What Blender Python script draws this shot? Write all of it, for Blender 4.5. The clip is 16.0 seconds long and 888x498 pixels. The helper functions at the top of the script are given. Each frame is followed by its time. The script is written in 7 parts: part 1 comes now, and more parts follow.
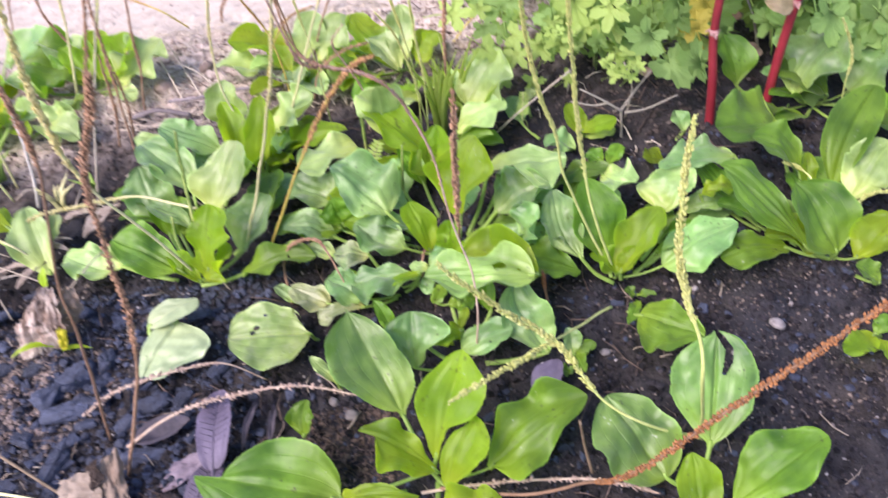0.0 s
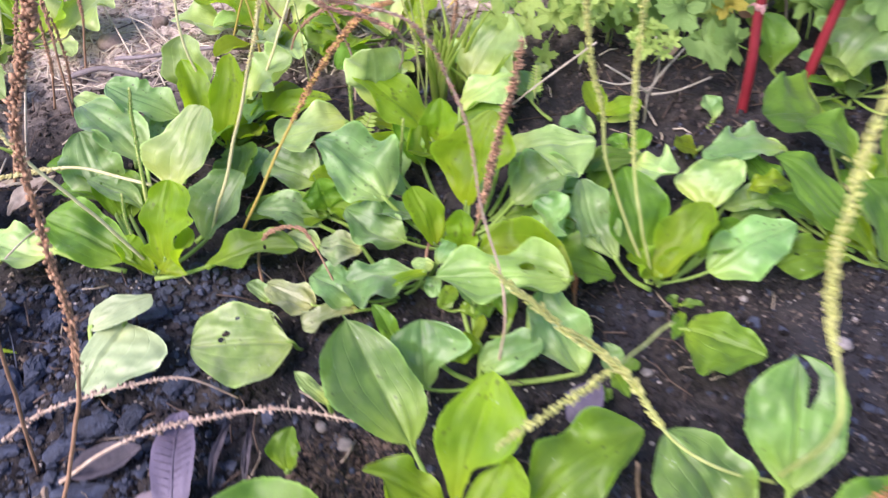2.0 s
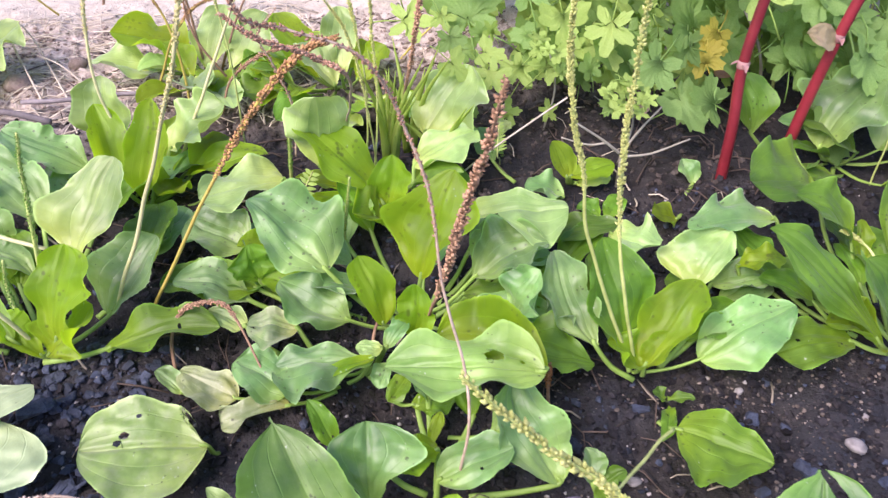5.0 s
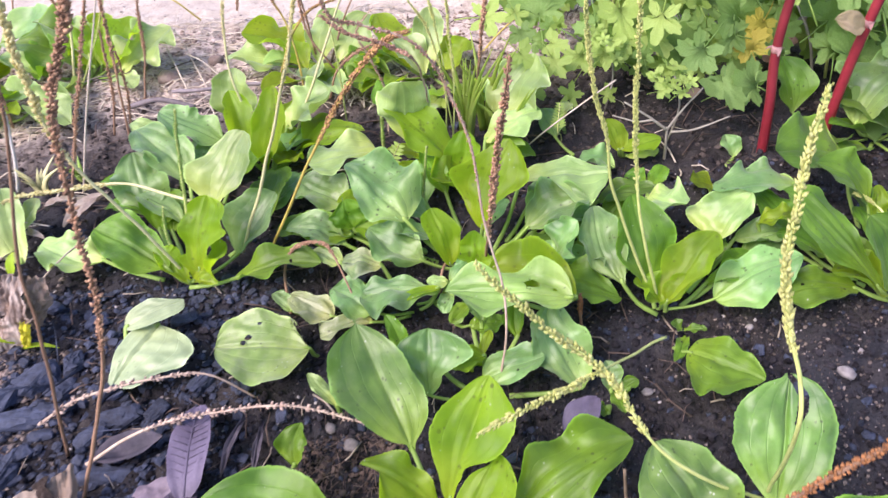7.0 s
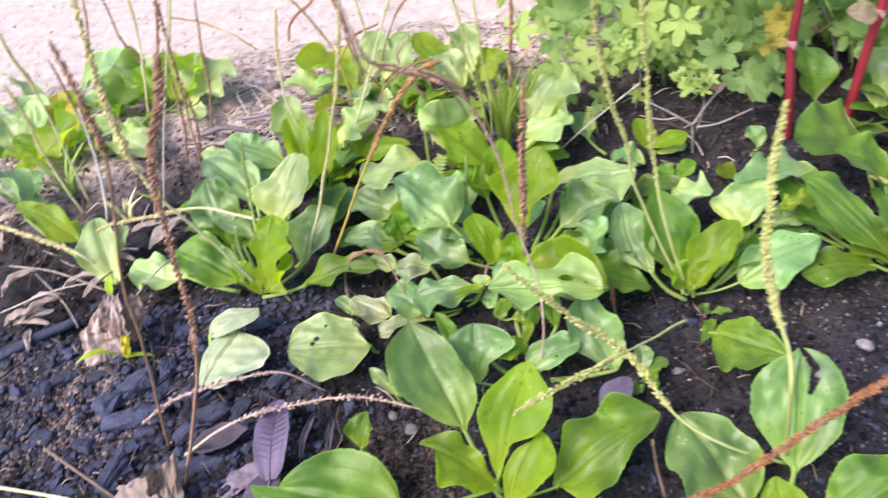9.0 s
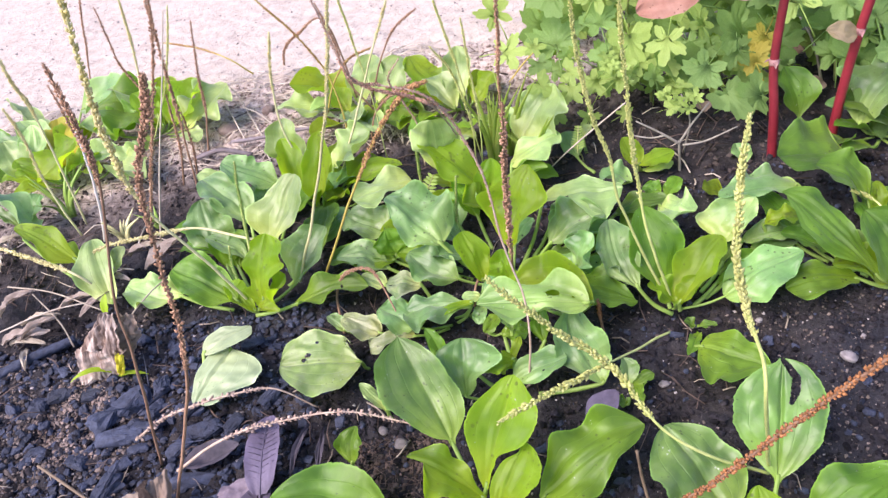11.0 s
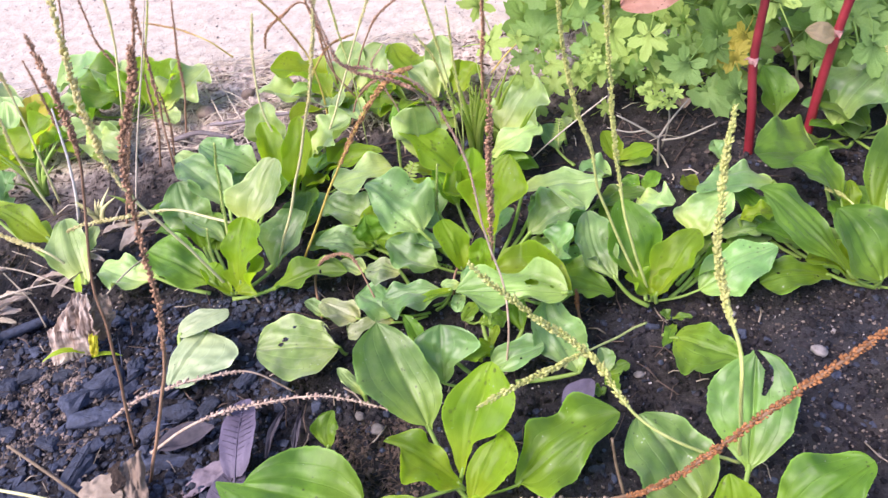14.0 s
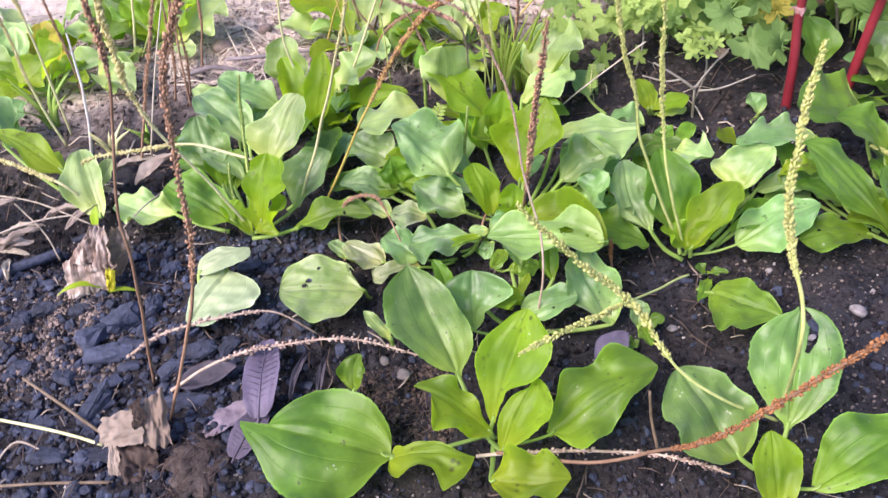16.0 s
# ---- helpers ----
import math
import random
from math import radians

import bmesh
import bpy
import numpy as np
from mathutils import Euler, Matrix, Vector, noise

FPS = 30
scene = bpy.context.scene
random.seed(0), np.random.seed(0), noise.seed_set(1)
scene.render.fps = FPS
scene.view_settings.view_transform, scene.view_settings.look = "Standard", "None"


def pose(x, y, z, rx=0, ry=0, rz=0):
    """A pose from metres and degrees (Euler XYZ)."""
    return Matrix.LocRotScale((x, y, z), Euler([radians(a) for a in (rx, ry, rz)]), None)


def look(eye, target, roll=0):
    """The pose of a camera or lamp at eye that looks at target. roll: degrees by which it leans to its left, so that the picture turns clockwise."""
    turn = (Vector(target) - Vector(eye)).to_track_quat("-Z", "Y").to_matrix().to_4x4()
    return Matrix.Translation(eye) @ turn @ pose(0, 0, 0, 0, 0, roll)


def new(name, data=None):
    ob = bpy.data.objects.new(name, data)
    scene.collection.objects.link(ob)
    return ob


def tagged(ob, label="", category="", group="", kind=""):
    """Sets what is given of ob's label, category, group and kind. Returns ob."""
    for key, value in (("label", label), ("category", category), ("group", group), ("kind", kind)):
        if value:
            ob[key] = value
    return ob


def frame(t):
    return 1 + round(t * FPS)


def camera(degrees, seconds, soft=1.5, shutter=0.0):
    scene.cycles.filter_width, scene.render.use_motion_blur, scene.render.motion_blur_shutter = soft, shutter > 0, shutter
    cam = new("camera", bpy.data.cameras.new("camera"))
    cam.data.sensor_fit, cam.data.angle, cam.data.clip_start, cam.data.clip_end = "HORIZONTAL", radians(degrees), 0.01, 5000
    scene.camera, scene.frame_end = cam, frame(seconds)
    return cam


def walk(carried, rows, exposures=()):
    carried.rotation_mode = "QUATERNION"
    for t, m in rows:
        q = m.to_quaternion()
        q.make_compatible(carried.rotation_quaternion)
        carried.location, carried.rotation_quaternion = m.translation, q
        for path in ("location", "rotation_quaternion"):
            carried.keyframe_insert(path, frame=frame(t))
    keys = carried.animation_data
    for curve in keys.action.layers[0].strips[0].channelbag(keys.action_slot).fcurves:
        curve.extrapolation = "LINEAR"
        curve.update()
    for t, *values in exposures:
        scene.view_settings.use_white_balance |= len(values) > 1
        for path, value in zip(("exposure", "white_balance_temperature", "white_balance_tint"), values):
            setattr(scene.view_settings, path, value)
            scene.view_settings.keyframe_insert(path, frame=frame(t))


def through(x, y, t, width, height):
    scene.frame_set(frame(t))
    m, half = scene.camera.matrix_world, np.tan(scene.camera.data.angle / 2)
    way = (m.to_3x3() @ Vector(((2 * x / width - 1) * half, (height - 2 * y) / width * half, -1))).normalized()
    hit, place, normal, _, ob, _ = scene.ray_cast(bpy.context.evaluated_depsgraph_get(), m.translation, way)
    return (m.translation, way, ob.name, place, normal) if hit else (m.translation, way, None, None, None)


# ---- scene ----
cam = camera(59.2, 16.0, soft=1.4, shutter=0.8)
PATH = [
    (0, (0.092, -0.519, 0.599), (0.135, 0.909, -0.801), -8.5),
    (0.5, (0.09, -0.506, 0.577), (0.205, 0.879, -0.862), -5.9),
    (1, (0.08, -0.5, 0.568), (0.22, 0.89, -0.862), -4.9),
    (1.5, (0.063, -0.477, 0.553), (0.216, 0.922, -0.868), -3.5),
    (2, (0.034, -0.415, 0.517), (0.23, 0.97, -0.913), -2.2),
    (2.5, (-0.015, -0.346, 0.483), (0.175, 1.092, -0.894), 0.4),
    (3, (-0.044, -0.302, 0.434), (0.134, 1.16, -0.92), 1.8),
    (3.5, (-0.035, -0.297, 0.437), (0.154, 1.169, -0.91), 1.0),
    (4, (-0.003, -0.309, 0.452), (0.278, 1.151, -0.886), 1.5),
    (4.5, (0.022, -0.321, 0.455), (0.359, 1.132, -0.878), 1.8),
    (4.7, (0.032, -0.324, 0.455), (0.394, 1.131, -0.869), 2.5),
    (6.8, (0.061, -0.457, 0.517), (0.151, 1.037, -0.81), -3.1),
    (7, (0.065, -0.467, 0.517), (0.134, 1.032, -0.806), -3.9),
    (7.5, (0.054, -0.492, 0.528), (0.069, 1.01, -0.792), -4.3),
    (8, (0.046, -0.516, 0.55), (-0.049, 0.994, -0.758), -7.3),
    (8.5, (0.06, -0.522, 0.563), (-0.046, 0.992, -0.739), -9.4),
    (9, (0.082, -0.52, 0.57), (-0.005, 0.984, -0.746), -11.1),
    (9.2, (0.093, -0.522, 0.577), (0.015, 0.98, -0.742), -11.9),
    (11.3, (0.095, -0.535, 0.57), (0.01, 1.014, -0.693), -11.4),
    (11.5, (0.095, -0.532, 0.572), (0.016, 1.018, -0.69), -11.4),
    (12, (0.093, -0.532, 0.572), (0.028, 1.018, -0.691), -11.1),
    (12.5, (0.092, -0.532, 0.569), (0.039, 1.018, -0.694), -10.3),
    (13, (0.097, -0.54, 0.574), (0.031, 1.032, -0.66), -10.5),
    (13.5, (0.096, -0.537, 0.573), (0.073, 1.001, -0.705), -9.4),
    (14, (0.087, -0.539, 0.568), (0.068, 0.989, -0.723), -8.5),
    (14.5, (0.073, -0.538, 0.563), (0.059, 0.973, -0.747), -7.6),
    (15, (0.063, -0.531, 0.557), (0.045, 0.958, -0.778), -7.1),
    (15.5, (0.058, -0.529, 0.557), (0.04, 0.939, -0.802), -7.1),
    (16, (0.052, -0.526, 0.548), (0.032, 0.925, -0.828), -6.5),
]
walk(cam, [(t, look(eye, target, roll)) for t, eye, target, roll in PATH], [(0, 1.34, 6200, 30), (16, 1.34, 6200, 30)])

# ---- daylight ----
SUN_HIGH, SUN_ROUND = 50.0, -120.0
world = bpy.data.worlds.new("daylight")
world.use_nodes = True
scene.world = world
sky = world.node_tree.nodes.new("ShaderNodeTexSky")
sky.sky_type, sky.sun_disc = "NISHITA", False
sky.sun_elevation, sky.sun_rotation = radians(SUN_HIGH), radians(SUN_ROUND)
world.node_tree.links.new(sky.outputs[0], world.node_tree.nodes["Background"].inputs[0])
world.node_tree.nodes["Background"].inputs[1].default_value = 0.14
sun = new("sun", bpy.data.lights.new("sun", "SUN"))
sun.data.energy, sun.data.angle, sun.data.color = 2.8, radians(40), (1.0, 0.92, 0.80)
az, el = radians(SUN_ROUND), radians(SUN_HIGH)
toward = Vector((math.sin(az) * math.cos(el), math.cos(az) * math.cos(el), math.sin(el)))
sun.matrix_world = look(toward * 5, (0, 0, 0))

# ---- materials ----


class Mat:
    """A procedural material, with short ways to add nodes."""

    def __init__(self, name, rough=0.6, gloss=0.5):
        self.m = bpy.data.materials.new(name)
        self.m.use_nodes = True
        self.t = self.m.node_tree
        self.b = self.t.nodes["Principled BSDF"]
        self.out = self.t.nodes["Material Output"]
        self.b.inputs["Roughness"].default_value = rough
        self.b.inputs["Specular IOR Level"].default_value = gloss
        self.co = self.add("ShaderNodeTexCoord")

    def add(self, kind):
        return self.t.nodes.new(kind)

    def link(self, a, b):
        self.t.links.new(a, b)

    def put(self, socket, value):
        if isinstance(value, bpy.types.NodeSocket):
            self.link(value, socket)
        elif isinstance(value, tuple) and len(value) == 3:
            socket.default_value = (*value, 1)
        else:
            socket.default_value = value

    def noise(self, scale, detail=4, rough=0.6, where="Object", out=0):
        n = self.add("ShaderNodeTexNoise")
        n.inputs["Scale"].default_value, n.inputs["Detail"].default_value, n.inputs["Roughness"].default_value = scale, detail, rough
        self.link(self.co.outputs[where], n.inputs["Vector"])
        return n.outputs[out]

    def ramp(self, value, *stops):
        n = self.add("ShaderNodeValToRGB")
        self.link(value, n.inputs[0])
        e = n.color_ramp.elements
        while len(e) < len(stops):
            e.new(0.5)
        for k, (at, col) in zip(e, stops):
            k.position = at
            k.color = (*col, 1) if isinstance(col, tuple) else (col, col, col, 1)
        return n.outputs[0]

    def mix(self, f, a, b, mode="MIX"):
        n = self.add("ShaderNodeMix")
        n.data_type, n.blend_type = "RGBA", mode
        self.put(n.inputs[0], f)
        self.put(n.inputs[6], (*a, 1) if isinstance(a, tuple) else a)
        self.put(n.inputs[7], (*b, 1) if isinstance(b, tuple) else b)
        return n.outputs[2]

    def math(self, op, a, b=0.0):
        n = self.add("ShaderNodeMath")
        n.operation = op
        self.put(n.inputs[0], a)
        self.put(n.inputs[1], b)
        return n.outputs[0]

    def random(self):
        return self.add("ShaderNodeObjectInfo").outputs["Random"]

    def bump(self, height, strength=0.5, dist=0.002, after=None):
        n = self.add("ShaderNodeBump")
        n.inputs["Strength"].default_value, n.inputs["Distance"].default_value = strength, dist
        self.link(height, n.inputs["Height"])
        if after is not None:
            self.link(after, n.inputs["Normal"])
        self.link(n.outputs[0], self.b.inputs["Normal"])
        return n.outputs[0]

    def colour(self, c):
        self.put(self.b.inputs["Base Color"], c)

    def glow_through(self, c, share):
        """Part of the light passes through the sheet."""
        tr = self.add("ShaderNodeBsdfTranslucent")
        self.put(tr.inputs[0], c)
        mx = self.add("ShaderNodeMixShader")
        mx.inputs[0].default_value = share
        self.link(self.b.outputs[0], mx.inputs[1])
        self.link(tr.outputs[0], mx.inputs[2])
        self.link(mx.outputs[0], self.out.inputs[0])


def leaf_material(name, deep, bright, thin, share=0.4, specks=0.0, blotch=0.0, rough=0.46, bloom=0.07, coat=0.15, lime=0.55):
    """Plantain leaf: parallel veins along the blade, soft blotches, a few chewed specks."""
    k = Mat(name, rough, 0.5 if bloom > 0.1 else 0.32)
    uv = k.add("ShaderNodeSeparateXYZ")
    k.link(k.co.outputs["UV"], uv.inputs[0])
    u = k.math("ABSOLUTE", k.math("SUBTRACT", uv.outputs[0], 0.5))
    # veins at the middle and at two places to each side
    veins = None
    for at, wide in ((0.0, 0.018), (0.17, 0.010), (0.33, 0.009)):
        d = k.math("ABSOLUTE", k.math("SUBTRACT", u, at))
        v = k.math("SUBTRACT", 1.0, k.math("MINIMUM", k.math("DIVIDE", d, wide), 1.0))
        veins = v if veins is None else k.math("MAXIMUM", veins, v)
    big = k.noise(22, 4, 0.6)
    body = k.mix(k.ramp(big, (0.32, 0.0), (0.68, 1.0)), tuple(c * 0.78 for c in deep), tuple(c * 1.12 for c in bright))
    shade = k.math("ADD", 0.78, k.math("MULTIPLY", k.random(), 0.44))
    hsv = k.add("ShaderNodeHueSaturation")
    k.link(body, hsv.inputs["Color"])
    k.link(shade, hsv.inputs["Value"])
    k.link(k.math("ADD", 0.478, k.math("MULTIPLY", k.random(), 0.028)), hsv.inputs["Hue"])
    col = k.mix(k.math("MULTIPLY", veins, 0.14), hsv.outputs[0], tuple(min(1, c * 1.8) for c in bright))
    # the blade is thinner and yellower towards its stalk
    col = k.mix(k.ramp(uv.outputs[1], (0.0, lime), (0.45, 0.0)), col, (min(1, bright[0] * 1.7 + 0.03), min(1, bright[1] * 1.25 + 0.03), bright[2] * 0.7))
    fine = k.noise(260, 4, 0.7)
    col = k.mix(k.ramp(fine, (0.35, 0.16), (0.62, 0.0)), col, tuple(c * 0.5 for c in deep))
    if blotch:
        col = k.mix(k.math("MULTIPLY", k.ramp(k.noise(75, 6, 0.75), (0.46, 0.0), (0.62, 1.0)), blotch), col, (0.34, 0.36, 0.20))
    if specks:
        vo = k.add("ShaderNodeTexVoronoi")
        vo.inputs["Scale"].default_value = 190
        k.link(k.co.outputs["Object"], vo.inputs["Vector"])
        dots = k.math("LESS_THAN", vo.outputs["Distance"], k.math("MULTIPLY", k.ramp(k.noise(45, 2), (0.44, 0.0), (0.66, 1.0)), specks))
        col = k.mix(k.math("MULTIPLY", dots, 0.85), col, (0.035, 0.03, 0.012))
    dust = k.add("ShaderNodeTexVoronoi")
    dust.inputs["Scale"].default_value = 210
    k.link(k.co.outputs["Object"], dust.inputs["Vector"])
    spots = k.math("LESS_THAN", dust.outputs["Distance"], k.math("MULTIPLY", k.ramp(k.noise(60, 3), (0.52, 0.0), (0.68, 1.0)), 0.17))
    col = k.mix(k.math("MULTIPLY", spots, 0.6), col, (0.52, 0.56, 0.42))
    # margins painted lighter, as the highlight on curled edges
    rim_light = k.ramp(u, (0.470, 0.0), (0.492, 0.45))
    col = k.mix(rim_light, col, tuple(min(1, c * 1.9 + 0.02) for c in bright))
    k.colour(col)
    k.b.inputs["Sheen Weight"].default_value = bloom
    k.b.inputs["Sheen Roughness"].default_value = 0.45
    k.b.inputs["Coat Weight"].default_value = coat
    k.b.inputs["Coat Roughness"].default_value = 0.38
    k.put(k.b.inputs["Roughness"], k.math("ADD", rough - 0.08, k.math("MULTIPLY", fine, 0.22)))
    first = k.bump(k.math("SUBTRACT", k.math("MULTIPLY", k.noise(90, 5, 0.6), 1.0), k.math("MULTIPLY", veins, 0.5)), 0.5, 0.0013)
    k.bump(k.noise(420, 2), 0.2, 0.0006, first)
    k.glow_through(k.mix(k.math("MULTIPLY", veins, 0.3), thin, tuple(min(1, c * 1.3) for c in thin)), share)
    return k.m


GREEN = leaf_material("plantain_green", (0.042, 0.128, 0.006), (0.125, 0.268, 0.015), (0.21, 0.46, 0.010), 0.30, specks=0.24)
BLUE = leaf_material("plantain_blue_green", (0.064, 0.188, 0.042), (0.196, 0.368, 0.094), (0.19, 0.43, 0.04), 0.28, blotch=0.14, specks=0.26, bloom=0.24, coat=0.38)
YELLOW = leaf_material("plantain_yellow_green", (0.100, 0.215, 0.005), (0.222, 0.355, 0.012), (0.50, 0.76, 0.010), 0.50, specks=0.38)
PALE = leaf_material("plantain_pale", (0.162, 0.312, 0.064), (0.352, 0.520, 0.148), (0.36, 0.52, 0.07), 0.28, blotch=0.14, bloom=0.24, coat=0.38)
MOTTLED = leaf_material("plantain_mottled", (0.11, 0.19, 0.045), (0.25, 0.32, 0.11), (0.22, 0.34, 0.04), 0.25, specks=0.22, blotch=0.6, bloom=0.24, coat=0.38)
WORN = leaf_material("plantain_worn", (0.13, 0.26, 0.035), (0.29, 0.42, 0.10), (0.38, 0.52, 0.04), 0.26, specks=0.16, blotch=0.35, bloom=0.24, coat=0.38, lime=0.2)
YELLOWED = leaf_material("plantain_yellowed", (0.34, 0.36, 0.012), (0.50, 0.48, 0.03), (0.60, 0.60, 0.01), 0.36)
DEEP = leaf_material("plantain_deep_green", (0.034, 0.106, 0.006), (0.100, 0.215, 0.014), (0.17, 0.38, 0.012), 0.27, specks=0.22)
GRASSY = leaf_material("plantain_grass_green", (0.052, 0.148, 0.019), (0.148, 0.288, 0.044), (0.19, 0.43, 0.03), 0.28, blotch=0.10, specks=0.24, bloom=0.14, coat=0.32)
LIGHT = leaf_material("plantain_light_green", (0.092, 0.205, 0.026), (0.225, 0.365, 0.070), (0.30, 0.50, 0.04), 0.28, specks=0.2, blotch=0.12, bloom=0.16, coat=0.32, lime=0.3)
WHITISH = leaf_material("plantain_whitish", (0.19, 0.295, 0.125), (0.345, 0.445, 0.215), (0.30, 0.40, 0.14), 0.18, specks=0.12, bloom=0.24, coat=0.38, lime=0.08)
LEAVES = {"e": GREEN, "Y": YELLOW, "d": DEEP, "q": WHITISH, "o": YELLOWED, "t": DEEP, "g": GREEN, "b": BLUE, "y": YELLOW, "p": PALE, "m": MOTTLED, "h": WORN, "v": LIGHT, "r": YELLOW, "k": DEEP, "n": GRASSY, "G": GRASSY}


def simple(name, a, b, scale=120, rough=0.7, gloss=0.3, bump=0.5, dist=0.001, through=None, share=0.3, vary=0.4, where="Object", specks=0.0):
    """Two colours mixed by noise at two scales, with relief."""
    k = Mat(name, rough, gloss)
    n1, n2 = k.noise(scale, 5, 0.65, where), k.noise(scale * 6, 3, 0.6, where)
    col = k.mix(k.ramp(n1, (0.3, 0.0), (0.7, 1.0)), a, b)
    col = k.mix(k.math("MULTIPLY", n2, 0.4), col, tuple(c * 0.55 for c in a))
    hsv = k.add("ShaderNodeHueSaturation")
    k.link(col, hsv.inputs["Color"])
    if vary:
        pick = k.math("ADD", k.random(), k.add("ShaderNodeNewGeometry").outputs["Random Per Island"])
        k.link(k.math("ADD", 1 - vary / 2, k.math("MULTIPLY", k.math("FRACT", pick), vary)), hsv.inputs["Value"])
    if specks:
        vo = k.add("ShaderNodeTexVoronoi")
        vo.inputs["Scale"].default_value = 230
        k.link(k.co.outputs[where], vo.inputs["Vector"])
        dots = k.math("LESS_THAN", vo.outputs["Distance"], k.math("MULTIPLY", k.ramp(n1, (0.40, 0.0), (0.60, 1.0)), specks))
        k.colour(k.mix(k.math("MULTIPLY", dots, 0.8), hsv.outputs[0], tuple(c * 0.25 for c in a)))
    else:
        k.colour(hsv.outputs[0])
    k.bump(k.math("ADD", n1, k.math("MULTIPLY", n2, 0.5)), bump, dist)
    if through:
        k.glow_through(through, share)
    return k.m


SEED_BROWN = simple("seed_head_brown", (0.27, 0.14, 0.075), (0.54, 0.33, 0.20), 220, vary=0.8)
SEED_ORANGE = simple("seed_head_rust", (0.20, 0.075, 0.025), (0.40, 0.185, 0.07), 220, vary=0.8)
SEED_GREEN = simple("seed_head_green", (0.50, 0.53, 0.15), (0.78, 0.77, 0.36), 220, vary=0.4, through=(0.70, 0.72, 0.22), share=0.40)
SEED_PALE = simple("seed_head_pale", (0.60, 0.54, 0.22), (0.82, 0.76, 0.46), 220, vary=0.5, through=(0.80, 0.74, 0.35), share=0.45)
STEM_PALE = simple("stem_pale", (0.52, 0.50, 0.22), (0.70, 0.66, 0.36), 90, rough=0.5)
GRASS = simple("grass_blade", (0.30, 0.42, 0.07), (0.48, 0.58, 0.16), 60, rough=0.5, through=(0.55, 0.68, 0.10), share=0.5)
SEED_DRY = simple("seed_head_dry", (0.20, 0.12, 0.09), (0.58, 0.45, 0.36), 220, vary=0.9)
SEED_TAN = simple("seed_head_tan", (0.30, 0.15, 0.06), (0.46, 0.27, 0.12), 220, vary=0.8)
BUD = simple("flower_bud_green", (0.12, 0.26, 0.03), (0.20, 0.38, 0.05), 500, rough=0.5, vary=0.4)
STEM_GREEN = simple("stem_green", (0.32, 0.38, 0.10), (0.52, 0.56, 0.20), 90, rough=0.5)
STEM_BROWN = simple("stem_brown", (0.19, 0.105, 0.06), (0.35, 0.215, 0.13), 90)
STEM_YELLOW = simple("stem_yellow", (0.40, 0.30, 0.06), (0.50, 0.42, 0.10), 90, rough=0.5)
STEM_CREAM = simple("stem_cream", (0.36, 0.24, 0.17), (0.58, 0.48, 0.36), 90)
STEM_ROSY = simple("stem_rosy", (0.36, 0.24, 0.17), (0.62, 0.50, 0.38), 90)
SEED_ROSY = simple("seed_head_rosy", (0.27, 0.13, 0.08), (0.55, 0.33, 0.22), 220, vary=0.8)
STRAW = simple("straw", (0.42, 0.34, 0.25), (0.70, 0.62, 0.50), 90)
BLEACHED = simple("bleached_stem", (0.56, 0.50, 0.43), (0.80, 0.76, 0.69), 90)
DULL_STRAW = simple("dull_straw", (0.22, 0.17, 0.125), (0.44, 0.37, 0.285), 90)
PETIOLE = simple("petiole", (0.22, 0.36, 0.06), (0.34, 0.48, 0.12), 60, rough=0.45, through=(0.3, 0.5, 0.06), share=0.2)
CHAR = simple("charcoal", (0.015, 0.018, 0.029), (0.056, 0.068, 0.108), 140, rough=0.72, gloss=0.35, bump=0.9, dist=0.0015, vary=0.8)
BROWN_CLOD = simple("brown_soil_clod", (0.035, 0.029, 0.026), (0.125, 0.10, 0.088), 120, rough=0.95, gloss=0.1, bump=1.0, dist=0.002, vary=1.0)
CLOD = simple("soil_clod", (0.011, 0.011, 0.015), (0.048, 0.042, 0.044), 120, rough=0.95, gloss=0.1, bump=1.0, dist=0.002, vary=1.0)
SANDY = simple("sandy_crumb", (0.072, 0.058, 0.050), (0.225, 0.182, 0.155), 120, rough=0.9, gloss=0.1, bump=0.8, vary=1.0)
STONE = simple("pebble", (0.15, 0.135, 0.13), (0.40, 0.36, 0.34), 120, rough=0.85, gloss=0.2, bump=0.7, vary=0.9)
DRY_LEAF = simple("dead_leaf_tan", (0.20, 0.14, 0.10), (0.36, 0.28, 0.21), 45, rough=0.75, bump=0.6, through=(0.5, 0.38, 0.25), share=0.15)
PURPLE_LEAF = simple("dead_leaf_purple_grey", (0.066, 0.054, 0.080), (0.140, 0.115, 0.162), 60, rough=0.6, bump=0.4)
EARTH = simple("pale_earth", (0.20, 0.145, 0.12), (0.38, 0.30, 0.25), 90, rough=0.95, gloss=0.1, bump=1.0, dist=0.003)
RED_STALK = simple("red_stalk", (0.19, 0.014, 0.022), (0.31, 0.028, 0.040), 35, rough=0.42, gloss=0.5, bump=0.2)
PINK_LEAF = simple("faded_pink_leaf", (0.36, 0.15, 0.10), (0.60, 0.36, 0.27), 70, rough=0.6, specks=0.30, through=(0.7, 0.3, 0.2), share=0.35)
SHRUB_LEAF = simple("shrub_leaf", (0.14, 0.265, 0.06), (0.29, 0.43, 0.135), 40, rough=0.6, bump=0.3, through=(0.36, 0.54, 0.08), share=0.42, vary=0.6)
SHRUB_LIGHT = simple("shrub_leaf_light", (0.25, 0.38, 0.07), (0.42, 0.53, 0.15), 40, rough=0.55, bump=0.3, through=(0.4, 0.6, 0.08), share=0.4, vary=0.4)
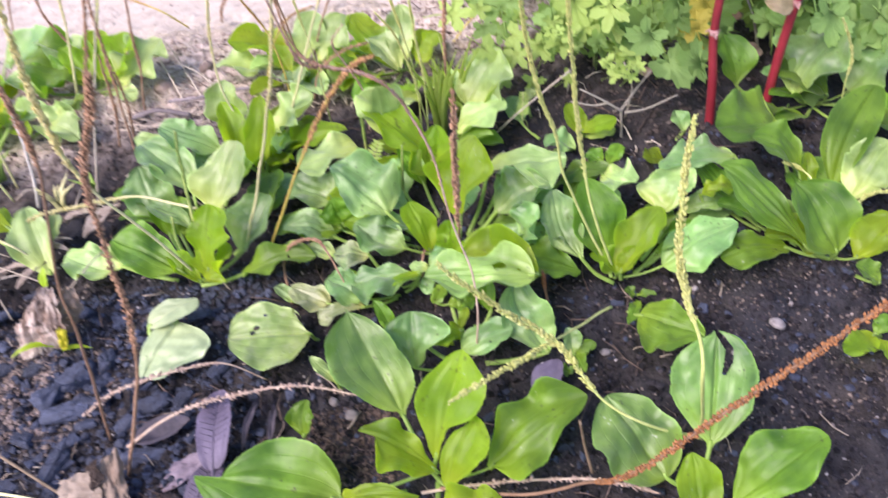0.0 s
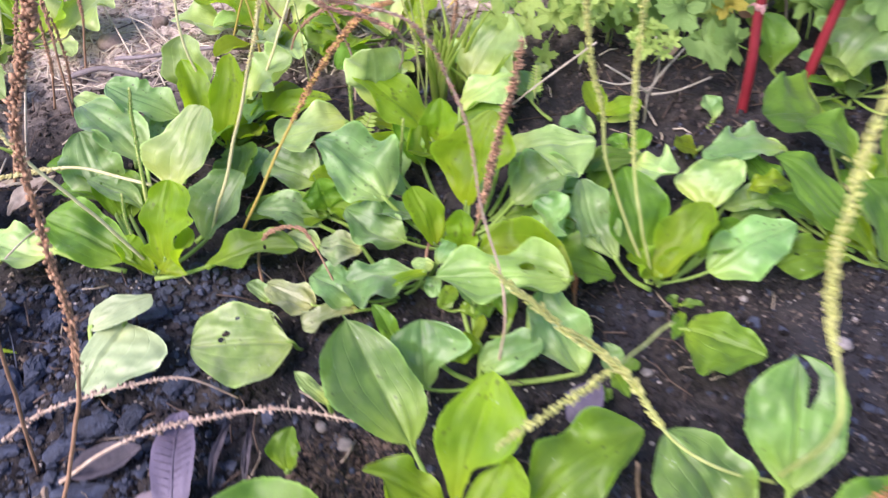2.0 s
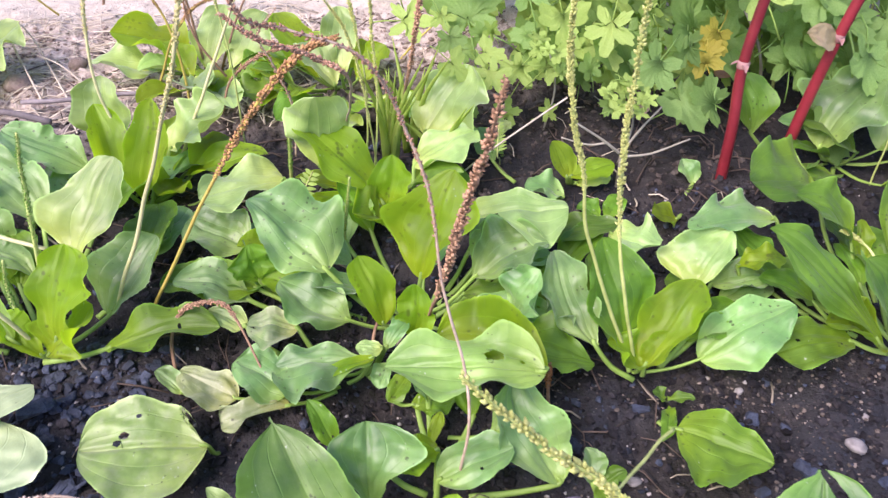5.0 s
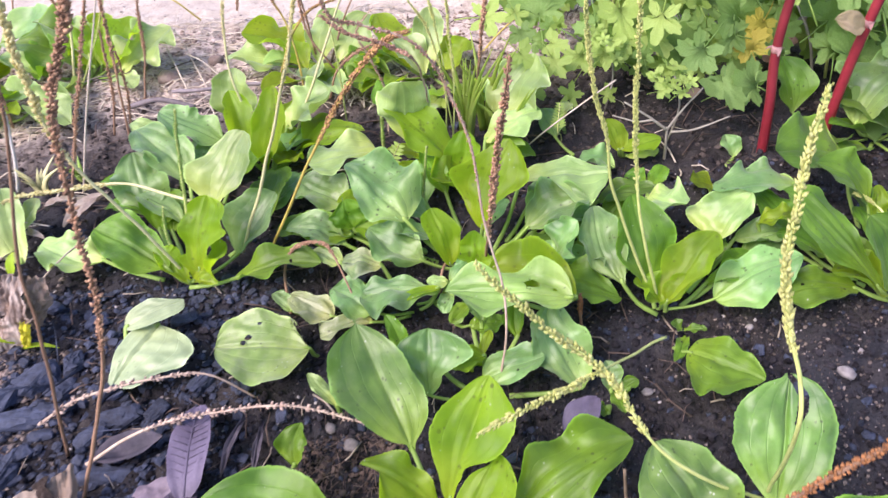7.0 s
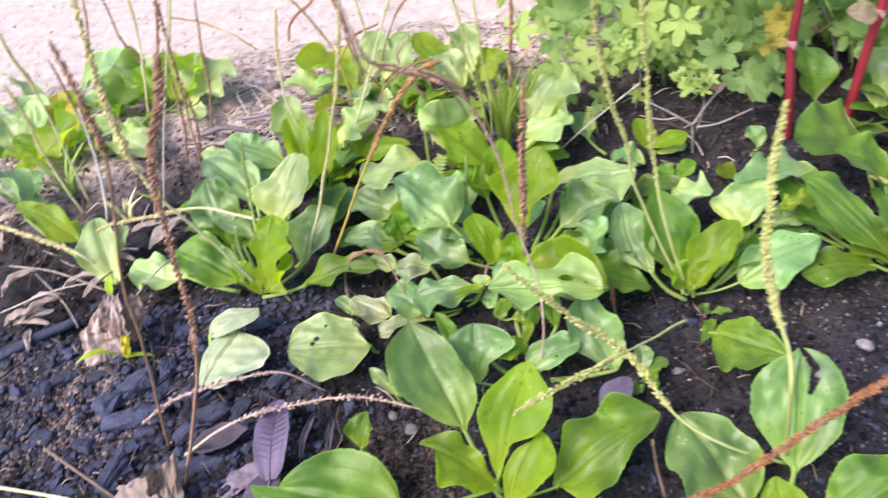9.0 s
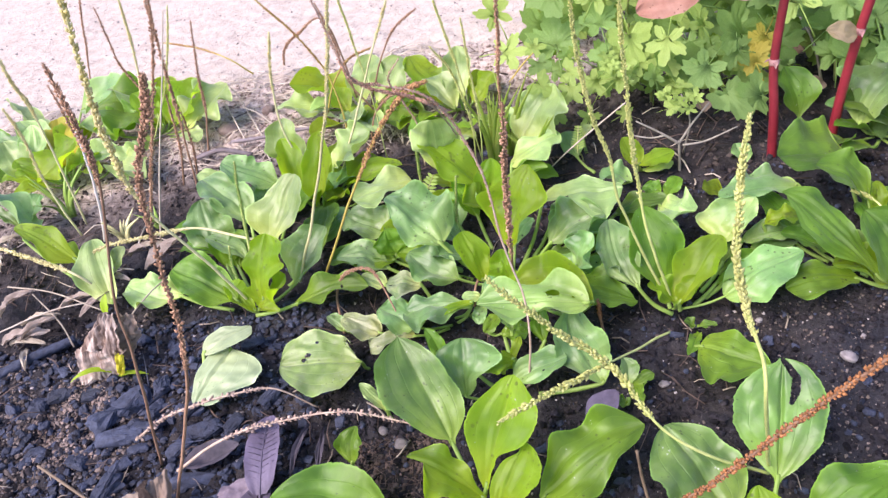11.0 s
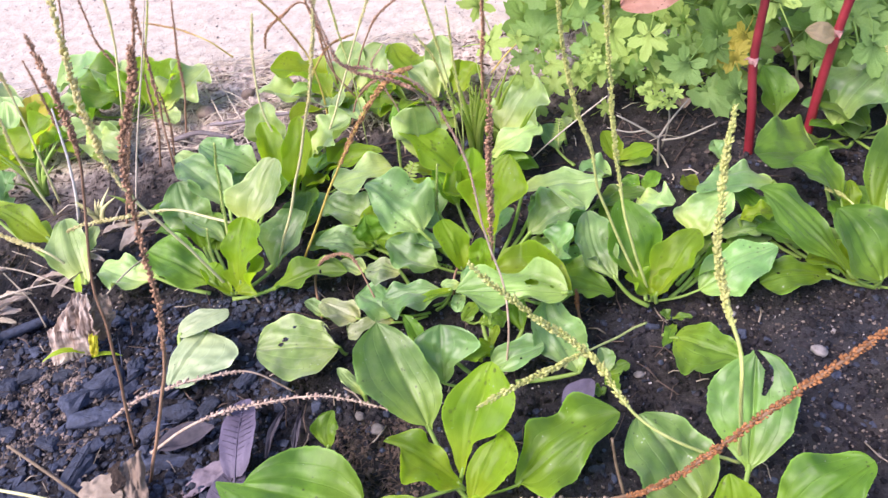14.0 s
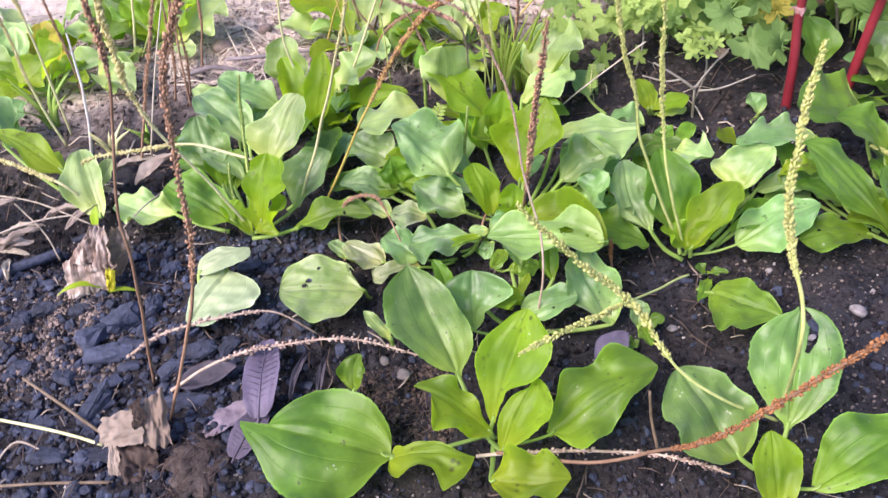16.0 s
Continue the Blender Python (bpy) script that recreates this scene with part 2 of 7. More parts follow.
SHRUB_GOLD = simple("shrub_leaf_gold", (0.40, 0.36, 0.05), (0.60, 0.50, 0.09), 40, rough=0.55, through=(0.7, 0.55, 0.05), share=0.4)
TWIG = simple("grey_twig", (0.20, 0.18, 0.14), (0.38, 0.35, 0.28), 70, rough=0.85)
ROOTLET = simple("dead_root_fibre", (0.058, 0.040, 0.033), (0.145, 0.102, 0.080), 120, rough=0.9, vary=0.8)


def soil_material():
    """Black garden soil with ash and grit that gives way to a pale sandy path."""
    k = Mat("garden_soil", 0.92, 0.15)
    sep = k.add("ShaderNodeSeparateXYZ")
    k.link(k.co.outputs["Object"], sep.inputs[0])
    n_big, n_mid, n_fine = k.noise(7, 5), k.noise(45, 6, 0.7), k.noise(320, 4, 0.7)
    soil = k.mix(k.ramp(n_mid, (0.32, 0.0), (0.68, 1.0)), (0.010, 0.009, 0.009), (0.052, 0.045, 0.043))
    soil = k.mix(k.ramp(n_big, (0.42, 0.0), (0.66, 0.7)), soil, (0.028, 0.030, 0.038))
    soil = k.mix(k.ramp(n_fine, (0.60, 0.0), (0.72, 0.55)), soil, (0.20, 0.175, 0.165))
    litter = k.mix(k.ramp(k.noise(90, 6, 0.75), (0.35, 0.0), (0.62, 1.0)), (0.24, 0.18, 0.15), (0.66, 0.55, 0.47))
    sand = k.mix(k.ramp(n_mid, (0.3, 0.0), (0.7, 1.0)), (0.41, 0.345, 0.280), (0.55, 0.482, 0.400))
    sand = k.mix(k.ramp(k.noise(22, 8, 0.85), (0.52, 0.0), (0.68, 0.6)), sand, (0.24, 0.19, 0.165))
    sand = k.mix(k.ramp(k.noise(70, 5, 0.8), (0.57, 0.0), (0.68, 0.5)), sand, (0.17, 0.14, 0.125))
    # distance from the bed, along the bed's slanting edge
    away = k.math("ADD", sep.outputs[1], k.math("MULTIPLY", sep.outputs[0], 0.02))
    away = k.math("ADD", away, k.math("MULTIPLY", k.math("SUBTRACT", n_big, 0.5), 0.22))
    away = k.math("ADD", away, k.math("MULTIPLY", k.math("SUBTRACT", n_mid, 0.5), 0.12))
    across = k.math("MINIMUM", k.math("MAXIMUM", k.math("MULTIPLY", sep.outputs[0], -0.12), -0.06), 0.06)
    side = k.math("MULTIPLY", k.math("MAXIMUM", k.math("SUBTRACT", -0.30, sep.outputs[0]), 0.0), 0.4)
    strewn = k.math("ADD", k.math("ADD", away, across), k.math("MINIMUM", side, 0.05))
    col = k.mix(k.ramp(k.math("MULTIPLY", strewn, 1.0), (0.36, 0.0), (0.44, 0.3), (0.53, 1.0)), soil, litter)
    col = k.mix(k.ramp(k.math("MULTIPLY", away, 1.0), (0.60, 0.0), (0.70, 1.0)), col, sand)
    k.colour(col)
    first = k.bump(n_mid, 0.9, 0.008)
    k.bump(n_fine, 0.8, 0.002, first)
    return k.m


SOIL = soil_material()

# ---- small builders ----


def part(name, bm, material, parent=None, label="", smooth=True):
    """Links a bmesh as one mesh object, under a thing or a part."""
    me = bpy.data.meshes.new(name)
    bm.to_mesh(me)
    bm.free()
    me.materials.append(material)
    if smooth:
        me.shade_smooth()
    ob = new(name, me)
    if parent is not None:
        ob.parent = parent
    return tagged(ob, label)


def thing(name, x, y, z, label, category, group=""):
    ob = new(name)
    ob.location = (x, y, z)
    ob.empty_display_size = 0.02
    return tagged(ob, label, category, group)


def glide(points, steps):
    """A smooth line through the points: places at even steps."""
    p = [Vector(q) for q in points]
    p = [p[0] * 2 - p[1]] + p + [p[-1] * 2 - p[-2]]
    line = []
    n = len(p) - 3
    for i in range(steps + 1):
        s = i / steps * n
        k = min(int(s), n - 1)
        f = s - k
        a, b, c, d = p[k : k + 4]
        line.append(0.5 * (2 * b + (c - a) * f + (2 * a - 5 * b + 4 * c - d) * f * f + (3 * b - a - 3 * c + d) * f**3))
    return line


def tube(bm, line, radii, sides=6, flat=1.0):
    """A round or flattened stem along a line, closed at both ends."""
    rings = []
    side = Vector((1, 0, 0))
    for i, c in enumerate(line):
        way = (line[min(i + 1, len(line) - 1)] - line[max(i - 1, 0)]).normalized()
        side = (side - way * side.dot(way)).normalized() if abs(side.dot(way)) < 0.98 else way.orthogonal().normalized()
        up = way.cross(side)
        r = radii[i] if isinstance(radii, list) else radii
        rings.append([bm.verts.new(c + r * (math.cos(a) * side + flat * math.sin(a) * up)) for a in (2 * math.pi * j / sides for j in range(sides))])
    for a, b in zip(rings, rings[1:]):
        for j in range(sides):
            bm.faces.new((a[j], a[(j + 1) % sides], b[(j + 1) % sides], b[j]))
    bm.faces.new(rings[0][::-1])
    bm.faces.new(rings[-1])


def grain(bm, at, way, long, wide, squash=1.0):
    """A small seed or bract: a pointed six-sided pod."""
    s = way.orthogonal().normalized()
    u = way.cross(s)
    low, high = bm.verts.new(at), bm.verts.new(at + way * long)
    ring = [bm.verts.new(at + way * long * 0.45 + wide * (math.cos(a) * s + squash * math.sin(a) * u)) for a in (math.pi / 2.5 * j for j in range(5))]
    for j in range(5):
        bm.faces.new((low, ring[(j + 1) % 5], ring[j]))
        bm.faces.new((high, ring[j], ring[(j + 1) % 5]))


# ---- ground ----
def ground_height(x, y):
    h = 0.010 * noise.fractal(Vector((x * 5, y * 5, 0.3)), 1.0, 2.0, 3) + 0.010 * noise.fractal(Vector((x * 26, y * 26, 4.1)), 0.70, 2.2, 6)
    calm = 1.0 if y < 0.55 else max(0.25, 1 - (y - 0.55) * 3)
    return h * calm - 0.004


def spread(lo, hi, step, reach):
    mid = list(np.arange(lo, hi, step))
    out, gap = [], step
    x = hi
    while x < reach:
        out.append(x)
        gap *= 1.45
        x += gap
    low, gap, x = [], step, lo
    while x > -reach:
        gap *= 1.45
        x -= gap
        low.append(x)
    return low[::-1] + mid + out


def build_ground():
    xs, ys = spread(-0.70, 0.85, 0.0045, 400), spread(-0.34, 0.95, 0.0045, 400)
    verts = [(x, y, ground_height(x, y) if abs(x) < 3 and abs(y) < 3 else -0.004) for y in ys for x in xs]
    n = len(xs)
    faces = [(j * n + i, j * n + i + 1, (j + 1) * n + i + 1, (j + 1) * n + i) for j in range(len(ys) - 1) for i in range(n - 1)]
    me = bpy.data.meshes.new("ground")
    me.from_pydata(verts, [], faces)
    me.materials.append(SOIL)
    me.shade_smooth()
    tagged(new("ground", me), "black ashy garden soil turning into a pale sandy path", "ground", kind="structure")


build_ground()

# ---- plantain plants ----


def rosette(x, y, label="green plantain with broad ribbed leaves growing in black soil"):
    return thing("plantain_plant", x, y, max(0.0, ground_height(x, y)), label, "plant", "plantain plants")


leaf_count = 0


def leaf(plant, base, tip, width, roll=0.0, arch=0.07, sway=0.0, look_of="g", fold=0.10, wave=1.0, gaps=(), peak=None, shape=None, cup=None):
    """A plantain leaf: an oval blade from base to tip and a channelled stalk down to the plant's heart. roll turns the blade about its
    length, peak says where along it the blade is widest, shape gives the half widths
    of both sides as shares of the widest at seven places, cup bends the margins up, arch lifts its middle, sway bows it sideways, fold lifts the halves, gaps are holes as (across, along, size)."""
    global leaf_count
    leaf_count += 1
    rng = random.Random(leaf_count * 7 + 1)
    home = plant.location
    b, t = Vector(base) - home, Vector(tip) - home
    a = t - b
    long = a.length
    a.normalize()
    s = a.cross(Vector((0, 0, 1)))
    s = s.normalized() if s.length > 0.05 else Vector((1, 0, 0))
    n = s.cross(a)
    r = radians(roll)
    c = math.cos(r) * s + math.sin(r) * n
    m = c.cross(a)
    if look_of == "h":
        gaps = ((0.62, 0.66, 0.034), (0.55, 0.71, 0.030), (0.80, 0.55, 0.016), (0.95, 0.06, 0.10))
    if look_of == "v":
        wave, gaps = 1.9, ((0.65, 0.30, 0.034), (0.64, 0.34, 0.030), (0.62, 0.14, 0.012))
    if look_of == "r":
        wave = 1.9
    if look_of == "n":
        wave = 0.6
    plain = look_of in "GnhktqYde"
    rib = 0.022 if look_of == "k" else 0.004
    near = home.y < 0.16
    nu, nv = (90, 140) if look_of == "n" else (48, 72) if look_of in "hv" else (32, 48) if gaps else (24, 60) if near else (14, 26)
    phase, freq = rng.uniform(0, 6), rng.uniform(8, 17)
    seed = Vector((leaf_count * 3.7, 1.3, 0.0))
    known = peak is not None
    widest, blunt, taper = rng.uniform(0.44, 0.54), rng.uniform(1.9, 2.4), rng.uniform(0.52, 0.66)
    peak = 0.5 * peak + 0.25 if known else widest
    if look_of in "hq":
        blunt, taper = 2.3, 0.50
    if look_of == "t":
        blunt, taper = 1.7, 0.70
    crook, hook = rng.uniform(-0.03, 0.03), rng.uniform(-0.16, 0.05)
    given_fold = fold
    fold += rng.uniform(-0.04, 0.10) if known else rng.uniform(-0.10, 0.22)
    ruffle = (0.5 if plain else wave) * rng.uniform(0.18, 0.38)
    own_cup, twist = rng.uniform(0.06, 0.30), radians(rng.uniform(-16, 16))
    cup = own_cup if cup is None else cup
    bites = [(rng.choice((-1, 1)), rng.uniform(0.25, 0.92), rng.uniform(0.02, 0.05), rng.uniform(0.08, 0.24)) for _ in range(0 if plain or look_of == "r" else rng.choice((0, 0, 1, 1, 2)))]
    if not gaps and near and rng.random() < 0.2 and not plain:
        gaps = tuple((rng.uniform(0.15, 0.85), rng.uniform(0.2, 0.85), rng.uniform(0.012, 0.024)) for _ in range(rng.choice((1, 1, 2))))
    calm = 0.25 if look_of == "q" else 0.6 if look_of == "h" else 1.0
    ruffle *= calm
    rag = 0.25 if look_of in "hq" else 0.45 if plain else 0.9

    if shape:
        twist, crook, hook, bites, rag, ruffle, fold = 0.0, 0.0, 0.0, [], 0.28 if look_of in "hq" else 0.62, ruffle * (0.4 if look_of == "h" else 0.9), given_fold
    if shape and long < 0.06:
        ruffle *= 0.3
    places = (0.0, 0.06, 0.2, 0.35, 0.5, 0.65, 0.8, 0.94, 1.0)
    sides = [[0.0] + [w * w for w in side] + [0.0] for side in shape] if shape else []

    def half_width(u, v):
        """Half the blade's width at v on the side of u, drawn smoothly through the leaf's own shape."""
        sq = sides[1 if u > 0 else 0]
        k = 0
        while k < 7 and v > places[k + 1]:
            k += 1
        f = (v - places[k]) / (places[k + 1] - places[k])
        slope = [(sq[min(j + 1, 8)] - sq[max(j - 1, 0)]) / (places[min(j + 1, 8)] - places[max(j - 1, 0)]) for j in (k, k + 1)]
        d = places[k + 1] - places[k]
        h = (2 * f**3 - 3 * f * f + 1) * sq[k] + (f**3 - 2 * f * f + f) * d * slope[0] + (3 * f * f - 2 * f**3) * sq[k + 1] + (f**3 - f * f) * d * slope[1]
        return math.sqrt(max(h, 0.0)) * width / 2

    def surface(u, v):
        """A point of the blade: u from -1 to 1 across, v from 0 to 1 along."""
        warped = v ** (math.log(0.5) / math.log(peak))
        half = (max(0.0, 1 - abs(2 * warped - 1) ** blunt)) ** taper * width / 2 * 1.03
        if v < 0.25:
            half *= 0.62 + 0.38 * (v / 0.25)
        if shape:
            half = half_width(u, v)
            if abs(u) < 0.12:
                both = (half_width(-1, v) + half_width(1, v)) / 2
                half = both + (half - both) * abs(u) / 0.12
        half = max(half, 0.0022 * (1 - v) + 0.0004)
        lift = 4 * v * (1 - v)
        mid = b + (t - b) * v + m * (arch * long * lift + hook * long * max(0.0, v - 0.72) ** 1.5) + c * (sway * long * lift + crook * long * math.sin(6.28 * v))
        side = 1 if u > 0 else -1
        edge = abs(u) ** 2.2
        ragged = 1 + rag * (0.07 * noise.noise(seed + Vector((v * 5, side, 0))) + 0.05 * noise.noise(seed + Vector((v * 17, side, 2))) + 0.062 * (abs((v * 19 + 0.35 * noise.noise(seed + Vector((v * 9, side, 6)))) % 1.0 - 0.5) - 0.25)) * abs(u)
        for bs, bv, bw, bd in bites:
            if bs == side:
                ragged -= bd * abs(u) * math.exp(-(((v - bv) / bw) ** 2))
        rise = fold * abs(u) ** 1.3 * half
        rise += ruffle * edge * half * (math.sin(freq * v + phase + (2.1 if u > 0 else 0)) + 0.6 * noise.noise(seed + Vector((v * 7, side * 2, 8))))
        rise += (0.14 * calm if plain else 0.24) * half * noise.noise(seed + Vector((u * 1.4, v * 2.4, 5))) + 0.07 * half * noise.noise(seed + Vector((u * 3.5, v * 6, 7)))
        rise -= rib * half * (math.cos(u * 18.5) if abs(u) < 0.9 else 0) * min(1.0, lift * 1.5) + 0.10 * half * math.exp(-((u / 0.055) ** 2))
        if abs(u) > 0.78:
            rise += 0.9 * calm * (abs(u) - 0.78) ** 1.5 * half * (0.35 + noise.noise(seed + Vector((v * 3.3, side * 3, 11))) * 1.6)
        rise += cup * calm * u * u * half
        lean = twist * calm * (v - 0.4)
        return mid + (c * math.cos(lean) + m * math.sin(lean)) * (u * half * ragged) + (m * math.cos(lean) - c * math.sin(lean)) * rise

    def pushed(u, v):
        """Moves a grid point out of the holes, on to their rims."""
        for gu, gv, gs in gaps:
            dx, dy = (u - gu) * width, (v - gv) * long
            d, r = math.hypot(dx, dy), gs * long
            if 1e-6 < d < 1.7 * r:
                k = (r + d * 0.7 / 1.7) / d * (1 + 0.40 * noise.noise(Vector((dx * 700, dy * 700, gs * 90))))
                u, v = gu + dx * k / width, gv + dy * k / long
        return min(max(u, 0.0), 1.0), min(max(v, 0.0), 1.0)

    # one curved tear that runs in from the tip
    tear = []
    if look_of == "n":
        marks = ((0.50, 0.990, 0.0016), (0.62, 0.93, 0.0026), (0.71, 0.85, 0.0032), (0.67, 0.75, 0.0036), (0.60, 0.63, 0.0016))
        for (u0, v0, r0), (u1, v1, r1) in zip(marks, marks[1:]):
            tear += [(surface(2 * (u0 + (u1 - u0) * f) - 1, v0 + (v1 - v0) * f), r0 + (r1 - r0) * f) for f in (k / 12 for k in range(12))]

    bm = bmesh.new()
    uvs = bm.loops.layers.uv.new("UVMap")
    rows, coords = [], {}
    for j in range(nv + 1):
        row = []
        for i in range(nu + 1):
            u, v = pushed(i / nu, j / nv) if 0 < i < nu and 0 < j < nv else (i / nu, j / nv)
            vert = bm.verts.new(surface(2 * u - 1, v))
            coords[vert] = (u, v)
            row.append(vert)
        rows.append(row)
    for j in range(nv):
        for i in range(nu):
            u, v = (i + 0.5) / nu, (j + 0.5) / nv
            if any(math.hypot((u - gu) * width, (v - gv) * long) < max(0.6 * gs * long, 0.75 * max(width / nu, long / nv)) for gu, gv, gs in gaps):
                continue
            if tear:
                mid = (rows[j][i].co + rows[j + 1][i + 1].co) / 2
                if any((mid - at).length < r for at, r in tear):
                    continue
            f = bm.faces.new((rows[j][i], rows[j][i + 1], rows[j + 1][i + 1], rows[j + 1][i]))
            for loop in f.loops:
                loop[uvs].uv = coords[loop.vert]
    blade = part("leaf", bm, LEAVES[look_of], plant)
    # stalk
    heart = Vector((rng.uniform(-0.006, 0.006), rng.uniform(-0.006, 0.006), 0.0))
    reach = (b - heart).length
    if reach > 0.8 * long:
        # a leaf far from the heart has its own shoot in the soil
        heart = b.lerp(heart, 0.8 * long / reach)
        heart.z = 0.0
    if reach > 0.008:
        elbow = heart.lerp(b, 0.55) - Vector((0, 0, 0.22 * b.z))
        line = glide([heart, elbow, b, b + (t - b) * 0.06 + m * (arch * long * 0.2)], 9)
        bm = bmesh.new()
        tube(bm, line, [0.0024 - 0.0008 * i / 9 for i in range(10)], 7, 0.6)
        part("leaf_stalk", bm, PETIOLE, blade)
    return blade


SPIKES = {
    "brown": (STEM_BROWN, SEED_BROWN, "brown dried plantain seed spike"),
    "orange": (STEM_BROWN, SEED_ORANGE, "rust-brown dried plantain seed spike"),
    "green": (STEM_GREEN, SEED_GREEN, "yellow-green ripening plantain seed spike"),
    "yellow": (STEM_PALE, SEED_PALE, "pale yellow ripe plantain seed spike"),
    "greenstem": (STEM_GREEN, SEED_GREEN, "slender green plantain flower spike"),
    "tan": (STEM_YELLOW, SEED_TAN, "tan plantain seed spike on a yellow stem"),
    "dry": (STEM_CREAM, SEED_DRY, "bleached dry plantain seed spike"),
    "bud": (STEM_GREEN, BUD, "short young green plantain flower spike"),
    "rosy": (STEM_ROSY, SEED_ROSY, "arching pinkish-brown dry plantain seed spike"),
    "bleached": (BLEACHED, BLEACHED, "bleached white lower part of a dead stem"),
    "straw": (STRAW, STRAW, "thin bare straw-coloured dry stem"),
}
spike_count = 0


def spike(plant, kind, start, end, size, *points):
    """A flower spike: a thin stem along the points, with seed pods set round it from start to end."""
    global spike_count
    spike_count += 1
    rng = random.Random(spike_count * 13 + 5)
    stem_mat, seed_mat, label = SPIKES[kind]
    if plant is None:
        x, y, z = points[0]
        owner = thing("dry_stem" if kind in ("straw", "bleached") else "flower_spike", x, y, z, label + (" rising from the soil" if points[-1][2] > 0.1 else " lying over the soil"), "dry stem" if kind in ("straw", "bleached") else "seed spike", "loose seed spikes")
    else:
        owner = plant
    home = owner.location
    line = glide([Vector(p) - home for p in points], 12 * (len(points) - 1))
    span = sum((q - p).length for p, q in zip(line, line[1:]))
    if kind != "straw":
        line = [p + Vector((noise.noise(p * 30), noise.noise(p * 30 + Vector((9, 0, 0))), 0)) * 0.0012 for p in line]
    thick = {"bud": 0.0016, "bleached": 0.0019, "straw": 0.0011, "yellow": 0.0015, "greenstem": 0.0009, "rosy": 0.0009}.get(kind, 0.0013)
    bm = bmesh.new()
    tube(bm, line, [thick * (1.15 - 0.6 * i / len(line)) for i in range(len(line))], 6)
    stem = part("flower_stalk", bm, stem_mat, owner, "" if plant is None else label)
    if end <= start:
        return stem
    bm = bmesh.new()
    gap = size * {"dry": 0.22, "bud": 0.16, "brown": 0.13, "orange": 0.11, "rosy": 0.22}.get(kind, 0.115)
    count = int(span * (end - start) / gap)
    fat = {"bud": 0.34, "green": 0.33, "yellow": 0.35, "greenstem": 0.32, "dry": 0.40, "brown": 0.36, "rosy": 0.38}.get(kind, 0.46)
    for k in range(count):
        f = start + (end - start) * (k + rng.uniform(-0.3, 0.3)) / count
        s = min(max(f, 0), 0.999) * (len(line) - 1)
        i = int(s)
        at = line[i].lerp(line[i + 1], s - i)
        way = (line[i + 1] - line[i]).normalized()
        out = way.orthogonal().normalized()
        out.rotate(Matrix.Rotation(k * 2.39996 + rng.uniform(-0.4, 0.4), 3, way))
        g = (f - start) / (end - start)
        grow = min(1.0, 0.55 + 2.5 * min(g, 1 - g)) * (1 - 0.25 * g) * rng.uniform(0.75, 1.2)
        # some stretches have lost their pods
        worn = noise.noise(Vector((spike_count * 5.1, f * span * 140, 0.5)))
        if kind != "bud" and rng.random() < (0.18 if kind in ("dry", "rosy") else 0.12) + 0.55 * max(0.0, worn):
            continue
        if kind in ("green", "yellow", "greenstem"):
            lean = (way * rng.uniform(1.0, 1.9) + out * rng.uniform(0.5, 1.1)).normalized()
        else:
            lean = (way * rng.uniform(0.5, 1.6) + out * rng.uniform(0.4, 1.15)).normalized()
        grow *= rng.uniform(0.65, 1.25)
        grain(bm, at + out * thick * 0.6, lean, size * grow * 1.05, size * grow * fat * 0.84)
    part("seed_head", bm, seed_mat, stem)
    return stem


left_rosette = rosette(-0.160, 0.105)
leaf(left_rosette, (-0.241, 0.131, 0.018), (-0.310, 0.160, 0.022), 0.045, 4, 0.05, -0.10, "p", 0.05, peak=0.37)
leaf(left_rosette, (-0.156, 0.098, 0.008), (-0.187, 0.119, 0.034), 0.025, 0, 0.08, -0.03, "y", 0.35, peak=0.51)
leaf(left_rosette, (-0.152, 0.098, 0.008), (-0.115, 0.113, 0.040), 0.038, -2, 0.05, 0.12, "r", 0.25, peak=0.54)
leaf(left_rosette, (-0.110, 0.125, 0.015), (-0.070, 0.167, 0.055), 0.054, 0, 0.06, 0.02, "b", 0.25, peak=0.46)
leaf(left_rosette, (-0.138, 0.287, 0.040), (-0.206, 0.317, 0.072), 0.044, 11, 0.06, -0.06, "b", 0.10, peak=0.46)
leaf(left_rosette, (-0.168, 0.225, 0.035), (-0.231, 0.298, 0.062), 0.049, 6, 0.06, 0.03, "b", 0.15, peak=0.43)
leaf(left_rosette, (-0.198, 0.305, 0.040), (-0.245, 0.325, 0.055), 0.026, 6, 0.06, 0.02, "p", 0.10, peak=0.60)
leaf(left_rosette, (-0.200, 0.196, 0.020), (-0.227, 0.254, 0.060), 0.053, -1, 0.06, -0.07, "b", 0.12, peak=0.42)
leaf(left_rosette, (-0.110, 0.093, 0.012), (-0.025, 0.083, 0.030), 0.035, -1, 0.10, 0.01, "g", 0.20, peak=0.55)
leaf(left_rosette, (-0.172, 0.101, 0.025), (-0.246, 0.148, 0.045), 0.057, 8, 0.06, 0.0, "g", 0.08, cup=0.05, shape=((0.29, 0.71, 0.91, 0.90, 0.78, 0.59, 0.32), (0.32, 0.59, 0.78, 0.93, 1.00, 0.97, 0.75)))
leaf(left_rosette, (-0.139, 0.178, 0.030), (-0.099, 0.229, 0.090), 0.075, 0, 0.07, 0.0, "p", 0.10, cup=0.05, shape=((0.35, 0.90, 1.00, 0.92, 0.79, 0.63, 0.37), (0.24, 0.44, 0.63, 0.78, 0.89, 0.90, 0.51)))
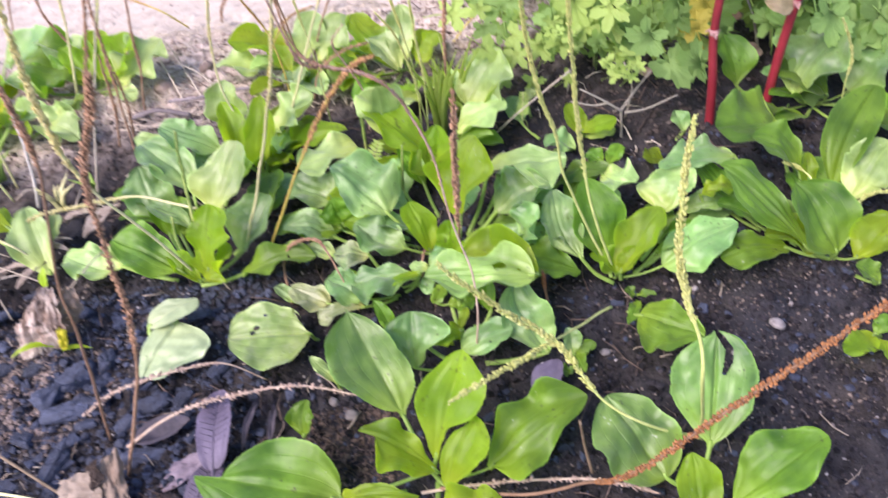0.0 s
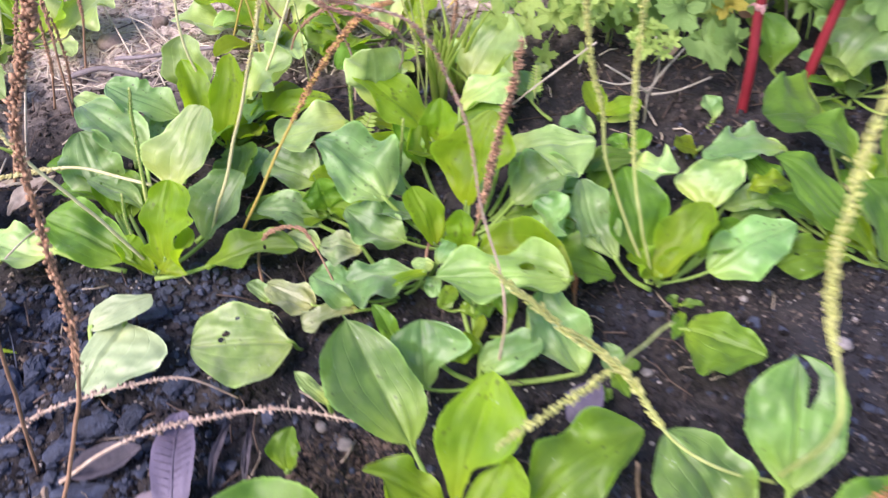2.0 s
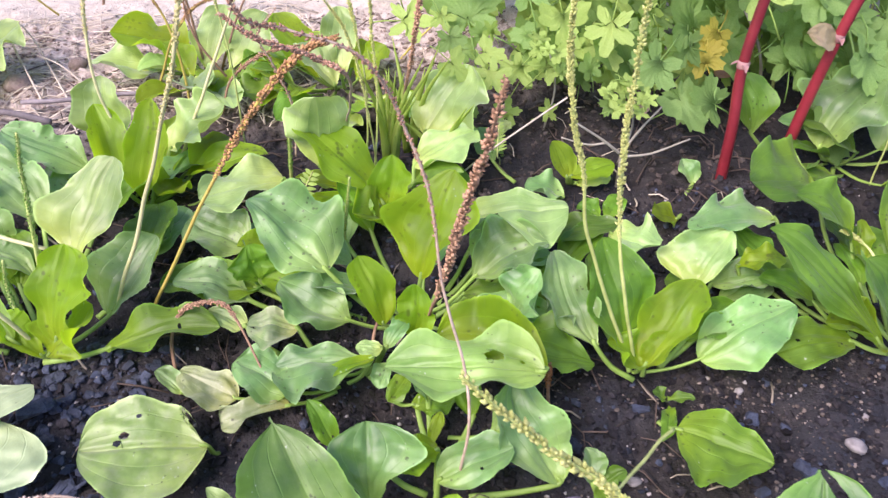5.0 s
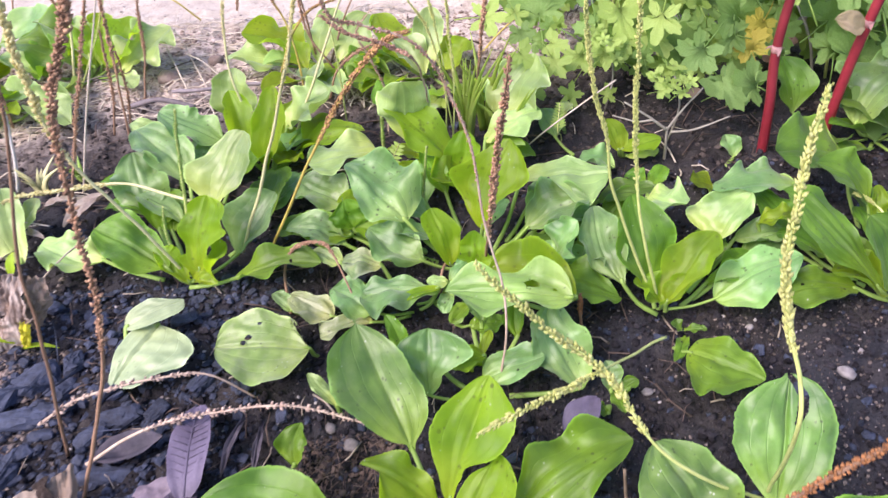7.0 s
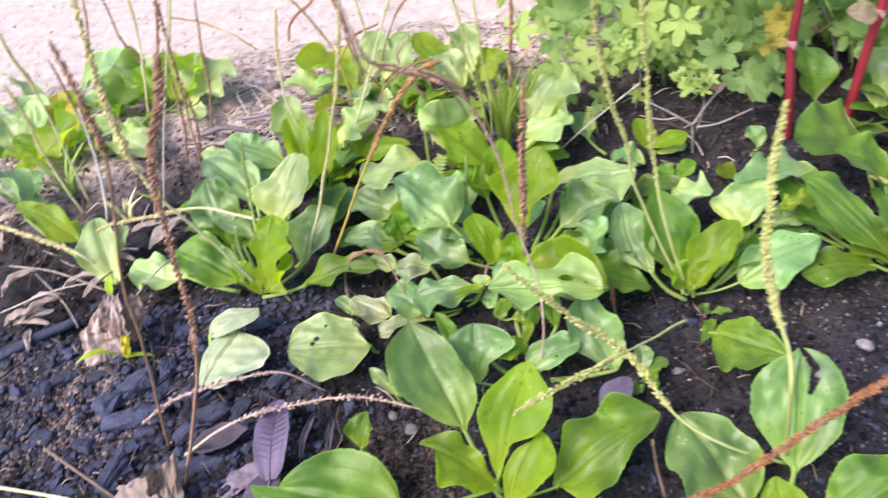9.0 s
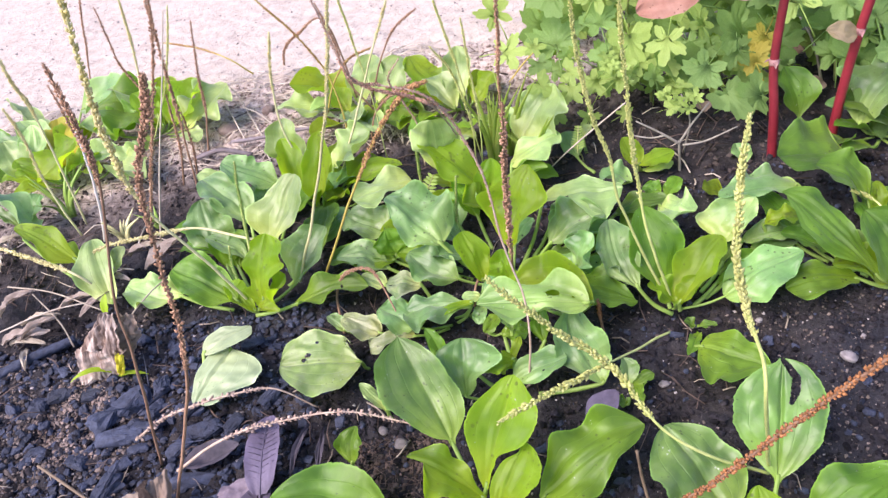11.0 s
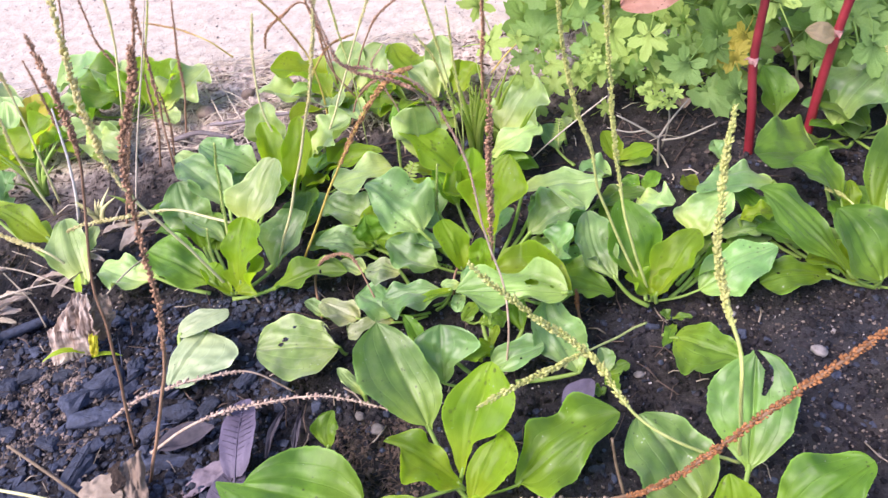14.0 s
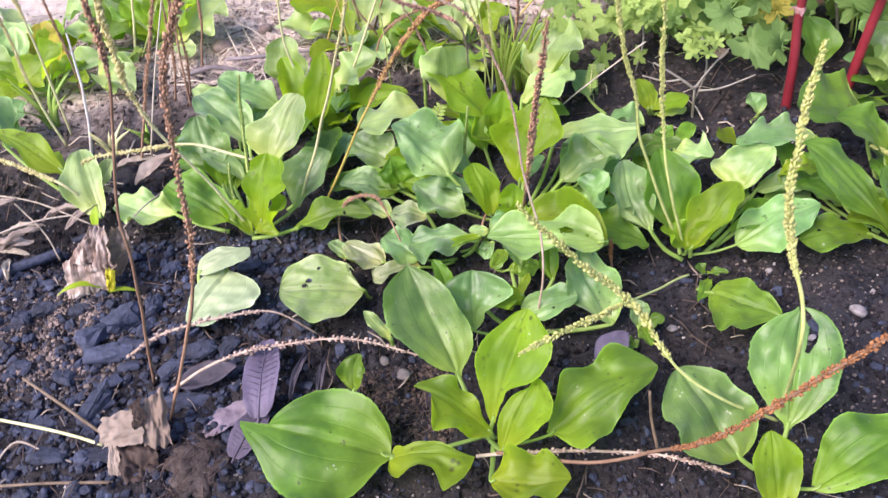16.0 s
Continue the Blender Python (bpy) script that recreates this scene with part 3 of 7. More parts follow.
leaf(left_rosette, (-0.144, 0.102, 0.018), (-0.126, 0.135, 0.082), 0.076, 0, 0.06, 0.0, "y", 0.22, cup=0.15, shape=((0.18, 0.33, 0.41, 0.45, 0.50, 0.40, 0.23), (0.19, 0.34, 0.45, 0.66, 0.94, 1.00, 0.66)))

back_rosette = rosette(-0.096, 0.279, "yellow-green plantain near the sandy path's edge")
leaf(back_rosette, (-0.129, 0.338, 0.030), (-0.123, 0.363, 0.092), 0.051, 0, 0.08, 0.04, "p", 0.15, peak=0.60)
leaf(back_rosette, (-0.110, 0.288, 0.010), (-0.129, 0.334, 0.080), 0.034, 0, 0.08, -0.02, "y", 0.25, peak=0.64)
leaf(back_rosette, (-0.094, 0.271, 0.010), (-0.076, 0.318, 0.090), 0.036, 0, 0.08, 0.06, "y", 0.30, peak=0.59)
leaf(back_rosette, (-0.072, 0.323, 0.030), (-0.015, 0.332, 0.070), 0.068, -3, 0.05, 0.12, "p", 0.15, peak=0.62)
leaf(back_rosette, (-0.060, 0.303, 0.015), (0.019, 0.290, 0.040), 0.036, -2, 0.10, 0.12, "y", 0.20, peak=0.64)
leaf(back_rosette, (-0.060, 0.292, 0.015), (-0.081, 0.265, 0.022), 0.035, 3, 0.08, -0.12, "y", 0.10, peak=0.60)

centre_rosette = rosette(0.124, 0.089, "dense plantain with bright upright and blue-green outer leaves")
leaf(centre_rosette, (-0.001, 0.173, 0.025), (-0.051, 0.210, 0.034), 0.049, 7, 0.05, -0.04, "b", 0.08, peak=0.49)
leaf(centre_rosette, (0.004, 0.128, 0.020), (-0.073, 0.149, 0.022), 0.042, 1, 0.10, -0.09, "g", 0.10, peak=0.47)
leaf(centre_rosette, (0.005, 0.133, 0.025), (0.000, 0.143, 0.055), 0.036, 1, 0.05, -0.09, "g", 0.15, peak=0.51)
leaf(centre_rosette, (0.070, 0.082, 0.020), (0.020, 0.114, 0.040), 0.045, 5, 0.07, -0.12, "b", 0.12, peak=0.55)
leaf(centre_rosette, (0.114, 0.063, 0.015), (0.119, 0.072, 0.060), 0.029, -1, 0.08, 0.10, "y", 0.25, peak=0.64)
leaf(centre_rosette, (0.190, 0.058, 0.030), (0.210, 0.060, 0.070), 0.041, -5, 0.06, 0.12, "b", 0.15, peak=0.64)
leaf(centre_rosette, (0.170, 0.096, 0.035), (0.231, 0.103, 0.058), 0.058, 0, 0.08, -0.02, "b", 0.12, peak=0.51)
leaf(centre_rosette, (0.254, 0.040, 0.020), (0.216, 0.069, 0.045), 0.045, 0, 0.06, -0.11, "b", 0.10, peak=0.61)
leaf(centre_rosette, (0.058, 0.113, 0.045), (0.003, 0.179, 0.072), 0.085, 8, 0.06, 0.0, "b", 0.04, cup=0.04, shape=((0.27, 0.58, 0.66, 0.59, 0.42, 0.27, 0.15), (0.43, 0.85, 0.99, 1.00, 0.89, 0.70, 0.41)))
leaf(centre_rosette, (0.034, 0.228, 0.050), (-0.038, 0.205, 0.058), 0.055, 6, 0.05, 0.0, "p", 0.05, cup=0.04, shape=((0.21, 0.37, 0.38, 0.46, 0.85, 0.89, 0.67), (0.83, 0.92, 1.00, 0.95, 0.89, 0.76, 0.46)))
leaf(centre_rosette, (0.129, 0.103, 0.035), (0.160, 0.132, 0.115), 0.073, 0, 0.07, 0.0, "y", 0.15, cup=0.08, shape=((0.34, 0.75, 1.00, 1.00, 0.71, 0.51, 0.27), (0.18, 0.32, 0.42, 0.70, 0.90, 0.78, 0.50)))
leaf(centre_rosette, (0.095, 0.075, 0.018), (0.081, 0.103, 0.066), 0.036, 0, 0.08, 0.0, "y", 0.18, cup=0.12, shape=((0.28, 0.49, 0.64, 0.77, 0.89, 1.00, 0.75), (0.38, 0.68, 0.84, 0.97, 0.84, 0.65, 0.36)))
leaf(centre_rosette, (0.192, -0.019, 0.054), (0.122, 0.019, 0.050), 0.082, 40, 0.03, 0.0, "y", 0.05, cup=0.10, shape=((0.03, 0.02, 0.02, 0.03, 0.03, 0.04, 0.02), (0.35, 0.70, 0.89, 0.98, 1.00, 0.88, 0.64)))
leaf(centre_rosette, (0.187, -0.027, 0.062), (0.085, -0.000, 0.058), 0.059, 4, 0.03, 0.0, "v", 0.05, cup=0.30, shape=((0.36, 0.62, 0.76, 1.00, 0.94, 0.61, 0.25), (0.56, 0.87, 0.92, 0.74, 0.63, 0.68, 0.38)))
leaf(centre_rosette, (0.174, 0.153, 0.050), (0.257, 0.132, 0.066), 0.085, -6, 0.03, 0.0, "p", 0.06, cup=0.06, shape=((0.24, 0.51, 0.58, 0.47, 0.37, 0.28, 0.27), (0.07, 0.12, 0.16, 0.74, 1.00, 0.93, 0.66)))
leaf(centre_rosette, (0.182, 0.010, 0.040), (0.240, 0.006, 0.022), 0.065, -5, 0.06, 0.0, "g", 0.06, cup=0.06, shape=((0.50, 0.82, 0.98, 1.00, 0.74, 0.37, 0.08), (0.35, 0.51, 0.49, 0.46, 0.41, 0.34, 0.18)))
leaf(centre_rosette, (0.171, 0.304, 0.035), (0.221, 0.335, 0.090), 0.103, 0, 0.05, 0.0, "p", 0.08, cup=0.06, shape=((0.31, 0.45, 0.54, 0.53, 0.47, 0.37, 0.20), (0.44, 0.81, 0.94, 1.00, 0.92, 0.74, 0.41)))
leaf(centre_rosette, (0.152, 0.259, 0.030), (0.216, 0.274, 0.055), 0.071, 0, 0.06, 0.0, "p", 0.06, cup=0.06, shape=((0.29, 0.52, 0.59, 0.59, 0.54, 0.46, 0.27), (0.33, 0.60, 0.82, 1.00, 0.91, 0.69, 0.38)))

rear_rosette = rosette(0.114, 0.255, "yellow-green plantain near the sandy path's edge")
leaf(rear_rosette, (0.066, 0.258, 0.040), (0.066, 0.247, 0.120), 0.056, 0, 0.04, -0.01, "p", 0.10, peak=0.49)
leaf(rear_rosette, (0.121, 0.214, 0.018), (0.128, 0.233, 0.064), 0.036, 0, 0.07, 0.02, "y", 0.20, peak=0.64)
leaf(rear_rosette, (0.116, 0.195, 0.018), (0.086, 0.187, 0.040), 0.057, 4, 0.06, 0.06, "y", 0.10, peak=0.56)
leaf(rear_rosette, (0.117, 0.212, 0.025), (0.045, 0.272, 0.085), 0.054, 0, 0.08, 0.0, "y", 0.08, cup=0.08, shape=((0.21, 0.38, 0.84, 1.00, 0.92, 0.76, 0.41), (0.54, 0.80, 0.84, 0.85, 0.88, 0.64, 0.28)))

right_rosette = rosette(0.279, 0.006)
leaf(right_rosette, (0.276, 0.003, 0.010), (0.252, 0.016, 0.032), 0.029, 1, 0.10, -0.03, "r", 0.30, peak=0.64)
leaf(right_rosette, (0.279, 0.004, 0.010), (0.303, 0.013, 0.034), 0.020, 0, 0.10, 0.06, "y", 0.30, peak=0.58)
leaf(right_rosette, (0.294, 0.122, 0.040), (0.320, 0.087, 0.055), 0.040, -4, 0.06, 0.12, "p", 0.10, peak=0.64)
leaf(right_rosette, (0.273, 0.019, 0.012), (0.260, 0.071, 0.085), 0.061, 0, 0.07, 0.0, "g", 0.10, cup=0.10, shape=((0.31, 0.57, 0.86, 1.00, 0.94, 0.78, 0.47), (0.14, 0.41, 0.71, 0.88, 0.81, 0.65, 0.33)))
leaf(right_rosette, (0.280, 0.003, 0.012), (0.330, 0.038, 0.060), 0.043, 0, 0.07, 0.0, "y", 0.18, cup=0.12, shape=((0.42, 0.76, 0.95, 1.00, 0.91, 0.72, 0.39), (0.26, 0.47, 0.64, 0.82, 0.85, 0.85, 0.44)))
leaf(right_rosette, (0.323, 0.001, 0.014), (0.400, 0.014, 0.045), 0.063, -5, 0.06, 0.0, "b", 0.05, cup=0.05, shape=((0.33, 0.59, 0.73, 0.73, 0.65, 0.52, 0.31), (0.47, 0.77, 1.00, 0.95, 0.79, 0.56, 0.28)))
leaf(right_rosette, (0.342, 0.061, 0.030), (0.381, 0.088, 0.060), 0.075, 0, 0.05, 0.0, "p", 0.05, cup=0.05, shape=((0.85, 1.00, 0.96, 0.83, 0.67, 0.50, 0.28), (0.16, 0.27, 0.33, 0.37, 0.38, 0.30, 0.16)))
leaf(right_rosette, (0.243, 0.015, 0.030), (0.231, 0.088, 0.062), 0.037, 2, 0.07, -0.11, "b")
leaf(right_rosette, (0.324, 0.025, 0.010), (0.357, 0.015, 0.031), 0.025, -1, 0.06, 0.02, "g")

far_right_rosette = rosette(0.492, -0.015, "large deep green ribbed plantain beside red stalks")
leaf(far_right_rosette, (0.385, 0.071, 0.035), (0.420, 0.061, 0.045), 0.027, 0, 0.25, 0.11, "y", 0.15, peak=0.52)
leaf(far_right_rosette, (0.497, 0.082, 0.035), (0.453, 0.114, 0.068), 0.056, -1, 0.10, 0.03, "d", 0.10, peak=0.58)
leaf(far_right_rosette, (0.449, -0.005, 0.015), (0.375, -0.013, 0.026), 0.045, 5, 0.08, 0.0, "g", 0.08, cup=0.08, shape=((0.29, 0.52, 0.68, 0.81, 0.92, 0.88, 0.71), (0.35, 0.63, 0.84, 1.00, 0.99, 0.71, 0.34)))
leaf(far_right_rosette, (0.434, 0.104, 0.050), (0.346, 0.095, 0.062), 0.055, 8, 0.06, 0.0, "b", 0.06, cup=0.05, shape=((0.14, 0.25, 0.35, 0.45, 0.38, 0.23, 0.13), (0.70, 0.91, 1.00, 0.94, 0.80, 0.54, 0.29)))
leaf(far_right_rosette, (0.462, -0.017, 0.022), (0.397, 0.066, 0.078), 0.053, 6, 0.06, 0.0, "k", 0.04, cup=0.04, shape=((0.05, 0.28, 0.67, 1.00, 0.94, 0.42, 0.06), (0.23, 0.37, 0.55, 0.77, 0.94, 0.97, 0.54)))
leaf(far_right_rosette, (0.508, 0.154, 0.040), (0.423, 0.139, 0.068), 0.097, 12, 0.08, 0.0, "d", 0.05, cup=0.06, shape=((0.17, 0.30, 0.40, 0.47, 0.62, 0.73, 0.57), (1.00, 0.98, 0.95, 0.87, 0.79, 0.57, 0.22)))
leaf(far_right_rosette, (0.487, -0.026, 0.020), (0.462, 0.029, 0.070), 0.066, 6, 0.07, 0.01, "d")
leaf(far_right_rosette, (0.519, 0.053, 0.030), (0.594, 0.135, 0.090), 0.047, -1, 0.06, -0.04, "d")
leaf(far_right_rosette, (0.526, 0.033, 0.030), (0.578, 0.066, 0.070), 0.051, -5, 0.04, 0.02, "p")
leaf(far_right_rosette, (0.500, -0.037, 0.020), (0.541, -0.016, 0.050), 0.039, -3, 0.06, 0.03, "y")
leaf(far_right_rosette, (0.505, 0.069, 0.020), (0.507, 0.093, 0.050), 0.019, 1, 0.06, -0.04, "y")
leaf(far_right_rosette, (0.473, -0.013, 0.010), (0.427, 0.006, 0.030), 0.043, 1, 0.09, 0.07, "y")
leaf(far_right_rosette, (0.512, -0.064, 0.010), (0.492, -0.050, 0.025), 0.026, 4, 0.07, 0.00, "d")

far_right_back = rosette(0.595, 0.234, "large deep green ribbed plantain beside red stalks")
leaf(far_right_back, (0.556, 0.223, 0.030), (0.616, 0.255, 0.090), 0.083, 9, 0.07, -0.00, "b")
leaf(far_right_back, (0.600, 0.221, 0.020), (0.545, 0.252, 0.050), 0.071, 5, 0.10, 0.06, "d")
leaf(far_right_back, (0.628, 0.223, 0.020), (0.679, 0.241, 0.070), 0.071, 1, 0.06, 0.02, "b")
leaf(far_right_back, (0.501, 0.259, 0.030), (0.494, 0.297, 0.080), 0.048, -1, 0.08, 0.02, "d")

right_low_plantain = rosette(0.483, -0.116)
leaf(right_low_plantain, (0.476, -0.121, 0.010), (0.441, -0.135, 0.012), 0.024, 5, 0.05, -0.04, "y")
leaf(right_low_plantain, (0.478, -0.120, 0.010), (0.493, -0.108, 0.020), 0.014, -1, 0.07, 0.04, "g")
leaf(right_low_plantain, (0.479, -0.124, 0.006), (0.478, -0.151, 0.008), 0.016, -1, 0.07, -0.02, "y")

front_rosette = rosette(0.068, -0.178, "yellow-green plantain with insect-speckled leaves in black soil")
leaf(front_rosette, (-0.012, -0.193, 0.018), (-0.130, -0.158, 0.034), 0.105, 10, 0.07, 0.0, "t", 0.02, cup=0.05, shape=((0.28, 0.82, 0.99, 1.00, 0.83, 0.48, 0.19), (0.41, 0.67, 0.74, 0.76, 0.51, 0.03, 0.01)))
leaf(front_rosette, (0.047, -0.125, 0.018), (0.011, -0.045, 0.082), 0.080, 0, 0.05, 0.0, "G", 0.16, cup=0.05, shape=((0.07, 0.50, 0.77, 1.00, 0.98, 0.85, 0.20), (0.18, 0.54, 0.65, 0.58, 0.51, 0.36, 0.08)))
leaf(front_rosette, (0.068, -0.180, 0.015), (0.011, -0.153, 0.050), 0.055, 0, 0.12, 0.0, "y", 0.15, cup=0.15, shape=((0.34, 0.62, 0.80, 0.99, 1.00, 0.08, 0.03), (0.12, 0.20, 0.38, 0.56, 0.62, 0.53, 0.28)))
leaf(front_rosette, (-0.013, -0.194, 0.015), (0.053, -0.209, 0.030), 0.071, 0, 0.14, 0.0, "y", 0.05, cup=0.15, shape=((0.22, 0.16, 0.25, 0.24, 0.19, 0.08, 0.01), (0.40, 0.62, 0.44, 0.44, 0.55, 1.00, 0.72)))
leaf(front_rosette, (0.070, -0.173, 0.020), (0.107, -0.116, 0.085), 0.064, 0, 0.05, 0.0, "Y", 0.20, cup=0.22, shape=((0.19, 0.40, 0.64, 0.75, 0.71, 0.49, 0.25), (0.08, 0.13, 0.32, 0.85, 1.00, 0.96, 0.49)))
leaf(front_rosette, (0.075, -0.195, 0.012), (0.107, -0.157, 0.052), 0.058, 0, 0.08, 0.0, "Y", 0.15, cup=0.20, shape=((0.16, 0.28, 0.39, 0.39, 0.32, 0.10, 0.04), (0.23, 0.41, 0.65, 0.84, 1.00, 0.89, 0.54)))
leaf(front_rosette, (0.112, -0.189, 0.018), (0.202, -0.157, 0.050), 0.064, -6, 0.08, 0.0, "g", 0.10, cup=0.12, shape=((0.24, 0.62, 0.93, 0.89, 0.97, 0.84, 0.41), (0.24, 1.00, 0.89, 0.68, 0.55, 0.38, 0.18)))
leaf(front_rosette, (0.063, -0.224, 0.020), (0.121, -0.234, 0.030), 0.042, -2, 0.05, 0.06, "r")

front_right_rosette = rosette(0.271, -0.232, "plantain with a torn broad leaf and tall yellow-green seed spikes")
leaf(front_right_rosette, (0.249, -0.225, 0.018), (0.217, -0.161, 0.050), 0.078, 0, 0.06, 0.0, "G", 0.05, cup=0.04, shape=((0.55, 0.86, 0.97, 1.00, 0.96, 0.78, 0.42), (0.41, 0.73, 0.75, 0.75, 0.71, 0.57, 0.29)))
leaf(front_right_rosette, (0.290, -0.207, 0.022), (0.316, -0.136, 0.078), 0.070, 0, 0.06, 0.0, "n", 0.06, cup=0.04, shape=((0.17, 0.54, 0.87, 1.00, 0.97, 0.74, 0.23), (0.19, 0.54, 0.79, 0.89, 0.95, 0.77, 0.49)))
leaf(front_right_rosette, (0.264, -0.266, 0.010), (0.266, -0.224, 0.050), 0.037, 0, 0.05, 0.0, "y", 0.08, cup=0.05, shape=((0.33, 0.59, 0.82, 0.92, 0.90, 0.69, 0.39), (0.35, 0.62, 0.82, 1.00, 0.99, 0.83, 0.32)))
leaf(front_right_rosette, (0.292, -0.255, 0.018), (0.370, -0.230, 0.050), 0.060, -4, 0.06, 0.0, "g", 0.06, cup=0.05, shape=((0.27, 0.58, 0.91, 1.00, 0.85, 0.67, 0.37), (0.25, 0.44, 0.59, 0.71, 0.67, 0.47, 0.26)))

small_plantain = rosette(0.272, -0.035, "single lime-green plantain leaf over black soil")
leaf(small_plantain, (0.282, -0.052, 0.010), (0.329, -0.095, 0.018), 0.077, -4, 0.06, 0.0, "e", 0.04, cup=0.05, shape=((0.37, 0.58, 0.60, 0.53, 0.41, 0.35, 0.20), (0.31, 0.72, 0.99, 0.93, 1.00, 0.53, 0.28)))

seedling_plantain = rosette(-0.195, -0.038, "pale two-leaved plantain seedling on ashy soil")
leaf(seedling_plantain, (-0.170, 0.033, 0.020), (-0.202, -0.025, 0.010), 0.107, 0, 0.06, 0.0, "q", 0.04, cup=0.03, shape=((0.66, 0.93, 1.00, 0.93, 0.73, 0.57, 0.35), (0.16, 0.28, 0.31, 0.31, 0.26, 0.19, 0.11)))
leaf(seedling_plantain, (-0.198, 0.030, 0.022), (-0.148, 0.051, 0.030), 0.033, -6, 0.08, 0.0, "q", 0.10, cup=0.05, shape=((0.56, 0.88, 0.87, 0.85, 0.65, 0.34, 0.15), (0.37, 0.67, 0.88, 0.96, 1.00, 0.95, 0.72)))

round_leaf_plantain = rosette(-0.030, 0.000, "single round plantain leaf with chewed holes")
leaf(round_leaf_plantain, (-0.035, -0.010, 0.016), (-0.115, -0.003, 0.022), 0.088, 8, 0.04, 0.0, "h", 0.16, cup=0.20, shape=((0.39, 0.82, 1.00, 1.00, 0.92, 0.67, 0.36), (0.17, 0.53, 0.63, 0.71, 0.70, 0.62, 0.45)))

left_edge_rosette = rosette(-0.347, 0.176)
leaf(left_edge_rosette, (-0.383, 0.215, 0.030), (-0.467, 0.269, 0.058), 0.040, 10, 0.10, 0.0, "Y", 0.06, cup=0.10, shape=((0.57, 1.00, 0.86, 0.54, 0.51, 0.41, 0.23), (0.26, 0.53, 0.87, 0.99, 0.75, 0.50, 0.27)))
leaf(left_edge_rosette, (-0.328, 0.146, 0.012), (-0.358, 0.222, 0.052), 0.058, 0, 0.08, 0.0, "p", 0.12, cup=0.10, shape=((0.35, 0.67, 0.98, 1.00, 0.87, 0.64, 0.33), (0.22, 0.39, 0.48, 0.55, 0.55, 0.49, 0.30)))
leaf(left_edge_rosette, (-0.341, 0.186, 0.015), (-0.321, 0.215, 0.040), 0.027, 0, 0.08, 0.0, "p", 0.12, cup=0.10, shape=((0.24, 0.40, 0.52, 0.61, 0.69, 0.75, 0.54), (0.36, 0.64, 0.84, 1.00, 0.99, 0.94, 0.51)))
leaf(left_edge_rosette, (-0.337, 0.159, 0.012), (-0.366, 0.189, 0.045), 0.003, 0, 0.08, 0.0, "y", 0.12, cup=0.10, shape=((0.85, 0.77, 0.67, 0.55, 0.80, 1.00, 0.72), (0.77, 0.47, 0.47, 0.47, 0.47, 0.36, 0.20)))
leaf(left_edge_rosette, (-0.468, 0.274, 0.030), (-0.552, 0.370, 0.062), 0.047, -55, 0.08, 0.07, "b")

back_left_rosette = rosette(-0.365, 0.548, "yellow-green plantain near the sandy path's edge")
leaf(back_left_rosette, (-0.337, 0.554, 0.020), (-0.455, 0.573, 0.052), 0.096, 13, 0.07, 0.02, "g")
leaf(back_left_rosette, (-0.351, 0.541, 0.030), (-0.434, 0.619, 0.062), 0.054, -7, 0.06, 0.05, "p")
leaf(back_left_rosette, (-0.348, 0.540, 0.020), (-0.391, 0.581, 0.062), 0.037, 0, 0.06, -0.02, "y")
leaf(back_left_rosette, (-0.329, 0.534, 0.020), (-0.288, 0.594, 0.062), 0.058, -1, 0.04, 0.05, "y")
leaf(back_left_rosette, (-0.308, 0.519, 0.020), (-0.243, 0.579, 0.052), 0.082, -3, 0.06, 0.03, "p")
leaf(back_left_rosette, (-0.340, 0.546, 0.020), (-0.345, 0.623, 0.062), 0.044, -1, 0.06, 0.02, "y")

far_left_rosette = rosette(-0.482, 0.449, "yellow-green plantain near the sandy path's edge")
leaf(far_left_rosette, (-0.475, 0.474, 0.010), (-0.510, 0.563, 0.050), 0.046, -1, 0.06, -0.02, "o")
leaf(far_left_rosette, (-0.491, 0.449, 0.010), (-0.552, 0.474, 0.040), 0.037, 5, 0.07, -0.02, "y")
leaf(far_left_rosette, (-0.492, 0.479, 0.010), (-0.493, 0.569, 0.050), 0.036, -3, 0.07, 0.07, "y")
leaf(far_left_rosette, (-0.404, 0.439, 0.020), (-0.352, 0.445, 0.030), 0.055, -32, 0.04, 0.10, "p")
leaf(far_left_rosette, (-0.533, 0.539, 0.020), (-0.625, 0.658, 0.050), 0.042, -41, 0.04, 0.02, "p")
leaf(far_left_rosette, (-0.528, 0.475, 0.020), (-0.627, 0.569, 0.050), 0.039, -18, 0.02, -0.03, "g")

back_centre_rosette = rosette(-0.028, 0.518, "yellow-green plantain near the sandy path's edge")
leaf(back_centre_rosette, (-0.061, 0.525, 0.010), (-0.142, 0.539, 0.052), 0.068, 1, 0.10, 0.04, "y")
leaf(back_centre_rosette, (-0.041, 0.500, 0.020), (-0.015, 0.572, 0.062), 0.051, -1, 0.05, 0.03, "p")
leaf(back_centre_rosette, (-0.095, 0.519, 0.010), (-0.166, 0.513, 0.031), 0.058, 0, 0.05, -0.02, "p")
leaf(back_centre_rosette, (-0.016, 0.492, 0.020), (0.029, 0.546, 0.062), 0.053, -2, 0.05, 0.06, "p")
leaf(back_centre_rosette, (-0.057, 0.480, 0.020), (-0.090, 0.525, 0.041), 0.035, -2, 0.07, 0.04, "y")
leaf(back_centre_rosette, (-0.007, 0.472, 0.020), (0.029, 0.476, 0.031), 0.042, -17, 0.06, 0.01, "g")

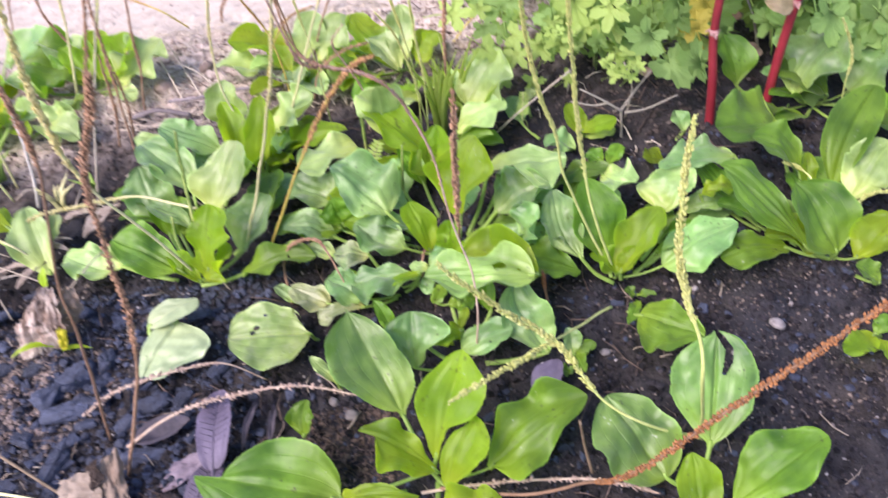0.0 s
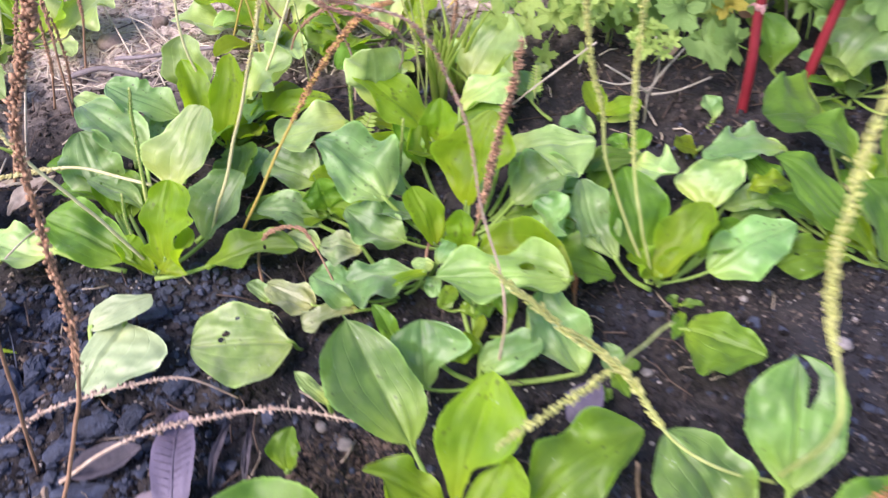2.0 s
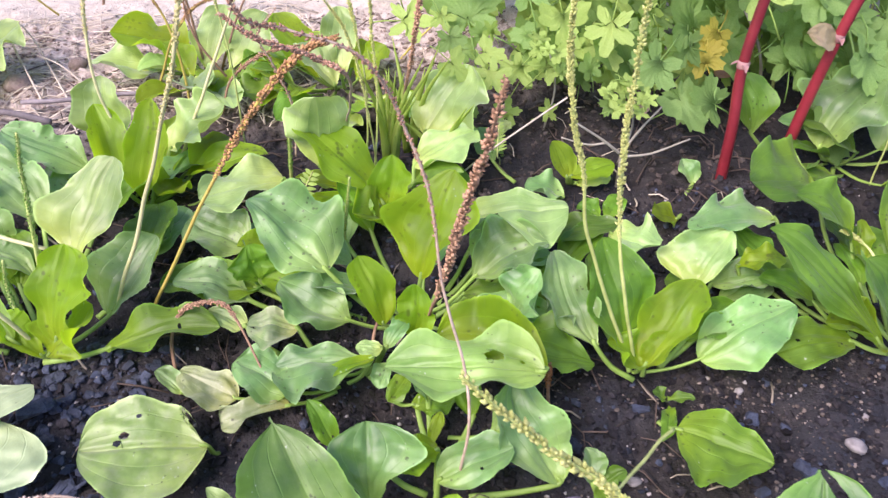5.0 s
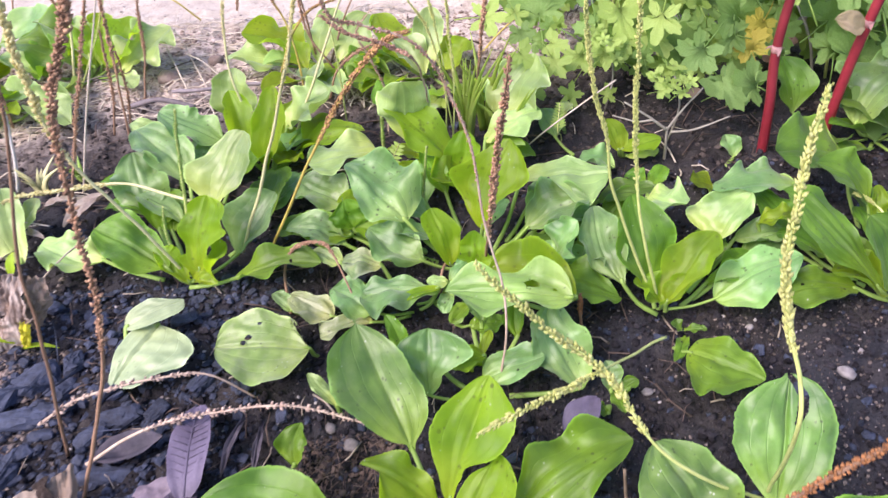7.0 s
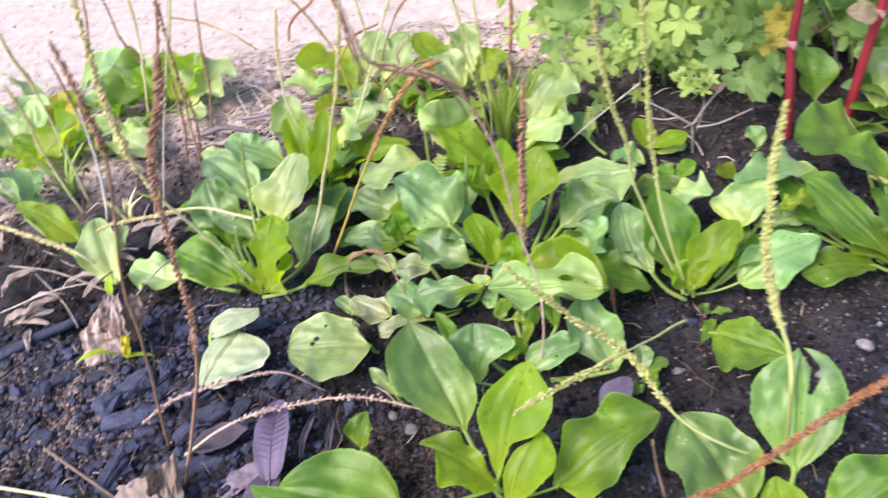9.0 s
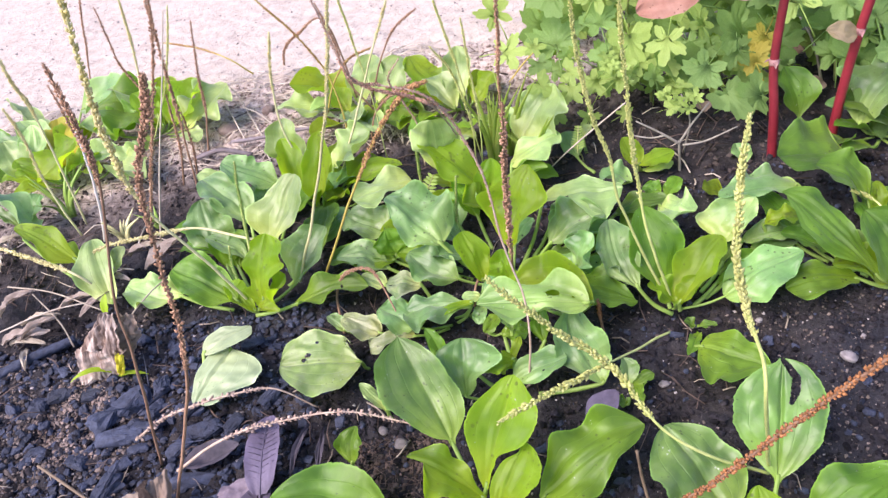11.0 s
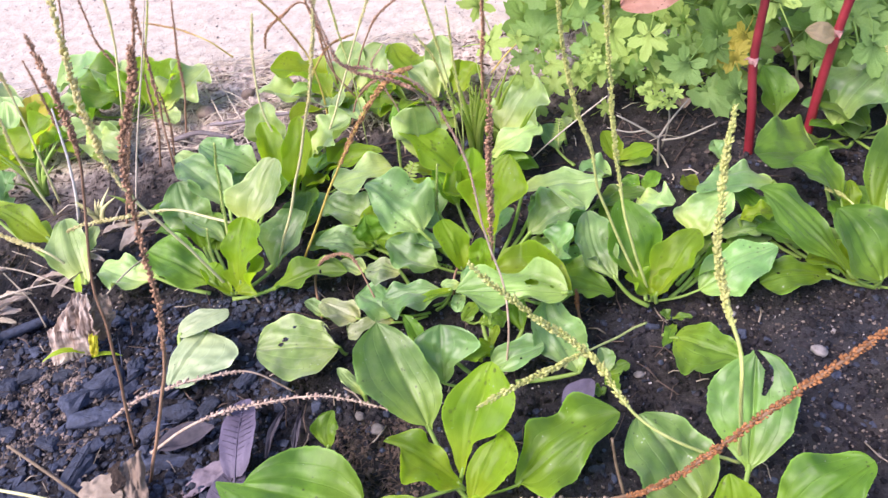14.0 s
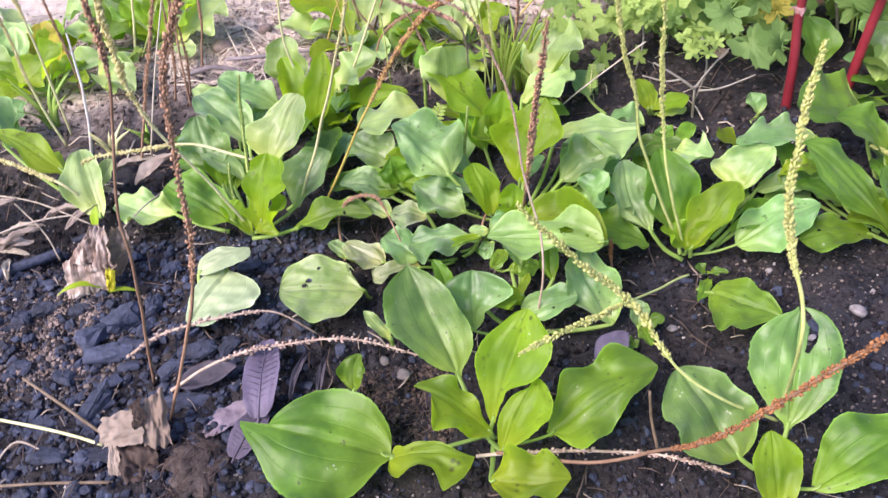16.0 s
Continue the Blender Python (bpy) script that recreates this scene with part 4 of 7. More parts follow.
rear_mid_rosette = rosette(0.105, 0.465, "yellow-green plantain near the sandy path's edge")
leaf(rear_mid_rosette, (0.083, 0.459, 0.020), (0.041, 0.541, 0.062), 0.050, -1, 0.06, -0.01, "y")
leaf(rear_mid_rosette, (0.097, 0.438, 0.020), (0.058, 0.481, 0.052), 0.048, -1, 0.07, 0.02, "p")
leaf(rear_mid_rosette, (0.122, 0.446, 0.020), (0.157, 0.463, 0.052), 0.037, -2, 0.04, 0.06, "y")
leaf(rear_mid_rosette, (0.106, 0.451, 0.020), (0.111, 0.523, 0.073), 0.040, -0, 0.07, -0.02, "p")
leaf(rear_mid_rosette, (0.041, 0.440, 0.020), (-0.015, 0.433, 0.020), 0.041, 2, 0.04, -0.04, "g")

low_clump = rosette(0.066, 0.042, "low tangle of mottled plantain leaves close to the soil")
leaf(low_clump, (0.081, 0.035, 0.026), (0.010, 0.042, 0.022), 0.079, 4, 0.08, 0.0, "b", 0.10, cup=0.10, shape=((0.20, 0.36, 0.61, 0.93, 1.00, 0.85, 0.51), (0.04, 0.13, 0.31, 0.33, 0.31, 0.36, 0.21)))
leaf(low_clump, (0.081, 0.033, 0.030), (0.041, 0.026, 0.028), 0.014, 0, 0.06, 0.0, "y", 0.10, cup=0.10, shape=((0.51, 0.86, 0.91, 0.91, 0.94, 1.00, 0.55), (0.38, 0.62, 0.63, 0.61, 0.49, 0.35, 0.19)))
leaf(low_clump, (0.021, 0.023, 0.018), (-0.016, 0.057, 0.020), 0.045, 0, 0.06, 0.0, "b", 0.08, cup=0.06, shape=((0.65, 1.00, 0.98, 0.86, 0.72, 0.55, 0.30), (0.28, 0.51, 0.67, 0.75, 0.81, 0.81, 0.70)))
leaf(low_clump, (-0.016, 0.029, 0.012), (-0.056, 0.058, 0.016), 0.043, 0, 0.06, 0.0, "m", 0.08, cup=0.08, shape=((0.74, 0.92, 1.00, 0.90, 0.78, 0.59, 0.32), (0.32, 0.57, 0.64, 0.45, 0.39, 0.40, 0.24)))
leaf(low_clump, (-0.053, 0.041, 0.012), (-0.072, 0.062, 0.016), 0.017, 0, 0.06, 0.0, "b", 0.08, cup=0.06, shape=((0.46, 0.63, 0.66, 0.69, 0.66, 0.50, 0.27), (0.43, 0.73, 0.96, 0.98, 0.99, 1.00, 0.59)))
leaf(low_clump, (0.020, 0.015, 0.014), (-0.027, 0.006, 0.010), 0.030, 0, 0.08, 0.0, "m", 0.10, cup=0.10, shape=((0.10, 0.08, 0.06, 0.05, 0.13, 0.57, 0.31), (0.59, 1.00, 0.94, 0.88, 0.87, 0.93, 0.99)))
leaf(low_clump, (0.031, 0.075, 0.026), (-0.006, 0.083, 0.028), 0.060, 0, 0.06, 0.0, "m", 0.06, cup=0.10, shape=((0.29, 0.55, 0.83, 1.00, 0.81, 0.57, 0.31), (0.21, 0.36, 0.45, 0.50, 0.46, 0.41, 0.30)))
leaf(low_clump, (-0.007, 0.086, 0.024), (-0.034, 0.107, 0.026), 0.023, 0, 0.06, 0.0, "p", 0.10, cup=0.10, shape=((0.95, 0.97, 1.00, 0.93, 0.77, 0.59, 0.32), (0.43, 0.76, 1.00, 0.92, 0.65, 0.43, 0.23)))
leaf(low_clump, (0.093, 0.050, 0.020), (0.112, 0.066, 0.030), 0.016, 0, 0.06, 0.0, "b", 0.08, cup=0.08, shape=((0.44, 0.75, 0.97, 0.98, 1.00, 0.94, 0.52), (0.44, 0.76, 0.85, 0.93, 1.00, 0.80, 0.44)))
leaf(low_clump, (0.090, 0.048, 0.022), (0.071, 0.053, 0.022), 0.021, 0, 0.06, 0.0, "p", 0.08, cup=0.08, shape=((0.59, 0.90, 0.95, 1.00, 0.98, 0.74, 0.41), (0.26, 0.43, 0.49, 0.51, 0.53, 0.44, 0.24)))
leaf(low_clump, (0.093, 0.038, 0.016), (0.083, 0.021, 0.010), 0.018, 0, 0.06, 0.0, "b", 0.08, cup=0.08, shape=((0.27, 0.42, 0.54, 0.61, 0.64, 0.68, 0.40), (0.57, 1.00, 1.00, 0.97, 0.95, 0.80, 0.44)))
leaf(low_clump, (0.105, 0.026, 0.014), (0.088, 0.008, 0.010), 0.019, 0, 0.06, 0.0, "g", 0.08, cup=0.08, shape=((0.40, 0.69, 0.90, 0.97, 0.99, 1.00, 0.63), (0.49, 0.79, 0.77, 0.74, 0.70, 0.55, 0.30)))
leaf(low_clump, (0.104, 0.001, 0.012), (0.127, -0.003, 0.014), 0.020, 0, 0.06, 0.0, "g", 0.08, cup=0.08, shape=((0.45, 0.79, 0.95, 0.98, 1.00, 0.84, 0.46), (0.40, 0.69, 0.86, 0.88, 0.90, 0.87, 0.48)))
leaf(low_clump, (0.111, -0.032, 0.010), (0.121, -0.016, 0.022), 0.010, 0, 0.06, 0.0, "y", 0.10, cup=0.10, shape=((0.48, 0.73, 0.89, 0.91, 0.92, 0.75, 0.41), (0.43, 0.61, 0.76, 0.89, 1.00, 0.83, 0.46)))

sprout_behind = rosette(0.309, 0.247, "small young plantain sprout in dark soil")
leaf(sprout_behind, (0.299, 0.239, 0.014), (0.290, 0.265, 0.040), 0.033, 0, 0.05, 0.0, "Y", 0.06, cup=0.06, shape=((0.31, 0.55, 0.72, 0.69, 0.65, 0.53, 0.29), (0.60, 0.85, 0.97, 1.00, 0.90, 0.76, 0.41)))
leaf(sprout_behind, (0.303, 0.240, 0.014), (0.345, 0.238, 0.026), 0.049, 0, 0.05, 0.0, "Y", 0.06, cup=0.06, shape=((0.21, 0.37, 0.48, 0.55, 0.48, 0.40, 0.22), (0.36, 0.66, 0.88, 1.00, 0.90, 0.75, 0.41)))
leaf(sprout_behind, (0.309, 0.238, 0.006), (0.345, 0.241, 0.010), 0.035, 0, 0.05, 0.0, "p", 0.06, cup=0.06, shape=((0.09, 0.10, 0.11, 0.14, 0.17, 0.16, 0.09), (0.42, 0.75, 0.89, 1.00, 0.90, 0.68, 0.37)))
leaf(sprout_behind, (0.313, 0.184, 0.005), (0.298, 0.202, 0.010), 0.024, 6, 0.08, 0.03, "g")
leaf(sprout_behind, (0.318, 0.180, 0.005), (0.340, 0.206, 0.012), 0.020, -1, 0.06, 0.04, "g")

sprout_right = rosette(0.387, 0.173, "small young plantain sprout in dark soil")
leaf(sprout_right, (0.381, 0.165, 0.010), (0.355, 0.166, 0.020), 0.029, 9, 0.08, 0.02, "y")
leaf(sprout_right, (0.424, 0.219, 0.005), (0.420, 0.242, 0.020), 0.024, -0, 0.06, -0.02, "b")

sprout_mid = rosette(0.265, 0.233, "small young plantain sprout in dark soil")
leaf(sprout_mid, (0.237, 0.283, 0.010), (0.229, 0.315, 0.030), 0.029, -0, 0.07, -0.03, "b")
leaf(sprout_mid, (0.288, 0.214, 0.010), (0.252, 0.226, 0.020), 0.037, -1, 0.08, 0.02, "b")
leaf(sprout_mid, (0.251, 0.314, 0.020), (0.264, 0.319, 0.030), 0.017, -3, 0.07, 0.00, "p")

sprout_front = rosette(0.212, -0.081, "small young plantain sprout in dark soil")
leaf(sprout_front, (0.210, -0.080, 0.006), (0.209, -0.062, 0.022), 0.017, -1, 0.08, 0.06, "b")
leaf(sprout_front, (0.213, -0.081, 0.005), (0.232, -0.080, 0.015), 0.013, -2, 0.06, 0.04, "g")
leaf(sprout_front, (0.212, -0.082, 0.005), (0.215, -0.106, 0.010), 0.013, 0, 0.06, 0.01, "g")
leaf(sprout_front, (0.203, -0.100, 0.003), (0.191, -0.097, 0.006), 0.012, 3, 0.07, 0.01, "g")

sprout_small = rosette(0.289, -0.024, "small young plantain sprout in dark soil")
leaf(sprout_small, (0.287, -0.023, 0.004), (0.278, -0.018, 0.010), 0.012, -0, 0.07, 0.01, "g")
leaf(sprout_small, (0.289, -0.023, 0.004), (0.306, -0.030, 0.010), 0.009, -0, 0.07, -0.00, "g")
leaf(sprout_small, (0.290, -0.029, 0.002), (0.270, -0.057, 0.005), 0.011, -5, 0.06, -0.02, "g")

small_leaf_plantain = rosette(-0.043, -0.117)
leaf(small_leaf_plantain, (-0.043, -0.121, 0.010), (-0.036, -0.098, 0.030), 0.023, 1, 0.09, -0.10, "g")

mid_rosette = rosette(0.104, -0.067)
leaf(mid_rosette, (0.111, -0.051, 0.030), (0.079, -0.063, 0.034), 0.018, 0, 0.12, -0.12, "y", 0.10, peak=0.63)
leaf(mid_rosette, (0.186, -0.079, 0.012), (0.169, -0.019, 0.050), 0.044, 0, 0.06, -0.11, "b", 0.10, peak=0.50)
leaf(mid_rosette, (0.063, -0.075, 0.018), (0.067, -0.042, 0.060), 0.071, 0, 0.05, 0.0, "b", 0.28, cup=0.05, shape=((0.10, 0.18, 0.36, 0.51, 0.66, 0.63, 0.32), (0.16, 0.29, 0.38, 0.70, 1.00, 0.91, 0.57)))
leaf(mid_rosette, (0.108, -0.068, 0.022), (0.158, -0.062, 0.036), 0.035, 0, 0.06, 0.0, "b", 0.06, cup=0.05, shape=((0.58, 0.85, 0.93, 1.00, 0.98, 0.87, 0.52), (0.44, 0.79, 0.88, 0.89, 0.89, 0.71, 0.39)))

left_pale_rosette = rosette(-0.540, 0.458, "yellow-green plantain near the sandy path's edge")
leaf(left_pale_rosette, (-0.535, 0.454, 0.010), (-0.569, 0.501, 0.060), 0.043, -0, 0.08, -0.02, "p")
leaf(left_pale_rosette, (-0.528, 0.460, 0.010), (-0.528, 0.520, 0.070), 0.040, -2, 0.07, 0.04, "p")
leaf(left_pale_rosette, (-0.510, 0.433, 0.020), (-0.447, 0.464, 0.060), 0.065, -8, 0.03, 0.04, "y")
leaf(left_pale_rosette, (-0.547, 0.465, 0.010), (-0.599, 0.465, 0.040), 0.043, 3, 0.06, -0.02, "g")

left_low_rosette = rosette(-0.501, 0.328)
leaf(left_low_rosette, (-0.493, 0.329, 0.020), (-0.477, 0.368, 0.040), 0.039, -3, 0.05, 0.05, "b")
leaf(left_low_rosette, (-0.499, 0.324, 0.020), (-0.537, 0.352, 0.040), 0.017, -5, 0.06, -0.02, "b")
leaf(left_low_rosette, (-0.456, 0.296, 0.010), (-0.384, 0.222, 0.020), 0.031, 29, 0.02, 0.01, "y")

low_clump_fill = rosette(0.112, -0.022, "low young plantain with small green leaves")
leaf(low_clump_fill, (0.107, -0.002, 0.012), (0.135, -0.001, 0.015), 0.027, -0, 0.07, 0.01, "g")
leaf(low_clump_fill, (0.094, -0.042, 0.010), (0.113, -0.040, 0.020), 0.022, -4, 0.05, 0.06, "y")
leaf(low_clump_fill, (0.153, -0.034, 0.015), (0.188, -0.024, 0.030), 0.032, -1, 0.06, 0.05, "b")

white_sliver = rosette(-0.010, -0.070, "narrow pale plantain leaf beside a large leaf")
leaf(white_sliver, (-0.010, -0.075, 0.016), (-0.032, -0.054, 0.035), 0.013, -0, 0.07, -0.02, "p")

back_left_fill = rosette(-0.513, 0.511, "yellow-green plantain near the sandy path's edge")
leaf(back_left_fill, (-0.515, 0.501, 0.020), (-0.563, 0.558, 0.060), 0.045, -4, 0.06, 0.01, "p")
leaf(back_left_fill, (-0.524, 0.489, 0.020), (-0.609, 0.548, 0.050), 0.037, 11, 0.06, -0.01, "b")
leaf(back_left_fill, (-0.509, 0.644, 0.020), (-0.389, 0.613, 0.050), 0.070, -21, 0.05, -0.02, "b")
leaf(back_left_fill, (-0.443, 0.543, 0.020), (-0.373, 0.545, 0.040), 0.060, -15, 0.04, 0.01, "g")
leaf(back_left_fill, (-0.401, 0.451, 0.020), (-0.343, 0.397, 0.020), 0.044, -13, 0.09, -0.04, "p")


def undergrowth(plant, x, y, rx, ry, count, long, looks, seed):
    """Low leaves of a plant that fill the gaps under its larger ones."""
    rng = random.Random(seed)
    for _ in range(count):
        a = rng.uniform(0, 6.28)
        far = math.sqrt(rng.random())
        bx, by = x + rx * far * math.cos(a), y + ry * far * math.sin(a)
        away = math.atan2(by - plant.location.y, bx - plant.location.x) + rng.uniform(-0.9, 0.9)
        size = long * rng.uniform(0.7, 1.15)
        z = rng.uniform(0.010, 0.020)
        leaf(plant, (bx, by, z), (bx + size * math.cos(away), by + size * math.sin(away), z + rng.uniform(0.004, 0.026)), size * rng.uniform(0.5, 0.72), rng.uniform(-12, 12), 0.08, rng.uniform(-0.06, 0.06), rng.choice(looks), wave=0.45)


undergrowth(left_rosette, -0.135, 0.200, 0.070, 0.080, 11, 0.060, "bbge", 51)
undergrowth(back_rosette, -0.065, 0.300, 0.060, 0.040, 6, 0.055, "gbdy", 52)
undergrowth(centre_rosette, 0.060, 0.155, 0.090, 0.060, 11, 0.058, "bbyg", 53)
undergrowth(centre_rosette, 0.160, 0.070, 0.060, 0.040, 5, 0.052, "bdg", 54)
undergrowth(centre_rosette, 0.210, 0.120, 0.050, 0.050, 8, 0.056, "bbd", 55)
undergrowth(rear_rosette, 0.110, 0.250, 0.050, 0.040, 7, 0.052, "gdy", 56)
undergrowth(right_rosette, 0.320, 0.060, 0.060, 0.045, 7, 0.050, "bdg", 57)
undergrowth(far_right_rosette, 0.470, 0.060, 0.060, 0.060, 8, 0.060, "dgd", 58)
undergrowth(mid_rosette, 0.105, -0.030, 0.060, 0.028, 4, 0.036, "gbg", 59)
undergrowth(back_centre_rosette, -0.030, 0.490, 0.110, 0.045, 12, 0.060, "pyyp", 62)
undergrowth(rear_mid_rosette, 0.110, 0.440, 0.080, 0.050, 11, 0.058, "pyyg", 63)
undergrowth(back_left_rosette, -0.360, 0.540, 0.070, 0.040, 8, 0.060, "pyg", 64)
undergrowth(far_left_rosette, -0.490, 0.470, 0.070, 0.050, 8, 0.058, "pyy", 65)
undergrowth(far_right_back, 0.600, 0.220, 0.080, 0.060, 7, 0.065, "dgb", 61)
# ---- flower spikes ----
spike(None, "brown", 0.3, 1, 0.0041, (-0.203, -0.125, 0.000), (-0.148, -0.125, 0.125), (-0.122, -0.135, 0.201), (-0.096, -0.145, 0.328), (-0.069, -0.155, 0.383), (-0.057, -0.165, 0.411))
spike(None, "brown", 0.62, 1, 0.0034, (-0.226, -0.083, 0.000), (-0.196, -0.083, 0.133), (-0.188, -0.073, 0.198), (-0.162, -0.063, 0.287), (-0.156, -0.063, 0.335), (-0.161, -0.053, 0.382))
spike(left_rosette, "yellow", 0.3, 1, 0.0065, (-0.160, 0.107, 0.010), (-0.183, 0.097, 0.085), (-0.211, 0.087, 0.168), (-0.212, 0.077, 0.241), (-0.206, 0.077, 0.296), (-0.189, 0.067, 0.372), (-0.184, 0.067, 0.397))
spike(left_rosette, "yellow", 0.3, 1, 0.0043, (-0.153, 0.170, 0.050), (-0.219, 0.197, 0.060), (-0.272, 0.198, 0.060), (-0.339, 0.206, 0.050), (-0.372, 0.190, 0.040))
spike(left_edge_rosette, "yellow", 0.3, 1, 0.0046, (-0.342, 0.167, 0.010), (-0.359, 0.161, 0.050), (-0.392, 0.177, 0.060), (-0.433, 0.195, 0.070), (-0.487, 0.230, 0.070))
spike(left_rosette, "tan", 0.35, 1, 0.0034, (-0.080, 0.128, 0.010), (-0.033, 0.105, 0.108), (-0.004, 0.100, 0.161), (0.033, 0.090, 0.220), (0.056, 0.084, 0.246), (0.075, 0.080, 0.254))
spike(None, "rosy", 0.3, 1, 0.0023, (0.121, -0.067, 0.010), (0.128, -0.060, 0.070), (0.127, -0.040, 0.099), (0.116, -0.025, 0.153), (0.109, -0.015, 0.212), (0.096, -0.010, 0.253), (0.076, -0.020, 0.293), (0.045, -0.020, 0.309), (0.027, -0.025, 0.318), (0.020, -0.030, 0.349), (0.015, -0.040, 0.390))
spike(centre_rosette, "brown", 0.15, 1, 0.0046, (0.127, 0.070, 0.020), (0.125, 0.010, 0.123), (0.125, -0.020, 0.189), (0.125, -0.050, 0.248), (0.127, -0.074, 0.308))
spike(right_rosette, "green", 0.28, 1, 0.0038, (0.275, 0.009, 0.010), (0.254, 0.015, 0.086), (0.247, 0.030, 0.138), (0.241, 0.032, 0.189), (0.237, 0.030, 0.230), (0.230, 0.020, 0.296), (0.228, 0.020, 0.323))
spike(right_rosette, "green", 0.28, 1, 0.0035, (0.271, 0.010, 0.010), (0.234, 0.040, 0.111), (0.225, 0.050, 0.163), (0.212, 0.050, 0.207), (0.204, 0.050, 0.247), (0.197, 0.040, 0.293), (0.193, 0.030, 0.343))
spike(front_right_rosette, "green", 0.4, 1, 0.0045, (0.292, -0.189, 0.010), (0.254, -0.240, 0.159), (0.252, -0.230, 0.195), (0.245, -0.215, 0.225), (0.240, -0.207, 0.255), (0.242, -0.195, 0.302), (0.247, -0.186, 0.341))
spike(front_right_rosette, "green", 0.42, 1, 0.0060, (0.290, -0.191, 0.010), (0.242, -0.195, 0.050), (0.206, -0.182, 0.080), (0.176, -0.153, 0.123), (0.137, -0.148, 0.165), (0.096, -0.143, 0.218))
spike(None, "greenstem", 0.42, 1, 0.0054, (0.237, -0.102, 0.090), (0.204, -0.127, 0.105), (0.175, -0.152, 0.122), (0.147, -0.172, 0.132), (0.117, -0.188, 0.138), (0.090, -0.201, 0.138))
spike(front_rosette, "orange", 0.38, 1, 0.0029, (0.071, -0.198, 0.015), (0.134, -0.229, 0.040), (0.174, -0.249, 0.080), (0.192, -0.285, 0.150), (0.253, -0.295, 0.235), (0.314, -0.305, 0.320), (0.352, -0.311, 0.373))
spike(None, "dry", 0.28, 1, 0.0050, (-0.206, -0.098, 0.006), (-0.174, -0.089, 0.020), (-0.138, -0.083, 0.030), (-0.092, -0.083, 0.035), (-0.043, -0.085, 0.035), (0.017, -0.099, 0.020))
spike(None, "dry", 0, 0.75, 0.0048, (-0.254, -0.056, 0.008), (-0.228, -0.048, 0.020), (-0.194, -0.045, 0.030), (-0.145, -0.045, 0.038), (-0.110, -0.046, 0.036), (-0.080, -0.049, 0.005))
spike(None, "dry", 0.2, 0.95, 0.0044, (0.054, -0.196, 0.010), (0.089, -0.198, 0.012), (0.128, -0.200, 0.010), (0.188, -0.208, 0.008), (0.220, -0.219, 0.006), (0.242, -0.230, 0.005))
spike(low_clump, "brown", 0.3, 0.8, 0.0028, (-0.057, 0.049, 0.000), (-0.061, 0.087, 0.020), (-0.048, 0.097, 0.040), (-0.023, 0.088, 0.050), (-0.010, 0.072, 0.040), (0.013, 0.019, 0.005))
spike(rear_rosette, "bud", 0.15, 1, 0.0022, (0.074, 0.173, 0.010), (0.080, 0.173, 0.050), (0.084, 0.173, 0.088))
spike(left_rosette, "bud", 0.1, 1, 0.0030, (-0.163, 0.171, 0.030), (-0.155, 0.171, 0.082), (-0.149, 0.171, 0.119), (-0.139, 0.161, 0.160))
spike(left_rosette, "bud", 0.1, 1, 0.0026, (-0.170, 0.121, 0.020), (-0.169, 0.121, 0.053), (-0.164, 0.121, 0.084))
spike(left_rosette, "yellow", 0.45, 1, 0.0030, (-0.108, 0.132, 0.010), (-0.077, 0.132, 0.081), (-0.050, 0.132, 0.149), (-0.019, 0.122, 0.238), (0.005, 0.112, 0.330), (0.012, 0.112, 0.357))
spike(back_rosette, "yellow", 0.75, 1, 0.0030, (-0.063, 0.326, 0.020), (-0.028, 0.326, 0.094), (0.007, 0.326, 0.169), (0.041, 0.326, 0.239))
spike(back_rosette, "yellow", 0.6, 1, 0.0030, (-0.102, 0.324, 0.020), (-0.118, 0.324, 0.084), (-0.115, 0.324, 0.162), (-0.099, 0.324, 0.224))
spike(None, "bud", 0.1, 1, 0.0030, (0.038, 0.280, 0.010), (0.040, 0.280, 0.048), (0.041, 0.280, 0.081))
spike(back_left_rosette, "brown", 0.3, 1, 0.0035, (-0.369, 0.581, 0.010), (-0.376, 0.581, 0.066), (-0.389, 0.581, 0.116), (-0.394, 0.591, 0.198))
spike(back_left_rosette, "brown", 0.3, 1, 0.0031, (-0.271, 0.460, 0.000), (-0.250, 0.460, 0.072), (-0.242, 0.460, 0.123), (-0.224, 0.460, 0.202))
spike(back_left_rosette, "brown", 0.3, 1, 0.0031, (-0.505, 0.672, 0.010), (-0.476, 0.672, 0.087), (-0.445, 0.672, 0.185), (-0.435, 0.672, 0.210))
spike(None, "brown", 0.3, 1, 0.0040, (-0.272, 0.374, 0.000), (-0.266, 0.384, 0.066), (-0.261, 0.394, 0.136), (-0.254, 0.404, 0.215), (-0.248, 0.404, 0.271))
spike(None, "brown", 0.1, 1, 0.0034, (-0.306, 0.247, 0.010), (-0.271, 0.247, 0.098), (-0.233, 0.247, 0.189), (-0.203, 0.247, 0.263), (-0.185, 0.247, 0.326))
spike(None, "straw", 0, 0, 0.0010, (-0.303, 0.270, 0.000), (-0.263, 0.270, 0.105), (-0.219, 0.270, 0.209), (-0.187, 0.270, 0.288))
spike(None, "bleached", 0, 0, 0.0017, (-0.382, 0.290, 0.000), (-0.368, 0.290, 0.043), (-0.354, 0.290, 0.109), (-0.347, 0.290, 0.160))
spike(None, "straw", 0, 0, 0.0010, (-0.189, 0.479, 0.000), (-0.215, 0.540, 0.010), (-0.230, 0.562, 0.040), (-0.248, 0.586, 0.050))
